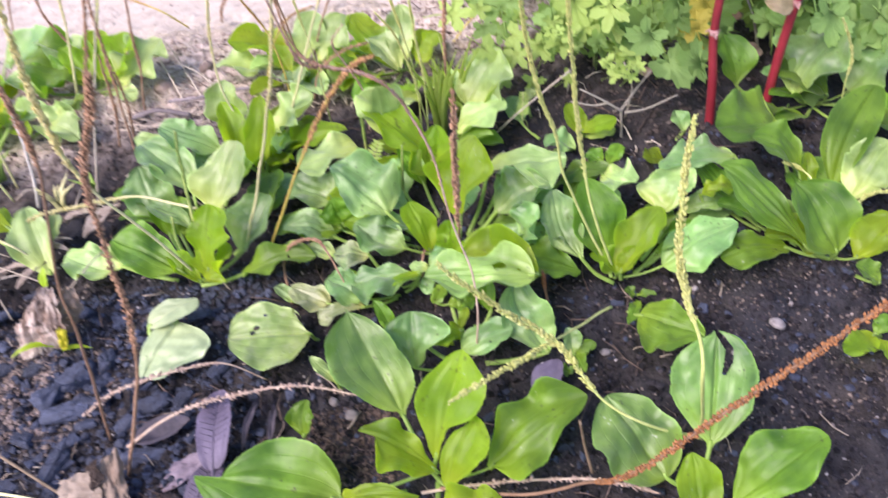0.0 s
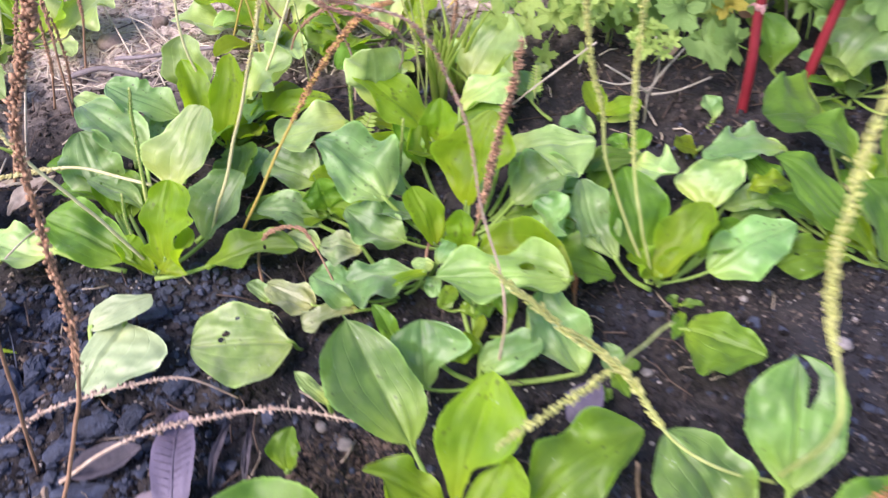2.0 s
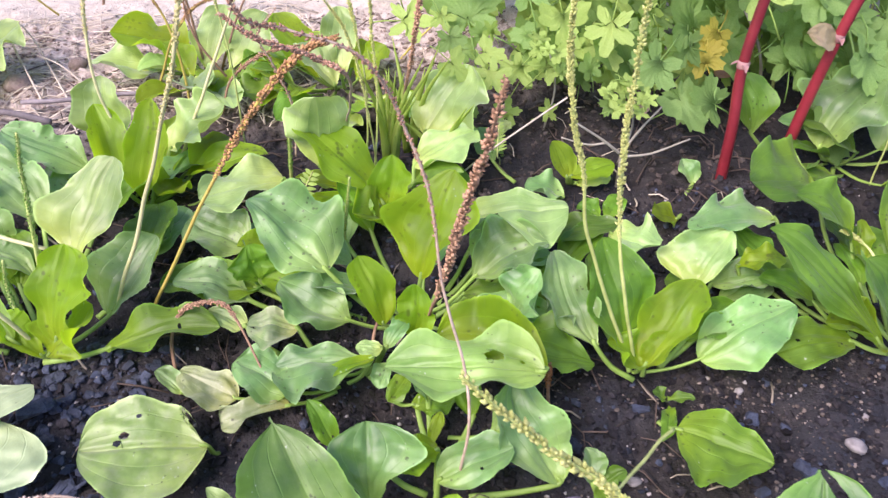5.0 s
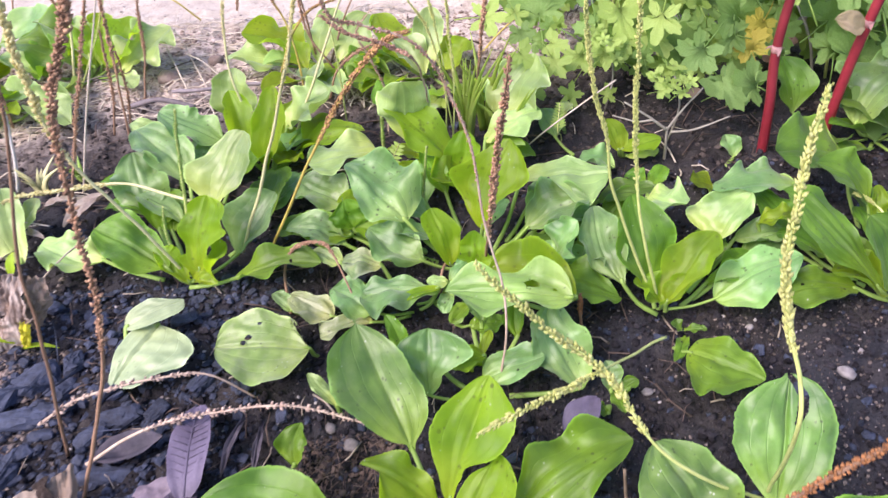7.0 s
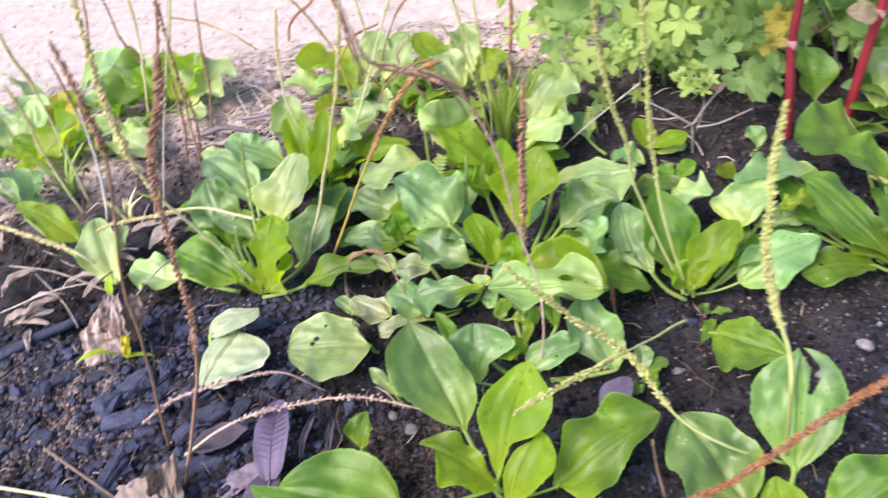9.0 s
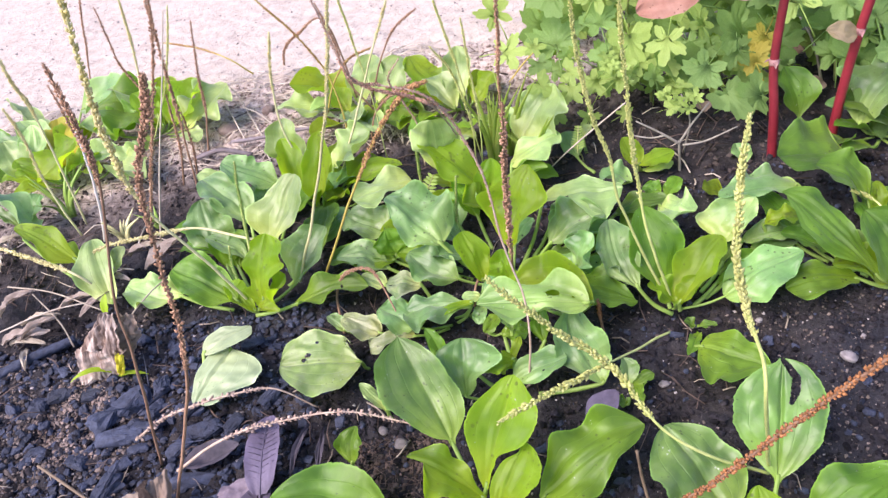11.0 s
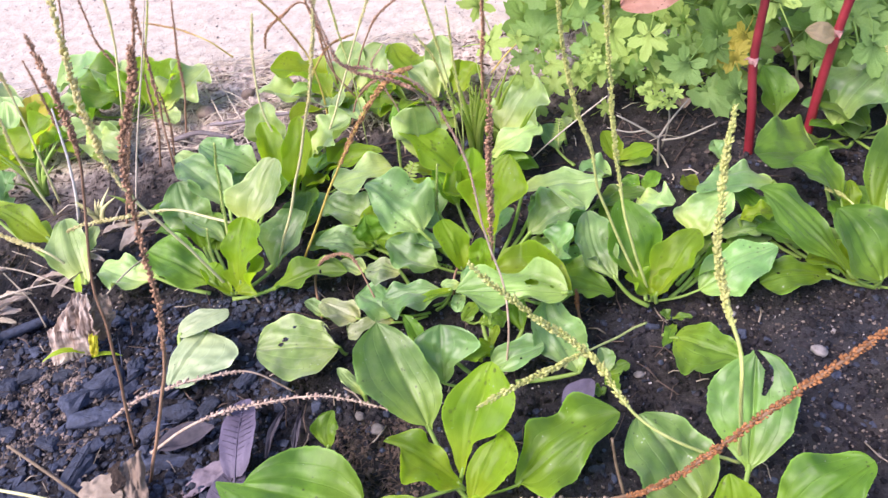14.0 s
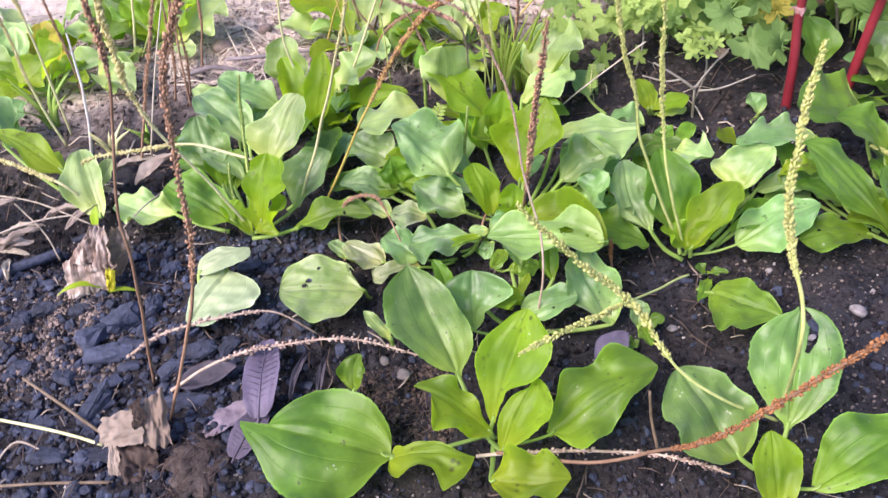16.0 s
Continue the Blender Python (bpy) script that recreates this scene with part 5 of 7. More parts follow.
spike(back_centre_rosette, "tan", 0.5, 1, 0.0022, (-0.058, 0.426, 0.010), (-0.058, 0.426, 0.064), (-0.067, 0.426, 0.121), (-0.094, 0.426, 0.178), (-0.129, 0.426, 0.229))
spike(back_centre_rosette, "brown", 0.4, 1, 0.0031, (-0.010, 0.466, 0.010), (-0.045, 0.466, 0.076), (-0.050, 0.466, 0.136), (-0.063, 0.466, 0.194))
spike(back_centre_rosette, "brown", 0.5, 1, 0.0029, (-0.026, 0.513, 0.010), (-0.001, 0.513, 0.071), (0.028, 0.513, 0.118), (0.065, 0.513, 0.143))
spike(back_centre_rosette, "brown", 0.3, 1, 0.0029, (-0.043, 0.510, 0.010), (-0.061, 0.510, 0.147), (-0.103, 0.510, 0.138), (-0.126, 0.510, 0.121), (-0.135, 0.510, 0.096))
spike(None, "tan", 0.4, 1, 0.0020, (-0.228, 0.687, 0.010), (-0.262, 0.680, 0.050), (-0.324, 0.725, 0.060), (-0.380, 0.763, 0.060))
spike(rear_mid_rosette, "greenstem", 0.5, 1, 0.0030, (0.110, 0.281, 0.000), (0.113, 0.281, 0.083), (0.108, 0.281, 0.144), (0.097, 0.281, 0.209), (0.091, 0.281, 0.248))
spike(rear_mid_rosette, "greenstem", 0.4, 1, 0.0028, (0.116, 0.279, 0.000), (0.122, 0.279, 0.074), (0.119, 0.279, 0.157), (0.117, 0.279, 0.219))
spike(rear_mid_rosette, "greenstem", 0.4, 1, 0.0028, (0.121, 0.278, 0.000), (0.117, 0.278, 0.052), (0.101, 0.278, 0.147), (0.079, 0.278, 0.193))
spike(None, "tan", 0.6, 1, 0.0020, (0.178, 0.516, 0.000), (0.224, 0.516, 0.047), (0.275, 0.516, 0.073))
spike(far_left_rosette, "yellow", 0.4, 1, 0.0041, (-0.420, 0.336, 0.000), (-0.411, 0.336, 0.115), (-0.409, 0.336, 0.179), (-0.414, 0.336, 0.210), (-0.414, 0.336, 0.274))
spike(far_left_rosette, "brown", 0.4, 1, 0.0035, (-0.432, 0.433, -0.000), (-0.427, 0.433, 0.048), (-0.426, 0.433, 0.102), (-0.428, 0.433, 0.162))
spike(far_left_rosette, "greenstem", 0.3, 1, 0.0030, (-0.369, 0.521, 0.000), (-0.321, 0.521, 0.079), (-0.290, 0.521, 0.144), (-0.266, 0.521, 0.206))
spike(far_left_rosette, "yellow", 0.3, 1, 0.0032, (-0.378, 0.524, 0.000), (-0.343, 0.524, 0.126), (-0.333, 0.524, 0.184), (-0.328, 0.524, 0.224))
spike(None, "orange", 0.4, 1, 0.0024, (0.203, -0.008, 0.000), (0.200, -0.008, 0.024), (0.198, -0.008, 0.047))
spike(None, "brown", 0.2, 1, 0.0034, (0.151, 0.363, 0.000), (0.149, 0.250, 0.153), (0.153, 0.240, 0.217), (0.156, 0.220, 0.295))
spike(far_right_back, "greenstem", 0.4, 1, 0.0032, (0.594, 0.181, 0.010), (0.590, 0.181, 0.062), (0.587, 0.181, 0.106), (0.566, 0.181, 0.150))
spike(far_right_rosette, "green", 0.4, 1, 0.0036, (0.492, -0.012, 0.010), (0.508, -0.004, 0.030), (0.521, 0.009, 0.050), (0.531, 0.007, 0.060), (0.554, 0.003, 0.060))
spike(far_right_rosette, "green", 0.6, 1, 0.0030, (0.481, -0.012, 0.020), (0.497, 0.049, 0.040), (0.489, 0.069, 0.050), (0.471, 0.073, 0.060))
spike(back_centre_rosette, "greenstem", 0.5, 1, 0.0028, (-0.002, 0.337, 0.010), (-0.003, 0.337, 0.104), (-0.011, 0.337, 0.195), (-0.016, 0.337, 0.251))
spike(None, "rosy", 0.3, 1, 0.0026, (0.097, 0.348, 0.020), (0.080, 0.080, 0.223), (0.061, 0.060, 0.252), (0.033, 0.050, 0.270), (0.013, 0.050, 0.286))
spike(None, "rosy", 0.2, 1, 0.0024, (0.045, 0.323, 0.010), (0.048, 0.323, 0.061), (0.037, 0.303, 0.115), (0.025, 0.293, 0.153), (0.042, 0.283, 0.183))
spike(None, "brown", 0.3, 1, 0.0032, (-0.026, 0.416, 0.010), (-0.009, 0.416, 0.052), (0.027, 0.406, 0.081), (0.062, 0.406, 0.087))
spike(back_centre_rosette, "tan", 0.4, 1, 0.0022, (-0.094, 0.484, 0.010), (-0.067, 0.484, 0.070), (-0.039, 0.484, 0.100), (-0.005, 0.484, 0.111))
spike(None, "straw", 0, 0, 0.0010, (-0.214, 0.474, -0.000), (-0.235, 0.521, 0.020), (-0.258, 0.572, 0.040), (-0.280, 0.616, 0.050))
spike(None, "straw", 0, 0, 0.0010, (-0.165, 0.491, 0.000), (-0.197, 0.525, 0.020), (-0.231, 0.545, 0.030))
spike(None, "brown", 0.2, 1, 0.0030, (-0.296, 0.394, 0.000), (-0.280, 0.394, 0.053), (-0.274, 0.394, 0.096), (-0.268, 0.394, 0.137))
spike(None, "brown", 0.2, 1, 0.0030, (-0.277, 0.403, 0.000), (-0.265, 0.403, 0.054), (-0.263, 0.403, 0.106))
spike(left_edge_rosette, "yellow", 0.3, 1, 0.0030, (-0.411, 0.296, 0.010), (-0.417, 0.296, 0.092), (-0.413, 0.296, 0.156), (-0.416, 0.296, 0.202))

PALE_PINK = simple("pale_pink_bract", (0.34, 0.15, 0.14), (0.52, 0.33, 0.30), 60, rough=0.6, through=(0.5, 0.3, 0.25), share=0.3)
DEAD_BROWN = simple("dead_leaf_brown", (0.24, 0.195, 0.145), (0.48, 0.42, 0.31), 60, rough=0.85, bump=0.6)
# ---- red-stalked plants ----
def red_stalk(points, radius, nodes):
    x, y, z = points[0]
    owner = thing("red_stalk_plant", x, y, z, "upright glossy red plant stalk with pale pink joints", "plant", "red stalks")
    line = glide([Vector(p) - owner.location for p in points], 24)
    bm = bmesh.new()
    tube(bm, line, [radius * (1.12 - 0.25 * i / 24) for i in range(25)], 12)
    part("stalk", bm, RED_STALK, owner)
    for f in nodes:
        i = int(f * 24)
        bm = bmesh.new()
        tube(bm, [line[i] + Vector((0, 0, d)) for d in (-0.004, -0.0015, 0.0015, 0.004)], [radius * 1.0, radius * 1.14, radius * 1.12, radius], 12)
        part("joint", bm, PALE_PINK, owner, "pale pink swollen joint")
        for k in range(3):
            bm = bmesh.new()
            a = k * 2.2 + f * 9
            out = Vector((math.cos(a), math.sin(a), -0.25))
            blade_mesh(bm, line[i], line[i] + out * 0.011, 0.006, Vector((0, 0, 1)), 0.2, 0.3, 4, 5, k + f)
            part("bract", bm, PALE_PINK, owner, "small pale dried bract")
    return owner


def blade_mesh(bm, b, t, width, up, arch=0.1, fold=0.1, nu=6, nv=10, seed=0.0, point=1.0, crumple=0.0):
    """A plain oval or lance-shaped sheet from b to t."""
    b, t = Vector(b), Vector(t)
    long = (t - b).length
    a = (t - b).normalized()
    c = a.cross(Vector(up)).normalized()
    m = c.cross(a)
    rows = []
    for j in range(nv + 1):
        v = j / nv
        half = max(0.0006, width / 2 * math.sin(math.pi * min(1.0, (0.02 + 0.96 * v)) ** 0.9) ** point)
        mid = b + (t - b) * v + m * (arch * long * 4 * v * (1 - v))
        row = []
        for i in range(nu + 1):
            u = 2 * i / nu - 1
            k = Vector((u * 1.7 + seed * 3.1, v * 3 + seed, seed * 7))
            rise = fold * abs(u) * half + crumple * long * (noise.noise(k * 1.3) + 0.5 * abs(noise.noise(Vector((k.x * 2.0, k.y * 4.5, k.z))))) + 0.03 * half * noise.noise(k * 4)
            row.append(bm.verts.new(mid + c * u * half * (1 + 0.10 * noise.noise(k * 2.1)) + m * rise + a * crumple * long * 0.5 * noise.noise(k + Vector((5, 5, 5)))))
        rows.append(row)
    for r, s in zip(rows, rows[1:]):
        for i in range(nu):
            bm.faces.new((r[i], r[i + 1], s[i + 1], s[i]))


red_a = red_stalk([(0.458, 0.224, -0.01), (0.456, 0.230, 0.06), (0.453, 0.239, 0.122), (0.458, 0.243, 0.20), (0.464, 0.245, 0.30)], 0.0050, (0.5,))
red_b = red_stalk([(0.538, 0.247, -0.01), (0.541, 0.246, 0.07), (0.546, 0.243, 0.14), (0.556, 0.240, 0.22), (0.562, 0.238, 0.30)], 0.0052, (0.5,))
FADED = simple("faded_olive_leaf", (0.24, 0.20, 0.09), (0.40, 0.30, 0.19), 60, rough=0.6, through=(0.5, 0.4, 0.2), share=0.3)
for owner, base, tip, wide, sheet in (
    (red_a, (0.367, 0.236, 0.232), (0.298, 0.232, 0.211), 0.044, PINK_LEAF),
    (red_a, (0.440, 0.235, 0.216), (0.396, 0.231, 0.211), 0.024, PALE_PINK),
    (red_b, (0.542, 0.240, 0.137), (0.503, 0.232, 0.153), 0.024, FADED),
):
    bm = bmesh.new()
    blade_mesh(bm, Vector(base) - owner.location, Vector(tip) - owner.location, wide, (0.1, -0.75, 0.65), 0.06, 0.16, 14, 20, wide * 50, 0.6, 0.05)
    pink = part("leaf", bm, sheet, owner, "faded leaf turning salmon-pink and brown")
    bm = bmesh.new()
    stalk_at = Vector((owner.location.x, owner.location.y + 0.012, base[2])) - owner.location
    tube(bm, glide([stalk_at, (Vector(base) - owner.location + stalk_at) / 2 + Vector((0, 0, 0.006)), Vector(base) - owner.location], 8), 0.0009, 6)
    part("leaf_stalk", bm, sheet, pink)

# ---- lobed shrub behind the bed ----


def lobed_mesh(name, seed, material, lobes=5, core=0.17):
    """A lobed leaf: deep main lobes, each scalloped, gently cupped, with a short stalk. Base at the origin, blade along +y."""
    rng = random.Random(seed)
    bm = bmesh.new()
    n = 60
    tilt = rng.uniform(0.1, 0.3)
    heart = bm.verts.new((0, 0.16, 0))
    inner, outer = [], []
    for i in range(n):
        th = -math.pi + 2 * math.pi * (i + 0.5) / n
        main = abs(math.cos(th * lobes / 2.0)) ** 1.15
        tooth = abs((th * lobes * 0.62 + 0.3 * seed) % 1.0 - 0.5) * 2
        r = (core + (0.47 - core) * main + 0.085 * tooth - 0.03) * (1 - 0.55 * max(0.0, math.cos(th - math.pi)) ** 8) * rng.uniform(0.93, 1.07)
        for ring, share in ((inner, 0.5), (outer, 1.0)):
            q = r * share
            x, y = q * math.sin(th), 0.30 + q * math.cos(th) * 1.05
            z = tilt * q * q * 1.6 - 0.05 * main * share + 0.03 * noise.noise(Vector((x * 5, y * 5, seed)))
            ring.append(bm.verts.new((x, y, z)))
    for i in range(n):
        k = (i + 1) % n
        bm.faces.new((heart, inner[k], inner[i]))
        bm.faces.new((inner[i], inner[k], outer[k], outer[i]))
    tube(bm, [Vector((0, -0.45, -0.15)), Vector((0, -0.2, -0.04)), Vector((0, 0.16, -0.005))], 0.014, 5)
    bmesh.ops.recalc_face_normals(bm, faces=bm.faces)
    me = bpy.data.meshes.new(name)
    bm.to_mesh(me)
    bm.free()
    me.materials.append(material)
    me.shade_smooth()
    return me


DARK_LOBED = [lobed_mesh("shrub_leaf", s, SHRUB_LEAF, lb, 0.27) for s, lb in ((1, 5), (2, 5), (3, 3), (4, 5))]
LIGHT_LOBED = [lobed_mesh("shrub_leaf_light", s, SHRUB_LIGHT, lb) for s, lb in ((5, 5), (6, 3), (7, 5))]
GOLD_LOBED = [lobed_mesh("shrub_leaf_gold", 8, SHRUB_GOLD, 5, 0.30)]


def shrub_leaf(owner, meshes, at, size, rng, facing=(0, -0.75, 0.65), spin=None):
    ob = new("leaf", rng.choice(meshes))
    ob.parent = owner
    face = (Vector(facing) + Vector((rng.uniform(-0.45, 0.45), rng.uniform(-0.35, 0.35), rng.uniform(-0.3, 0.3)))).normalized()
    turn = face.to_track_quat("Z", "Y").to_matrix().to_4x4()
    spin = rng.uniform(0, 6.28) if spin is None else spin
    ob.matrix_basis = Matrix.Translation(Vector(at) - owner.location) @ turn @ Matrix.Rotation(spin, 4, "Z") @ Matrix.Scale(size, 4) @ Matrix.Translation((0, -0.3, 0))
    return ob


def shrub():
    rng = random.Random(77)
    owner = thing("lobed_leaf_shrub", 0.50, 0.46, 0.0, "dense low shrub with lobed green leaves beside the path", "shrub")
    tops = []
    for k in range(16):
        x0, y0 = rng.uniform(0.32, 0.85), rng.uniform(0.36, 0.56)
        x1, y1, z1 = x0 + rng.uniform(-0.16, 0.12), y0 + rng.uniform(-0.10, 0.10), rng.uniform(0.12, 0.34)
        bm = bmesh.new()
        p = [Vector((x0, y0, -0.005)), Vector((x0 * 0.6 + x1 * 0.4, y0 + 0.01, z1 * 0.5)), Vector((x1, y1, z1))]
        tube(bm, [q - owner.location for q in glide(p, 10)], [0.0022 - 0.0010 * i / 10 for i in range(11)], 5)
        part("stem", bm, TWIG if k % 3 == 0 else STEM_GREEN, owner)
    # leaves hang in a sloping screen that is thicker towards the right
    n = 0
    while n < 500:
        x = rng.uniform(0.17, 1.05)
        y = (0.27 if x < 0.58 else 0.24) + 0.42 * rng.random() ** 1.1
        lean = min(1.0, max(0.0, (x - 0.14) / 0.24))
        low = 0.035 + 0.05 * (1 - lean)
        z = low + ((0.24 if x < 0.58 else 0.17) - low) * rng.random() ** 1.3
        if y < 0.42 - 0.45 * (x - 0.20) and x < 0.42:
            continue
        if x < 0.40 and rng.random() > 0.45 + 0.55 * lean:
            continue
        if 0.43 < x < 0.57 and y < 0.30:
            continue
        kind = LIGHT_LOBED if rng.random() < (0.62 if x < 0.40 else 0.16) else DARK_LOBED
        shrub_leaf(owner, kind, (x, y, z), rng.uniform(0.040, 0.068) if kind is LIGHT_LOBED else rng.uniform(0.052, 0.088), rng)
        n += 1
    for at, size in (((0.465, 0.322, 0.085), 0.05), ((0.480, 0.335, 0.10), 0.045), ((0.43, 0.40, 0.16), 0.05)):
        shrub_leaf(owner, GOLD_LOBED, at, size, rng)
    # leaves that stand in front, over the red stalks' feet
    for at, size in (((0.418, 0.262, 0.070), 0.060), ((0.450, 0.268, 0.066), 0.058), ((0.392, 0.285, 0.100), 0.055), ((0.305, 0.335, 0.085), 0.050), ((0.275, 0.345, 0.075), 0.045), ((0.330, 0.350, 0.090), 0.050), ((0.36, 0.33, 0.12), 0.055)):
        shrub_leaf(owner, DARK_LOBED if at[0] > 0.38 else LIGHT_LOBED, at, size, rng)
    for k in range(44):
        x = rng.uniform(0.20, 0.46)
        y = rng.uniform(0.33, 0.44)
        shrub_leaf(owner, LIGHT_LOBED if rng.random() < 0.55 else DARK_LOBED, (x, y, rng.uniform(0.02, 0.10)), rng.uniform(0.026, 0.046), rng)
    # small dead leaves caught low down
    for k in range(9):
        bm = bmesh.new()
        b = Vector((rng.uniform(0.38, 0.75), rng.uniform(0.33, 0.45), rng.uniform(0.01, 0.06))) - owner.location
        blade_mesh(bm, b, b + Vector((rng.uniform(-0.03, 0.03), -0.015, rng.uniform(-0.01, 0.02))), 0.022, (0, -0.5, 0.8), 0.1, 0.3, 5, 7, k * 1.7, 0.8, 0.05)
        part("dead_leaf", bm, PINK_LEAF if k % 2 else DRY_LEAF, owner, "withered brown-pink leaf")
    return owner


shrub()


def light_sprig(x, y, z, label):
    """A leggy light-green weed: a thin forked stem with whorls of small notched leaves."""
    rng = random.Random(int(x * 1000))
    owner = thing("weed", x + 0.012, y + 0.02, 0.0, label, "weed", "small weeds")
    bm = bmesh.new()
    tube(bm, glide([Vector((0, 0, -0.005)), Vector((0.004, -0.008, z * 0.5)), Vector((x, y, z)) - owner.location], 8), 0.0012, 5)
    part("stem", bm, TWIG, owner)
    for k in range(13):
        a = k * 2.4
        at = (x + 0.021 * math.cos(a) * rng.uniform(0.3, 1), y + 0.018 * math.sin(a), z + rng.uniform(-0.014, 0.012))
        shrub_leaf(owner, LIGHT_LOBED, at, rng.uniform(0.016, 0.026), rng, (0, -0.4, 0.9))


light_sprig(0.356, 0.255, 0.091, "pale green weed with small clustered notched leaves")
light_sprig(0.300, 0.330, 0.100, "leggy light green weed with divided leaves")


def bare_twig():
    owner = thing("twig", TWIG_AT[0], TWIG_AT[1], 0.0, "pale grey forked dry twig standing in the soil", "twig")
    for size, pts in (
        (1.0, [(0.002, 0, -0.006), (0.001, 0.001, 0.020), (0, 0.002, 0.040)]),
        (0.8, [(0, 0.002, 0.036), (-0.022, 0.004, 0.054), (-0.050, 0.006, 0.074)]),
        (0.8, [(0, 0.002, 0.036), (0.016, 0.006, 0.058), (0.036, 0.010, 0.080)]),
        (0.7, [(0.004, 0.000, 0.034), (0.030, -0.002, 0.036), (0.066, -0.004, 0.050)]),
        (0.6, [(-0.016, 0.003, 0.050), (-0.034, 0.006, 0.048), (-0.060, 0.010, 0.056)]),
    ):
        bm = bmesh.new()
        tube(bm, glide(pts, 12), [size * (0.0021 - 0.0009 * i / 12) for i in range(13)], 6)
        part("branch", bm, TWIG, owner)


TWIG_AT = (0.350, 0.236)
bare_twig()


def pinnate_sprig(x, y, z, turn, long, label):
    """A little feathery leaf of paired leaflets."""
    owner = thing("feathery_weed", x, y, 0.0, label, "weed", "small weeds")
    way = Vector((math.cos(turn) * 0.8, math.sin(turn) * 0.5, 0.6)).normalized()
    top = Vector((0, 0, z))
    bm = bmesh.new()
    tube(bm, glide([Vector((0.01, 0.02, 0)), top * 0.6 + Vector((0.006, 0.01, 0)), top, top + way * long], 12), 0.0008, 5)
    part("stem", bm, STEM_GREEN, owner)
    side = way.cross(Vector((0, -0.7, 0.7))).normalized()
    for k in range(9):
        for d in (-1, 1):
            at = top + way * long * (0.12 + 0.1 * k)
            bm = bmesh.new()
            blade_mesh(bm, at, at + (side * d + way * 0.4).normalized() * long * 0.30 * (1 - 0.06 * k), long * 0.085, (0, -0.7, 0.7), 0.05, 0.1, 3, 5, k + d * 0.3)
            part("leaflet", bm, SHRUB_LIGHT, owner)


pinnate_sprig(0.035, 0.215, 0.020, 1.0, 0.045, "small feathery light green weed leaf")
pinnate_sprig(0.235, 0.265, 0.030, 1.4, 0.032, "small feathery pale green weed leaf")


def grass_tuft(x, y, count, height, spread_by, label, seed, material=None):
    rng = random.Random(seed)
    owner = thing("grass_tuft", x, y, 0.0, label, "grass", "grass tufts")
    for k in range(count):
        a = rng.uniform(0, 6.28)
        out = Vector((math.cos(a), math.sin(a), 0)) * spread_by * rng.uniform(0.3, 1)
        h = height * rng.uniform(0.6, 1.05)
        line = glide([Vector((out.x * 0.1, out.y * 0.1, 0)), Vector((out.x * 0.35, out.y * 0.35, h * 0.55)), out + Vector((0, 0, h))], 10)
        bm = bmesh.new()
        tube(bm, line, [0.0034 * (1 - (i / 10) ** 2) + 0.0003 for i in range(11)], 5, 0.25)
        part("blade", bm, material or GRASS, owner)


grass_tuft(0.135, 0.300, 14, 0.13, 0.05, "tuft of narrow yellow-green grass blades", 4)
grass_tuft(0.160, 0.330, 9, 0.11, 0.05, "tuft of narrow green grass blades", 5)
grass_tuft(-0.310, 0.300, 7, 0.03, 0.035, "small tuft of thin pale grass", 6, PETIOLE)
grass_tuft(-0.352, 0.280, 9, 0.036, 0.042, "small tuft of pale whitish-green grass", 21, STEM_PALE)
grass_tuft(0.185, 0.290, 3, 0.10, 0.09, "few long arching grass blades", 9)
grass_tuft(-0.45, 0.36, 10, 0.07, 0.05, "tuft of thin pale green grass", 11, PETIOLE)
grass_tuft(-0.62, 0.25, 8, 0.05, 0.05, "tuft of thin pale green grass", 12, PETIOLE)

# ---- litter on the soil ----
DULL_STEM = simple("dull_brown_stem", (0.10, 0.072, 0.045), (0.23, 0.17, 0.11), 90, rough=0.8, vary=0.8)
BARK = simple("weathered_bark", (0.14, 0.115, 0.115), (0.30, 0.26, 0.255), 80, rough=0.9, bump=0.8)


def charcoal(x, y, long, wide, turn, tilt=0.0, seed=0):
    """A charred lump of wood: a broken angular block, worn along its edges and split along the grain."""
    rng = random.Random(seed * 31 + int(x * 977))
    bm = bmesh.new()
    for _ in range(18):
        p = Vector((rng.uniform(-1, 1), rng.uniform(-1, 1), rng.uniform(-1, 1)))
        p /= max(abs(p.x), abs(p.y), abs(p.z)) ** 0.8 * (1 + 0.12 * p.length)
        bm.verts.new((p.x * long * 0.58, p.y * wide * 0.55, p.z * wide * rng.uniform(0.30, 0.42)))
    bmesh.ops.convex_hull(bm, input=bm.verts)
    loose = [v for v in bm.verts if not v.link_faces]
    bmesh.ops.delete(bm, geom=loose, context="VERTS")
    bmesh.ops.bevel(bm, geom=bm.edges[:], offset=wide * 0.07, segments=1, affect="EDGES")
    bmesh.ops.triangulate(bm, faces=bm.faces[:])
    bmesh.ops.subdivide_edges(bm, edges=[e for e in bm.edges if e.calc_length() > wide * 0.25], cuts=1)
    for v in bm.verts:
        k = v.co * 260 + Vector((seed, x * 50, 0))
        v.co += v.co.normalized() * wide * (0.10 * noise.noise(k) - 0.10 * abs(noise.noise(Vector((k.x * 0.2, k.y * 1.6, k.z)))))
    ob = part("charcoal_piece", bm, CHAR, None, "", False)
    ob.matrix_basis = pose(x, y, ground_height(x, y) + wide * 0.20, rng.uniform(-20, 20), tilt, turn)
    return tagged(ob, "blue-black lump of charred wood lying on the soil", "charcoal", "charcoal pieces")


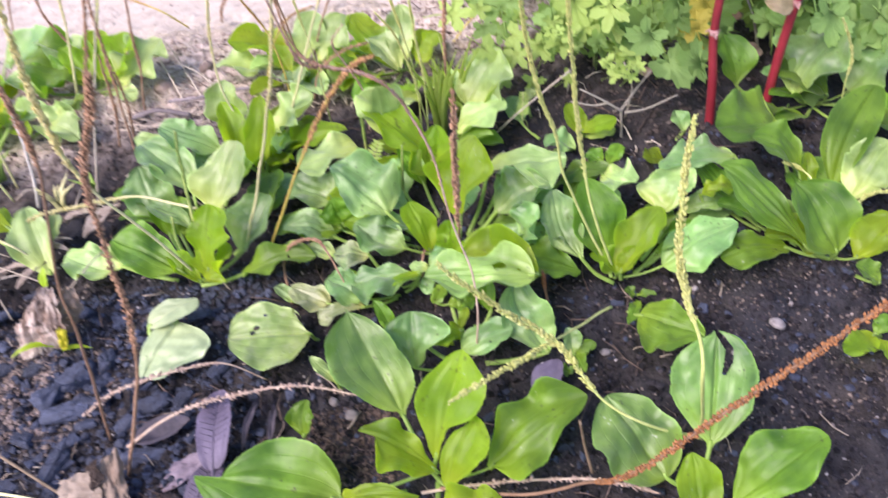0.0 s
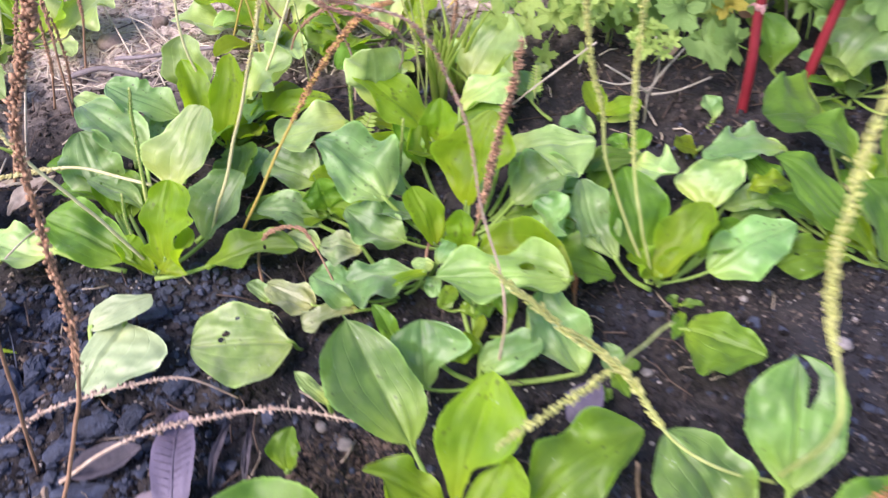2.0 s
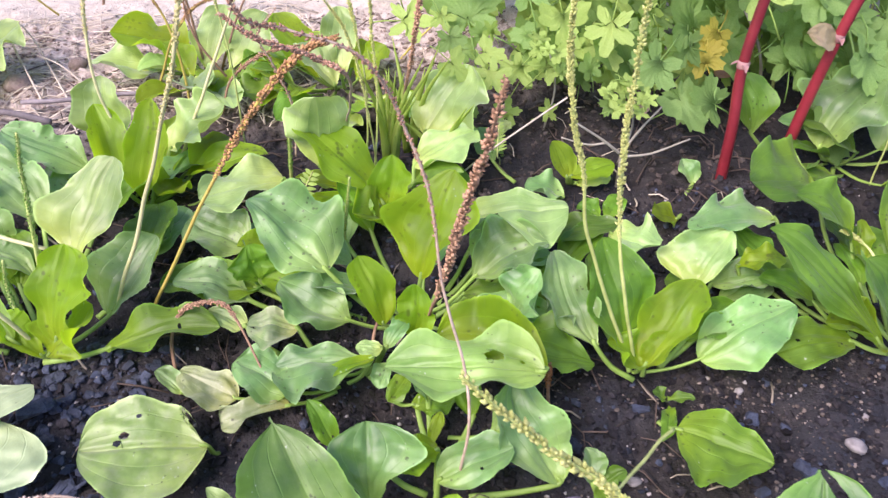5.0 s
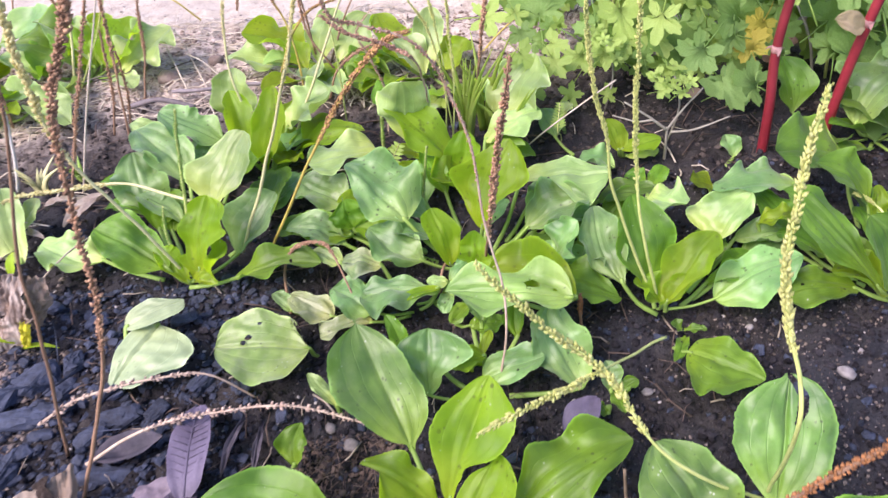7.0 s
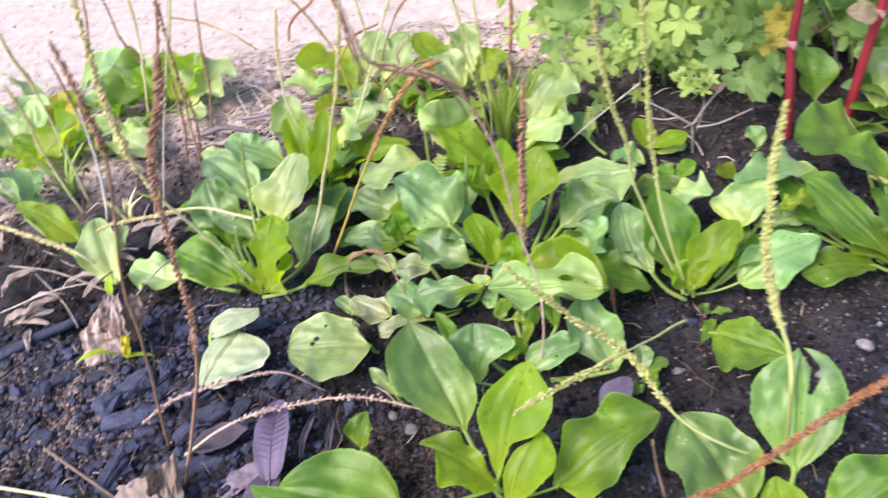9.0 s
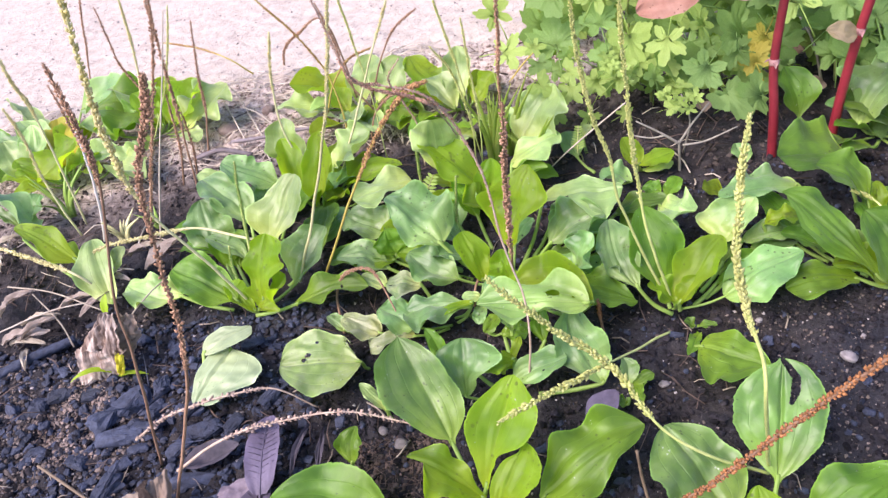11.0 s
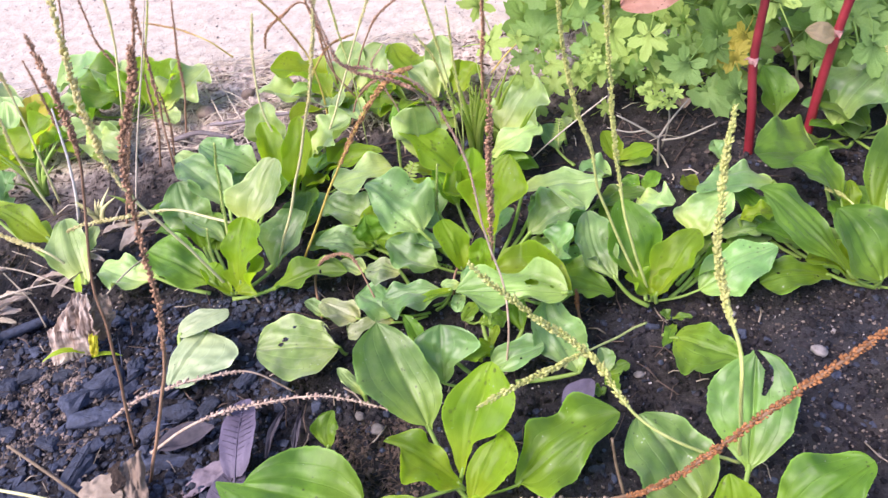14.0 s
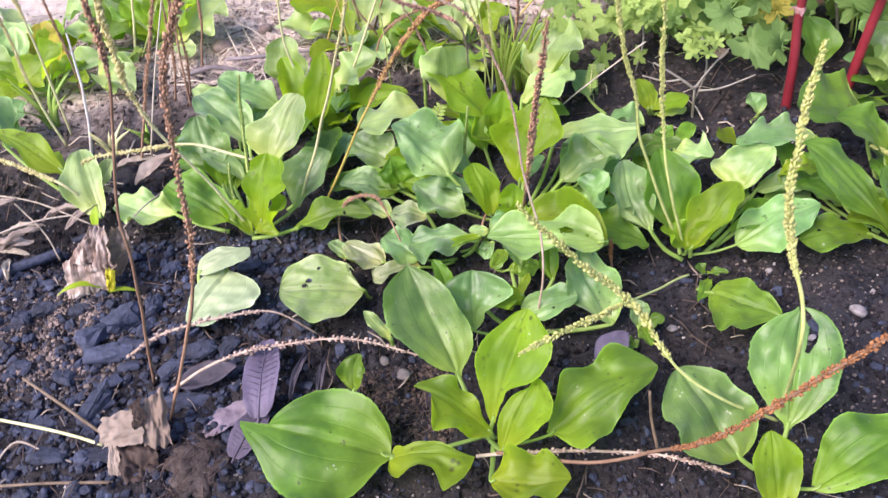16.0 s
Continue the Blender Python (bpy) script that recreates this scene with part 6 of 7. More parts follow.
for n, (x, y, long, wide, turn) in enumerate((
    (-0.378, 0.008, 0.025, 0.022, 80), (-0.356, 0.024, 0.029, 0.019, 20), (-0.295, -0.023, 0.034, 0.028, 10), (-0.272, -0.004, 0.040, 0.030, 30), (-0.246, 0.011, 0.031, 0.024, 60),
    (-0.275, -0.043, 0.052, 0.022, 5), (-0.249, -0.036, 0.034, 0.020, -10), (-0.193, -0.050, 0.040, 0.020, 20), (-0.274, -0.099, 0.052, 0.024, 75), (-0.269, -0.079, 0.028, 0.018, 40),
    (-0.250, -0.154, 0.058, 0.020, 5), (-0.300, -0.151, 0.037, 0.018, -10), (-0.193, -0.107, 0.047, 0.017, -5), (-0.213, -0.066, 0.028, 0.018, 30), (-0.319, 0.015, 0.022, 0.017, 0),
    (-0.247, -0.017, 0.022, 0.018, 80), (-0.253, -0.061, 0.022, 0.014, 15), (-0.312, -0.066, 0.025, 0.017, -20), (-0.360, -0.047, 0.025, 0.016, 10), (-0.205, -0.023, 0.028, 0.018, 25),
    (-0.164, -0.046, 0.028, 0.017, 60), (-0.322, -0.117, 0.034, 0.018, 20), (-0.216, -0.160, 0.028, 0.017, 60), (-0.154, 0.050, 0.025, 0.018, 10), (-0.130, -0.023, 0.028, 0.018, 40),
    (-0.344, 0.129, 0.039, 0.013, 5), (-0.283, 0.082, 0.028, 0.016, -15), (-0.238, 0.062, 0.025, 0.016, 30),
)):
    charcoal(x, y, long, wide, turn, 0, n)
rng = random.Random(5)
for n in range(90):
    charcoal(rng.uniform(-0.42, -0.05), rng.uniform(-0.20, 0.10), rng.uniform(0.008, 0.022), rng.uniform(0.006, 0.014), rng.uniform(0, 180), rng.uniform(-15, 15), n + 20)
for n in range(26):
    charcoal(rng.uniform(-0.05, 0.50), rng.uniform(-0.28, 0.06), rng.uniform(0.010, 0.020), rng.uniform(0.007, 0.013), rng.uniform(0, 180), rng.uniform(-15, 15), n + 80)
for n in range(14):
    charcoal(rng.uniform(-0.15, 0.25), rng.uniform(0.02, 0.40), rng.uniform(0.010, 0.022), rng.uniform(0.007, 0.014), rng.uniform(0, 180), rng.uniform(-15, 15), n + 120)


def stick(points, radius, material, name, label, category, group=""):
    x, y, z = points[0]
    line = glide([Vector(p) - Vector(points[0]) for p in points], 14)
    bm = bmesh.new()
    tube(bm, [p + Vector((0, 0, 0.15 * radius * noise.noise(p * 60))) for p in line], [radius * (1 + 0.18 * noise.noise(p * 40 + Vector(points[0]))) for p in line], 8)
    ob = part(name, bm, material)
    ob.location = (x, y, z)
    return tagged(ob, label, category, group)


stick([(-0.44, 0.062, 0.006), (-0.40, 0.083, 0.008), (-0.362, 0.102, 0.006)], 0.0055, CHAR, "charred_stick", "straight black charred stick on the soil", "stick")
stick([(-0.385, -0.103, 0.010), (-0.322, -0.124, 0.012), (-0.285, -0.136, 0.010), (-0.255, -0.146, 0.004)], 0.0014, STEM_PALE, "dry_stem", "pale green-white grass stem on the soil", "dry stem", "dry stems")
stick([(-0.345, -0.070, 0.010), (-0.300, -0.105, 0.014), (-0.255, -0.138, 0.006)], 0.0014, DULL_STEM, "dry_stem", "yellow-brown dry stem on the soil", "dry stem", "dry stems")
stick([(-0.350, -0.176, 0.006), (-0.290, -0.180, 0.008), (-0.238, -0.182, 0.003)], 0.0012, DULL_STEM, "dry_stem", "yellow-brown dry stem on the soil", "dry stem", "dry stems")
stick([(-0.345, -0.160, 0.004), (-0.327, -0.140, 0.012), (-0.300, -0.150, 0.006), (-0.278, -0.159, 0.003)], 0.0009, DULL_STRAW, "dry_stem", "thin bent bleached dry stem on the soil", "dry stem", "dry stems")
stick([(-0.235, 0.472, 0.010), (-0.19, 0.462, 0.014), (-0.13, 0.47, 0.012), (-0.07, 0.466, 0.008)], 0.0026, BARK, "weathered_stick", "weathered brown stick lying at the bed's edge", "stick")
stick([(-0.285, 0.45, 0.006), (-0.245, 0.443, 0.016), (-0.20, 0.430, 0.008)], 0.0036, BARK, "weathered_stick", "short grey-brown piece of bark at the bed's edge", "stick")
stick([(0.196, -0.200, 0.0), (0.193, -0.185, 0.02), (0.190, -0.180, 0.05)], 0.0013, DULL_STEM, "dry_stem", "thin upright brown dry stem", "dry stem", "dry stems")
stick([(0.105, 0.105, 0.012), (0.088, 0.07, 0.02), (0.082, 0.045, 0.012)], 0.0012, STEM_BROWN, "dry_stem", "thin brown dry stem between the leaves", "dry stem", "dry stems")


# thin dry stem that leans across the gap behind the centre plant
stick([(0.186, 0.258, 0.006), (0.220, 0.254, 0.040), (0.258, 0.246, 0.076), (0.288, 0.241, 0.102)], 0.0009, STRAW, "dry_stem", "long thin pale dry stem leaning over the soil", "dry stem", "dry stems")


def fallen_leaf(b, t, width, material, label, arch=0.1, fold=0.15, crumple=0.05, seed=1.0, ribs=True, up=(0, 0, 1), point=0.75):
    home = Vector(b)
    owner = thing("dead_leaf", *b, label, "dead leaf", "fallen leaves")
    bm = bmesh.new()
    blade_mesh(bm, (0, 0, 0), Vector(t) - home, width, up, arch, fold, 14, 22, seed, point, crumple)
    part("blade", bm, material, owner)
    if ribs:
        a = Vector(t) - home
        c = a.normalized().cross(Vector(up)).normalized()
        m = c.cross(a.normalized())
        bm = bmesh.new()
        tube(bm, [a * v + m * (arch * a.length * 4 * v * (1 - v) + 0.0006) for v in (i / 14 for i in range(-1, 15))], [0.0011 - 0.00005 * i for i in range(16)], 6)
        for k in range(2, 13):
            v = k / 14
            half = width / 2 * math.sin(math.pi * v**0.9) ** point
            for d in (-1, 1):
                foot = a * v + m * (arch * a.length * 4 * v * (1 - v))
                tip = foot + c * d * half * 0.85 + a * 0.06 + m * (fold * half * 0.85 + 0.0005)
                tube(bm, [foot + m * 0.0004, foot.lerp(tip, 0.5) + m * 0.0006, tip], [0.0004, 0.0003, 0.0002], 4)
        part("rib", bm, STEM_BROWN if material is DRY_LEAF else PURPLE_RIB, owner, "raised leaf ribs")
    return owner


DARK_LEAF = simple("dead_leaf_dark", (0.030, 0.028, 0.036), (0.10, 0.085, 0.10), 70, rough=0.7, bump=0.7)
PURPLE_RIB = simple("dead_leaf_rib", (0.060, 0.049, 0.072), (0.125, 0.103, 0.144), 80, rough=0.7)
MAUVE_LEAF = simple("dead_leaf_mauve", (0.12, 0.095, 0.115), (0.24, 0.195, 0.225), 70, rough=0.7, bump=0.6)
fallen_leaf((-0.122, -0.142, 0.014), (-0.120, -0.064, 0.020), 0.031, PURPLE_LEAF, "purple-grey ribbed dead leaf lying on charcoal", 0.08, 0.16, 0.020, 2.0, point=0.42)
fallen_leaf((-0.140, -0.174, 0.007), (-0.119, -0.128, 0.009), 0.027, PURPLE_LEAF, "torn lower piece of a purple-grey ribbed dead leaf", 0.06, 0.12, 0.025, 2.6, point=0.45)
fallen_leaf((-0.130, -0.124, 0.006), (-0.172, -0.146, 0.003), 0.026, MAUVE_LEAF, "broken flat mauve dead leaf", 0.02, 0.10, 0.13, 3.4, False, point=0.36)
fallen_leaf((-0.201, -0.094, 0.006), (-0.148, -0.084, 0.012), 0.026, DARK_LEAF, "folded dark grey dead leaf", -0.12, 0.8, 0.04, 4.0, False)
fallen_leaf((0.165, -0.120, 0.010), (0.195, -0.095, 0.018), 0.026, PURPLE_LEAF, "small mauve dead leaf between plants", 0.05, 0.2, 0.03, 5.0, False)
fallen_leaf((-0.100, -0.120, 0.004), (-0.085, -0.07, 0.008), 0.007, DARK_LEAF, "narrow curled grey dead leaf", 0.1, 0.8, 0.06, 9.0, False)
fallen_leaf((-0.075, -0.125, 0.004), (-0.068, -0.075, 0.010), 0.006, DARK_LEAF, "narrow dark dead leaf", 0.1, 0.8, 0.06, 10.0, False)


HUSK = simple("dead_leaf_husk", (0.20, 0.155, 0.115), (0.41, 0.335, 0.26), 60, rough=0.85, bump=0.7)
DRY_PALE = simple("dead_leaf_pale", (0.19, 0.145, 0.115), (0.52, 0.44, 0.36), 60, rough=0.8, bump=0.7, through=(0.5, 0.4, 0.3), share=0.12)
# husk's inner panels: the shade of its hollow is put into this dark colour
HUSK_SHADE = simple("dead_leaf_husk_shade", (0.022, 0.015, 0.012), (0.075, 0.052, 0.040), 60, rough=0.9, bump=0.7)


def folded_sheet(bm, corners, crease, seed, pleats=0.0):
    """One panel of a crumpled dry leaf: a creased, ragged sheet stretched between four corners."""
    p = [Vector(q) for q in corners]
    face = (p[1] - p[0]).cross(p[3] - p[0]).normalized()
    face = face if face.z > 0 else -face
    size = (p[2] - p[0]).length
    n = 26
    rows = []
    for j in range(n + 1):
        v = j / n
        row = []
        for i in range(n + 1):
            u = i / n
            k = Vector((u * 2.1, v * 2.1, seed))
            ridge = abs(noise.noise(k * 1.2)) + 0.45 * abs(noise.noise(k * 2.7)) + 0.15 * noise.noise(k * 7)
            ridge += 0.55 * pleats * abs(noise.noise(Vector((u * 5.5 + seed, v * 0.9, seed)))) + 0.25 * pleats * abs(noise.noise(Vector((u * 13, v * 1.5, seed))))
            su = u + 0.10 * noise.noise(Vector((v * 5, seed, 1.0 if u > 0.5 else 4.0))) * abs(2 * u - 1)
            sv = v + 0.10 * noise.noise(Vector((u * 5, seed, 7.0 if v > 0.5 else 9.0))) * abs(2 * v - 1)
            at = p[0].lerp(p[1], su).lerp(p[3].lerp(p[2], su), sv)
            row.append(bm.verts.new(at + face * size * crease * (1.5 * ridge + 1.2 * (u - u * u) + 0.6 * (v - v * v) - 0.3)))
        rows.append(row)
    for a, c in zip(rows, rows[1:]):
        for i in range(n):
            bm.faces.new((a[i], a[i + 1], c[i + 1], c[i]))


husk = thing("dead_leaf", -0.228, -0.147, 0.0, "crumpled tan dry leaf resting on the soil", "dead leaf", "fallen leaves")
for k, (crease, sheet, corners) in enumerate((
    (0.1, HUSK, ((-0.252, -0.137, 0.026), (-0.214, -0.131, 0.036), (-0.212, -0.159, 0.02), (-0.251, -0.154, 0.01))),
    (0.14, DRY_LEAF, ((-0.216, -0.133, 0.036), (-0.198, -0.118, 0.04), (-0.193, -0.157, 0.01), (-0.214, -0.162, 0.008))),
    (0.1, HUSK, ((-0.244, -0.153, 0.013), (-0.233, -0.151, 0.016), (-0.232, -0.178, 0.004), (-0.244, -0.174, 0.003))),
    # these two dark sheets stand in for the shaded hollow
    (0.16, HUSK_SHADE, ((-0.236, -0.151, 0.014), (-0.2, -0.16, 0.01), (-0.204, -0.185, 0.002), (-0.23, -0.186, 0.002))),
    (0.2, HUSK_SHADE, ((-0.225, -0.131, 0.034), (-0.212, -0.131, 0.044), (-0.208, -0.145, 0.03), (-0.218, -0.151, 0.026))),
)):
    bm = bmesh.new()
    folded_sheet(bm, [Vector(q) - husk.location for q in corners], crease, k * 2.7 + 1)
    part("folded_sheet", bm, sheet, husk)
def streaked_material():
    """Withered leaf skin with dark lengthwise folds and paler ribs between them."""
    k = Mat("withered_leaf_skin", 0.8, 0.25)
    m = k.add("ShaderNodeMapping")
    m.inputs["Scale"].default_value = (260, 30, 30)
    k.link(k.co.outputs["Object"], m.inputs["Vector"])
    n = k.add("ShaderNodeTexNoise")
    n.inputs["Scale"].default_value, n.inputs["Detail"].default_value = 1.0, 4
    k.link(m.outputs[0], n.inputs["Vector"])
    col = k.ramp(n.outputs[0], (0.36, (0.060, 0.040, 0.030)), (0.47, (0.24, 0.185, 0.15)), (0.58, (0.42, 0.35, 0.29)), (0.70, (0.56, 0.48, 0.41)))
    k.colour(k.mix(k.ramp(k.noise(70, 4), (0.45, 0.0), (0.65, 0.6)), col, (0.20, 0.13, 0.09)))
    k.bump(n.outputs[0], 0.8, 0.002)
    return k.m


WITHERED = streaked_material()
wilted = thing("dead_leaf", -0.305, 0.06, 0.0, "wilted pleated brown and yellow leaf drooping on the soil", "dead leaf", "fallen leaves")
for crease, sheet, label, seed, corners in (
    (0.13, WITHERED, "", 4.0, ((-0.296, 0.071, 0.064), (-0.281, 0.066, 0.064), (-0.277, 0.039, 0.034), (-0.327, 0.052, 0.034))),
    (0.12, WITHERED, "", 6.5, ((-0.328, 0.055, 0.034), (-0.278, 0.041, 0.034), (-0.294, 0.037, 0.004), (-0.336, 0.033, 0.003))),
    (0.12, YELLOWED, "yellow-green edge that is still alive", 9.0, ((-0.284, 0.035, 0.040), (-0.275, 0.034, 0.036), (-0.285, 0.033, 0.008), (-0.294, 0.036, 0.010))),
):
    bm = bmesh.new()
    folded_sheet(bm, [Vector(q) - wilted.location for q in corners], crease, seed, 1.6)
    part("blade", bm, sheet, wilted, label)
shrivelled = thing("dead_leaf", -0.276, 0.080, 0.0, "shrivelled brown leaf hanging by a dry stem", "dead leaf", "fallen leaves")
for seed, corners in (
    (12.0, ((-0.281, 0.073, 0.060), (-0.269, 0.074, 0.052), (-0.265, 0.061, 0.034), (-0.297, 0.060, 0.030))),
    (15.0, ((-0.297, 0.063, 0.030), (-0.266, 0.063, 0.034), (-0.285, 0.055, 0.008), (-0.296, 0.061, 0.008))),
):
    bm = bmesh.new()
    folded_sheet(bm, [Vector(q) - shrivelled.location for q in corners], 0.18, seed)
    part("blade", bm, DRY_LEAF, shrivelled)
# pale strips among the stems at the bed's open end
for k, (b, t, w) in enumerate((
    ((-0.430, 0.105, 0.008), (-0.385, 0.125, 0.022), 0.012), ((-0.450, 0.112, 0.006), (-0.410, 0.112, 0.014), 0.014), ((-0.395, 0.150, 0.010), (-0.345, 0.160, 0.018), 0.010),
    ((-0.365, 0.135, 0.008), (-0.325, 0.165, 0.014), 0.008), ((-0.470, 0.160, 0.008), (-0.425, 0.175, 0.026), 0.012), ((-0.345, 0.190, 0.010), (-0.310, 0.172, 0.020), 0.010),
)):
    fallen_leaf(b, t, w, DRY_PALE, "bleached curled strip of dead leaf", 0.15, 0.6, 0.10, 30 + k * 1.7, False)
for k, pts in enumerate((
    ((-0.470, 0.200, 0.020), (-0.400, 0.165, 0.028), (-0.335, 0.132, 0.016)), ((-0.46, 0.13, 0.010), (-0.39, 0.14, 0.022), (-0.32, 0.155, 0.012)), ((-0.44, 0.19, 0.010), (-0.38, 0.12, 0.020), (-0.36, 0.09, 0.006)),
    ((-0.40, 0.24, 0.006), (-0.36, 0.20, 0.030), (-0.31, 0.19, 0.022)), ((-0.31, 0.10, 0.010), (-0.275, 0.13, 0.03), (-0.262, 0.17, 0.02)),
)):
    stick(pts, 0.0009, STRAW if k % 2 else DEAD_BROWN, "dry_stem", "thin pale bent stem over the soil", "dry stem", "dry stems")
fallen_leaf((-0.30, 0.035, 0.012), (-0.335, 0.020, 0.022), 0.008, YELLOW, "yellowing torn leaf strip", 0.2, 0.3, 0.03, 6.0, False)
fallen_leaf((-0.304, 0.086, 0.046), (-0.300, 0.098, 0.066), 0.010, YELLOW, "yellow-green torn leaf end", 0.1, 0.3, 0.02, 7.0, False)
fallen_leaf((-0.300, 0.030, 0.004), (-0.262, 0.030, 0.006), 0.006, YELLOW, "thin yellow-green leaf strip on the soil", 0.2, 0.2, 0.0, 8.0, False)
fallen_leaf((-0.304, 0.204, 0.008), (-0.261, 0.239, 0.022), 0.020, DRY_PALE, "pale pinkish dead leaf under a plantain", 0.08, 0.35, 0.08, 61.0, False)
fallen_leaf((-0.335, 0.240, 0.008), (-0.309, 0.241, 0.016), 0.014, DRY_PALE, "pale scrap of dead leaf on the soil", 0.10, 0.40, 0.08, 62.0, False)
fallen_leaf((-0.435, 0.112, 0.006), (-0.392, 0.114, 0.014), 0.018, DRY_PALE, "bleached flat dead leaf on the soil", 0.08, 0.40, 0.08, 63.0, False)
rng = random.Random(21)
for k in range(8):
    x, y = rng.uniform(-0.58, -0.30), rng.uniform(0.08, 0.34)
    a = rng.uniform(0, 6.28)
    fallen_leaf((x, y, 0.006), (x + 0.05 * math.cos(a), y + 0.04 * math.sin(a), 0.010), rng.uniform(0.006, 0.014), DEAD_BROWN, "thin curled grey-brown dead leaf", 0.10, 0.6, 0.10, k * 1.3, False)


def fibre_clod(x, y, size, label, flat=0.42):
    """A matted lump of rootlets and soil."""
    rng = random.Random(9)
    owner = thing("root_clod", x, y, 0.0, label, "soil clod")
    bm = bmesh.new()
    made = bmesh.ops.create_icosphere(bm, subdivisions=4, radius=size)["verts"]
    for v in made:
        k = v.co * 60
        v.co *= 1 + 0.65 * noise.noise(k * 0.5) + 0.35 * noise.noise(k * 1.6) + 0.15 * noise.noise(k * 5)
        v.co.z = v.co.z * flat + size * 0.1
    part("core", bm, BROWN_CLOD, owner)
    bm = bmesh.new()
    for k in range(70):
        d = Vector((rng.gauss(0, 1), rng.gauss(0, 1), abs(rng.gauss(0, 1)))).normalized()
        at = d * size * 0.98
        at.z = at.z * flat + size * 0.1
        e = d.orthogonal()
        e.rotate(Matrix.Rotation(rng.uniform(0, 6.28), 3, d))
        tube(bm, glide([at - e * size * 0.5, at + d * size * rng.uniform(0.05, 0.35), at + e * size * rng.uniform(0.3, 0.75) + d * size * 0.10], 6), 0.00024, 3)
    tagged(part("root_fibre", bm, ROOTLET, owner, "fine tangled brown root fibre"), kind="stuff")


fibre_clod(-0.174, -0.178, 0.024, "matted clod of brown rootlets and soil", 0.5)


def scatter():
    """Loose crumbs of soil, grit, bleached straw and rootlets over the bed."""
    def patch(name, label, count, box, low, high, mat, seed, flat=0.7):
        r = random.Random(seed)
        bm = bmesh.new()
        base = bmesh.new()
        bmesh.ops.create_icosphere(base, subdivisions=1, radius=1.0)
        shape = [v.co.copy() for v in base.verts]
        tris = [[v.index for v in f.verts] for f in base.faces]
        base.free()
        verts, faces = [], []
        for _ in range(count):
            x, y = r.uniform(box[0], box[1]), r.uniform(box[2], box[3])
            s = low + (high - low) * r.random() ** 2.2
            turn = Euler((r.uniform(0, 6), r.uniform(0, 6), r.uniform(0, 6))).to_matrix()
            z = ground_height(x, y) + s * 0.30
            n = len(verts)
            for c in shape:
                q = turn @ Vector((c.x * s, c.y * s * 0.8, c.z * s * 0.7))
                q *= r.uniform(0.55, 1.35)
                verts.append((x + q.x, y + q.y, z + q.z * flat))
            faces += [[i + n for i in f] for f in tris]
        bm.free()
        me = bpy.data.meshes.new(name)
        me.from_pydata(verts, [], faces)
        me.materials.append(mat)
        tagged(new(name, me), label, "soil", kind="stuff")

    near = (-0.45, 0.60, -0.32, 0.22)
    patch("soil_crumbs", "dark crumbs of loose garden soil", 11000, near, 0.0008, 0.0058, CLOD, 1)
    patch("soil_crumbs", "dark crumbs of loose garden soil behind the plants", 3600, (-0.60, 0.60, 0.2, 0.46), 0.0010, 0.0050, BROWN_CLOD, 2)
    patch("soil_crumbs", "fine dark crumbs of soil in the open ground", 12000, (-0.06, 0.62, -0.32, 0.12), 0.0006, 0.0034, CLOD, 31)
    patch("charcoal_crumbs", "small black crumbs of charcoal", 3000, near, 0.0010, 0.0050, CHAR, 3)
    patch("charcoal_crumbs", "blue-black splinters of charcoal between larger lumps", 3600, (-0.46, -0.08, -0.20, 0.11), 0.0012, 0.0070, CHAR, 46, 0.5)
    patch("ash_flakes", "pale grey flakes of ash on the charcoal", 700, (-0.46, -0.10, -0.19, 0.10), 0.0007, 0.0030, STONE, 47, 0.4)
    patch("sandy_crumbs", "sandy brown crumbs between the charcoal", 1100, (-0.45, -0.20, -0.12, 0.09), 0.0004, 0.0026, SANDY, 14)
    patch("sandy_crumbs", "heap of sandy brown crumbs beside the charcoal", 2600, (-0.375, -0.290, -0.065, 0.040), 0.0005, 0.0028, EARTH, 24)
    patch("sandy_crumbs", "tan crumbs of earth strewn over the charcoal", 1600, (-0.42, -0.25, -0.082, 0.03), 0.0007, 0.0038, SANDY, 41)
    patch("sandy_crumbs", "grey-brown crumbs over the open soil", 1500, (0.30, 0.56, -0.20, 0.00), 0.0005, 0.0026, SANDY, 42)
    patch("sandy_crumbs", "thin tan crumbs between the plants", 1100, (-0.05, 0.40, -0.28, 0.02), 0.0005, 0.0022, SANDY, 43)
    patch("sandy_crumbs", "tan crumbs of earth beside the charred stick", 1800, (-0.50, -0.28, -0.01, 0.13), 0.0006, 0.0034, SANDY, 45)
    patch("brown_crumbs", "brown fibrous crumbs beside the pebble", 900, (-0.050, 0.040, -0.170, -0.085), 0.0008, 0.0042, ROOTLET, 44)
    patch("litter_crumbs", "brown crumbs of earth at the bed's edge", 3800, (-0.75, 0.35, 0.44, 0.67), 0.0010, 0.0050, EARTH, 15)
    patch("grit", "pale grit and tiny stones on the soil", 3000, near, 0.0003, 0.0022, STONE, 4)
    patch("path_grit", "grit and small stones on the sandy path", 2600, (-1.1, 1.0, 0.42, 1.4), 0.0008, 0.0035, STONE, 6)

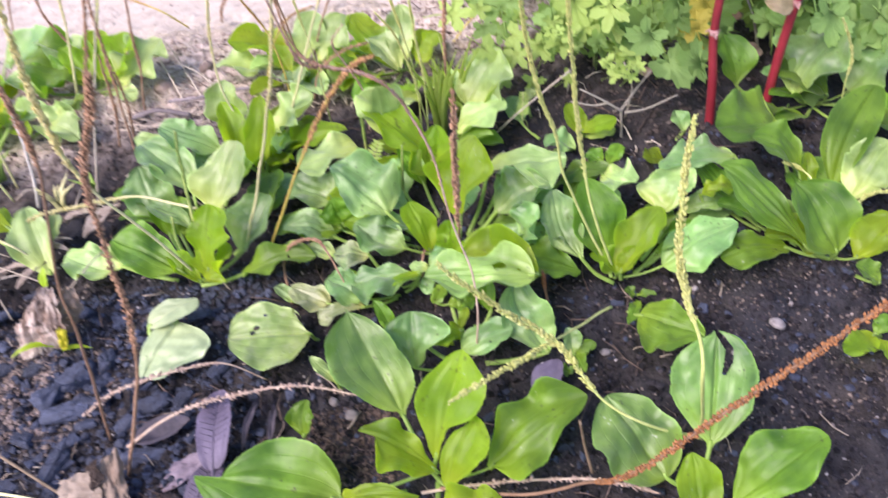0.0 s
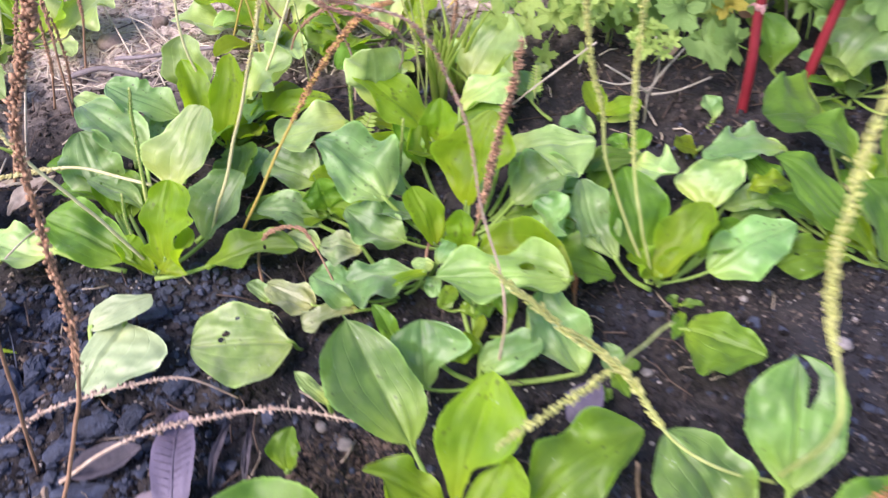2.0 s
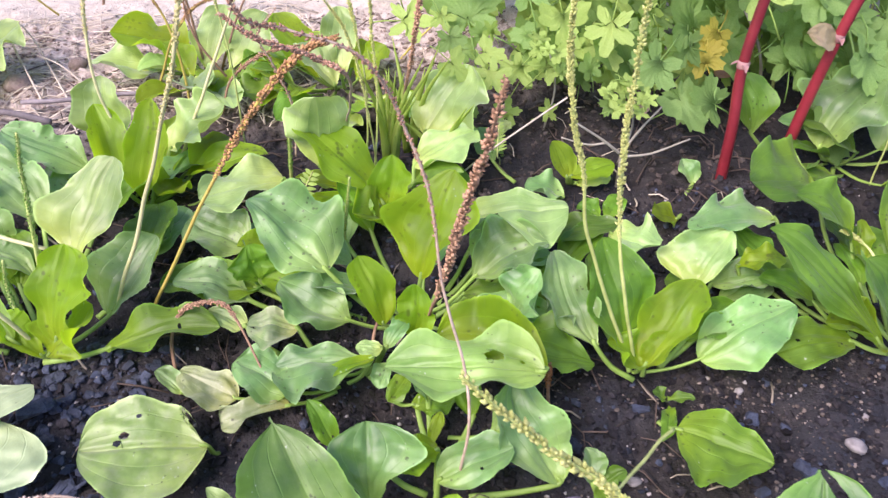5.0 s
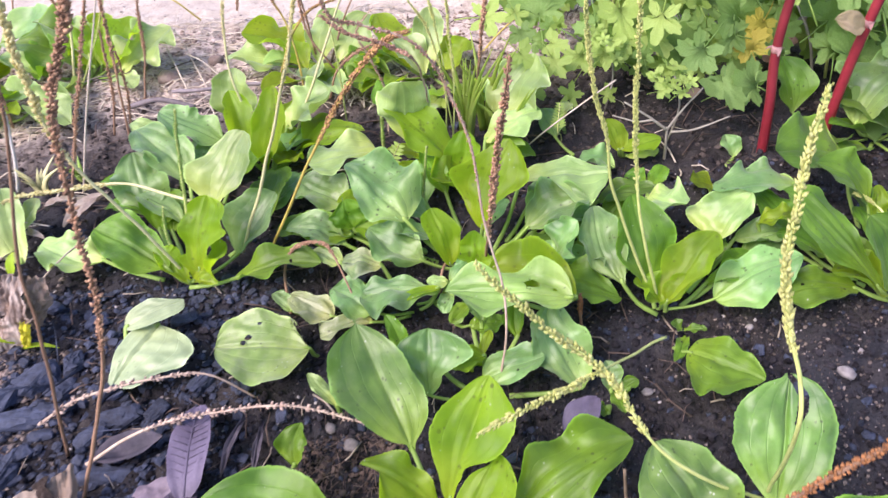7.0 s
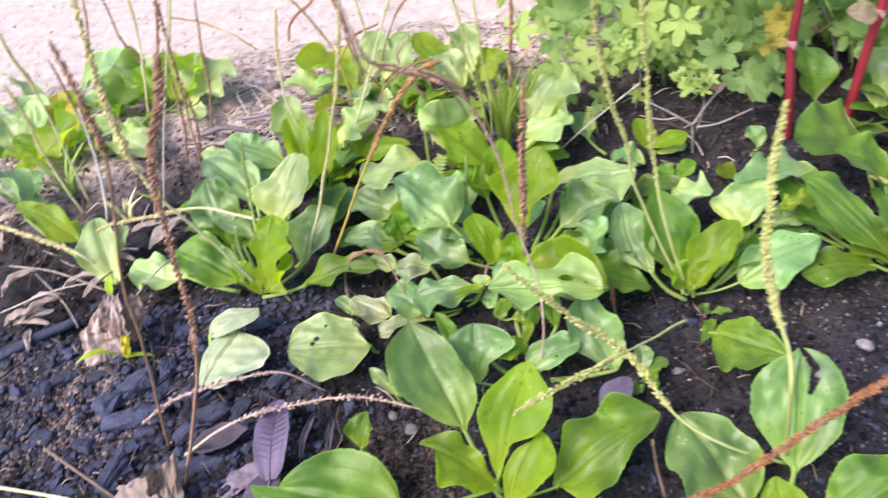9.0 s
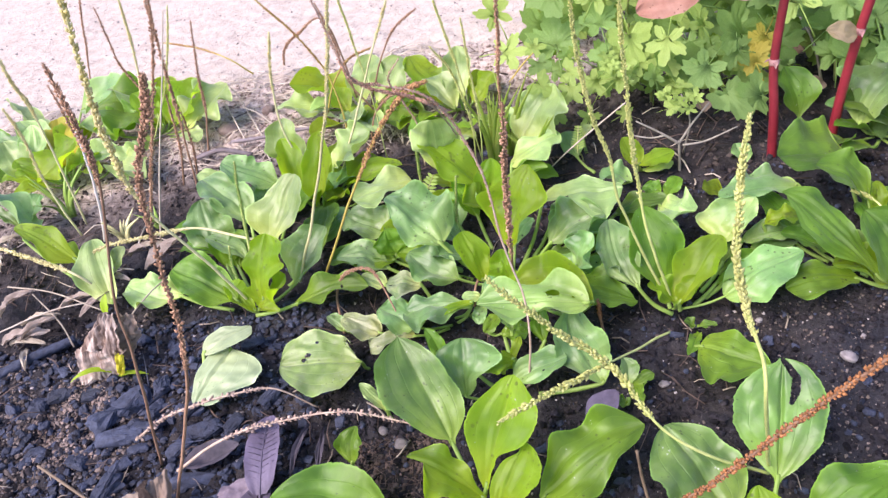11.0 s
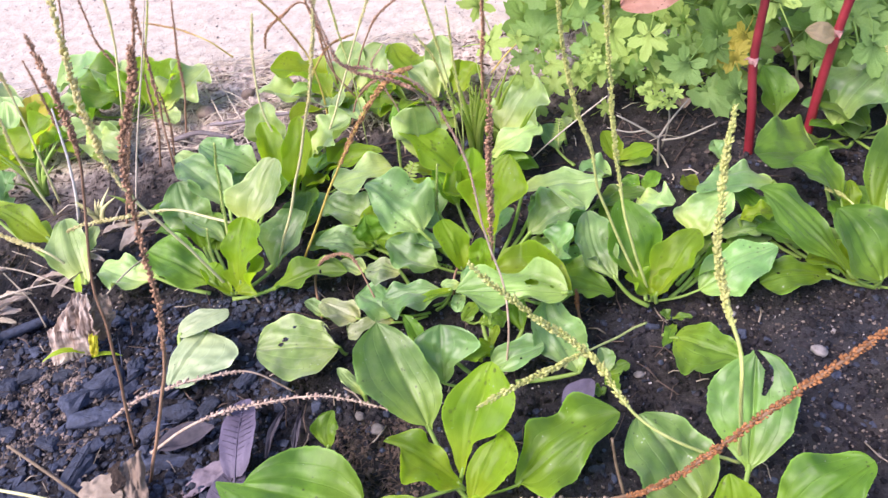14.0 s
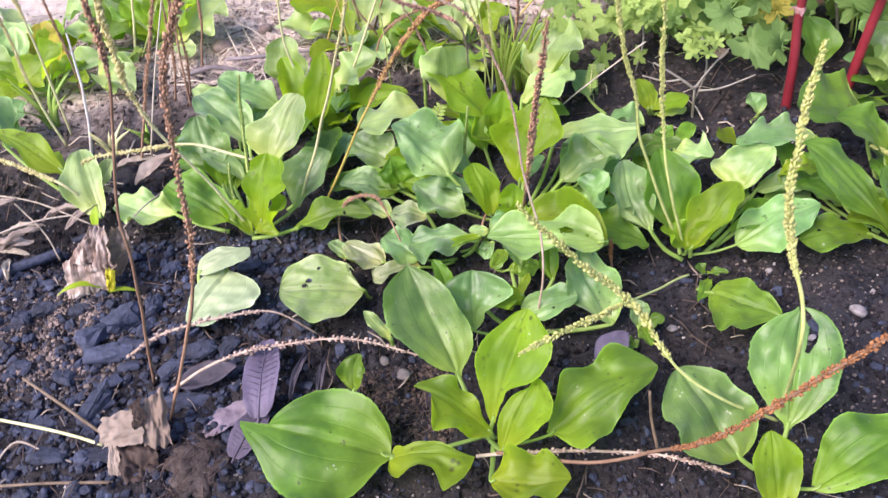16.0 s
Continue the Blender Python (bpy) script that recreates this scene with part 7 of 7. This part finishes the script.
    def shreds(name, label, count, box, long, mat, seed, thick=1.0):
        r = random.Random(seed)
        bm = bmesh.new()
        for _ in range(count):
            x, y, a = r.uniform(box[0], box[1]), r.uniform(box[2], box[3]), r.uniform(0, 3.14)
            l = long * r.uniform(0.3, 1.0)
            z = ground_height(x, y) + 0.003
            d = Vector((math.cos(a), math.sin(a), r.uniform(-0.1, 0.1))) * l / 2
            b = Vector((-d.y, d.x, 0)) * r.uniform(-0.3, 0.3) + Vector((0, 0, r.uniform(0.0, 0.006)))
            c = Vector((x, y, z))
            tube(bm, [c - d, c + b, c + d], thick * r.uniform(0.0004, 0.0011), 4, 0.6)
        tagged(part(name, bm, mat), label, "plant litter", kind="stuff")

    shreds("straw_litter", "bleached shreds of straw at the bed's edge", 1100, (-0.66, 0.10, 0.42, 0.70), 0.07, STRAW, 7)
    shreds("straw_litter", "few pale shreds of straw behind the plants", 60, (-0.55, 0.40, 0.20, 0.42), 0.05, STRAW, 17)
    shreds("root_mat", "matted dark brown rootlets in the soil", 130, (-0.040, 0.030, -0.160, -0.090), 0.022, ROOTLET, 18, 0.36)
    shreds("brown_litter", "brown shreds of stems and roots", 520, (-0.60, 0.50, 0.18, 0.66), 0.06, ROOTLET, 8)
    shreds("brown_litter", "brown shreds of stems and roots on the soil", 300, (-0.45, 0.30, -0.26, 0.15), 0.040, ROOTLET, 9, 0.7)
    shreds("straw_litter", "pale shreds of straw on the soil", 110, (-0.50, 0.45, -0.26, 0.2), 0.035, DULL_STRAW, 10, 0.8)


def pebble(x, y, size, seed, label="pale grey pebble lying on the soil", material=STONE):
    r = random.Random(seed)
    bm = bmesh.new()
    made = bmesh.ops.create_icosphere(bm, subdivisions=2, radius=1.0)["verts"]
    for v in made:
        q = v.co * (1 + 0.25 * noise.noise(v.co * 1.4 + Vector((seed, 0, 0))))
        v.co = (q.x * size, q.y * size * 0.8, q.z * size * 0.6)
    ob = part("pebble", bm, material)
    ob.matrix_basis = pose(x, y, ground_height(x, y) + size * 0.3, 0, r.uniform(-15, 15), r.uniform(0, 180))
    return tagged(ob, label, "stone", "pebbles")


for n, (x, y, size) in enumerate(((-0.002, -0.099, 0.0075), (0.406, -0.083, 0.008), (0.242, -0.078, 0.005), (0.430, -0.06, 0.004), (0.36, -0.10, 0.004), (-0.02, -0.075, 0.006), (0.46, -0.12, 0.005), (0.35, -0.02, 0.004))):
    pebble(x, y, size, n)
pebble(-0.25, 0.528, 0.018, 40, "large rounded brown clod at the bed's edge", EARTH)
pebble(-0.19, 0.560, 0.012, 41, "rounded brown clod at the bed's edge", EARTH)
scatter()
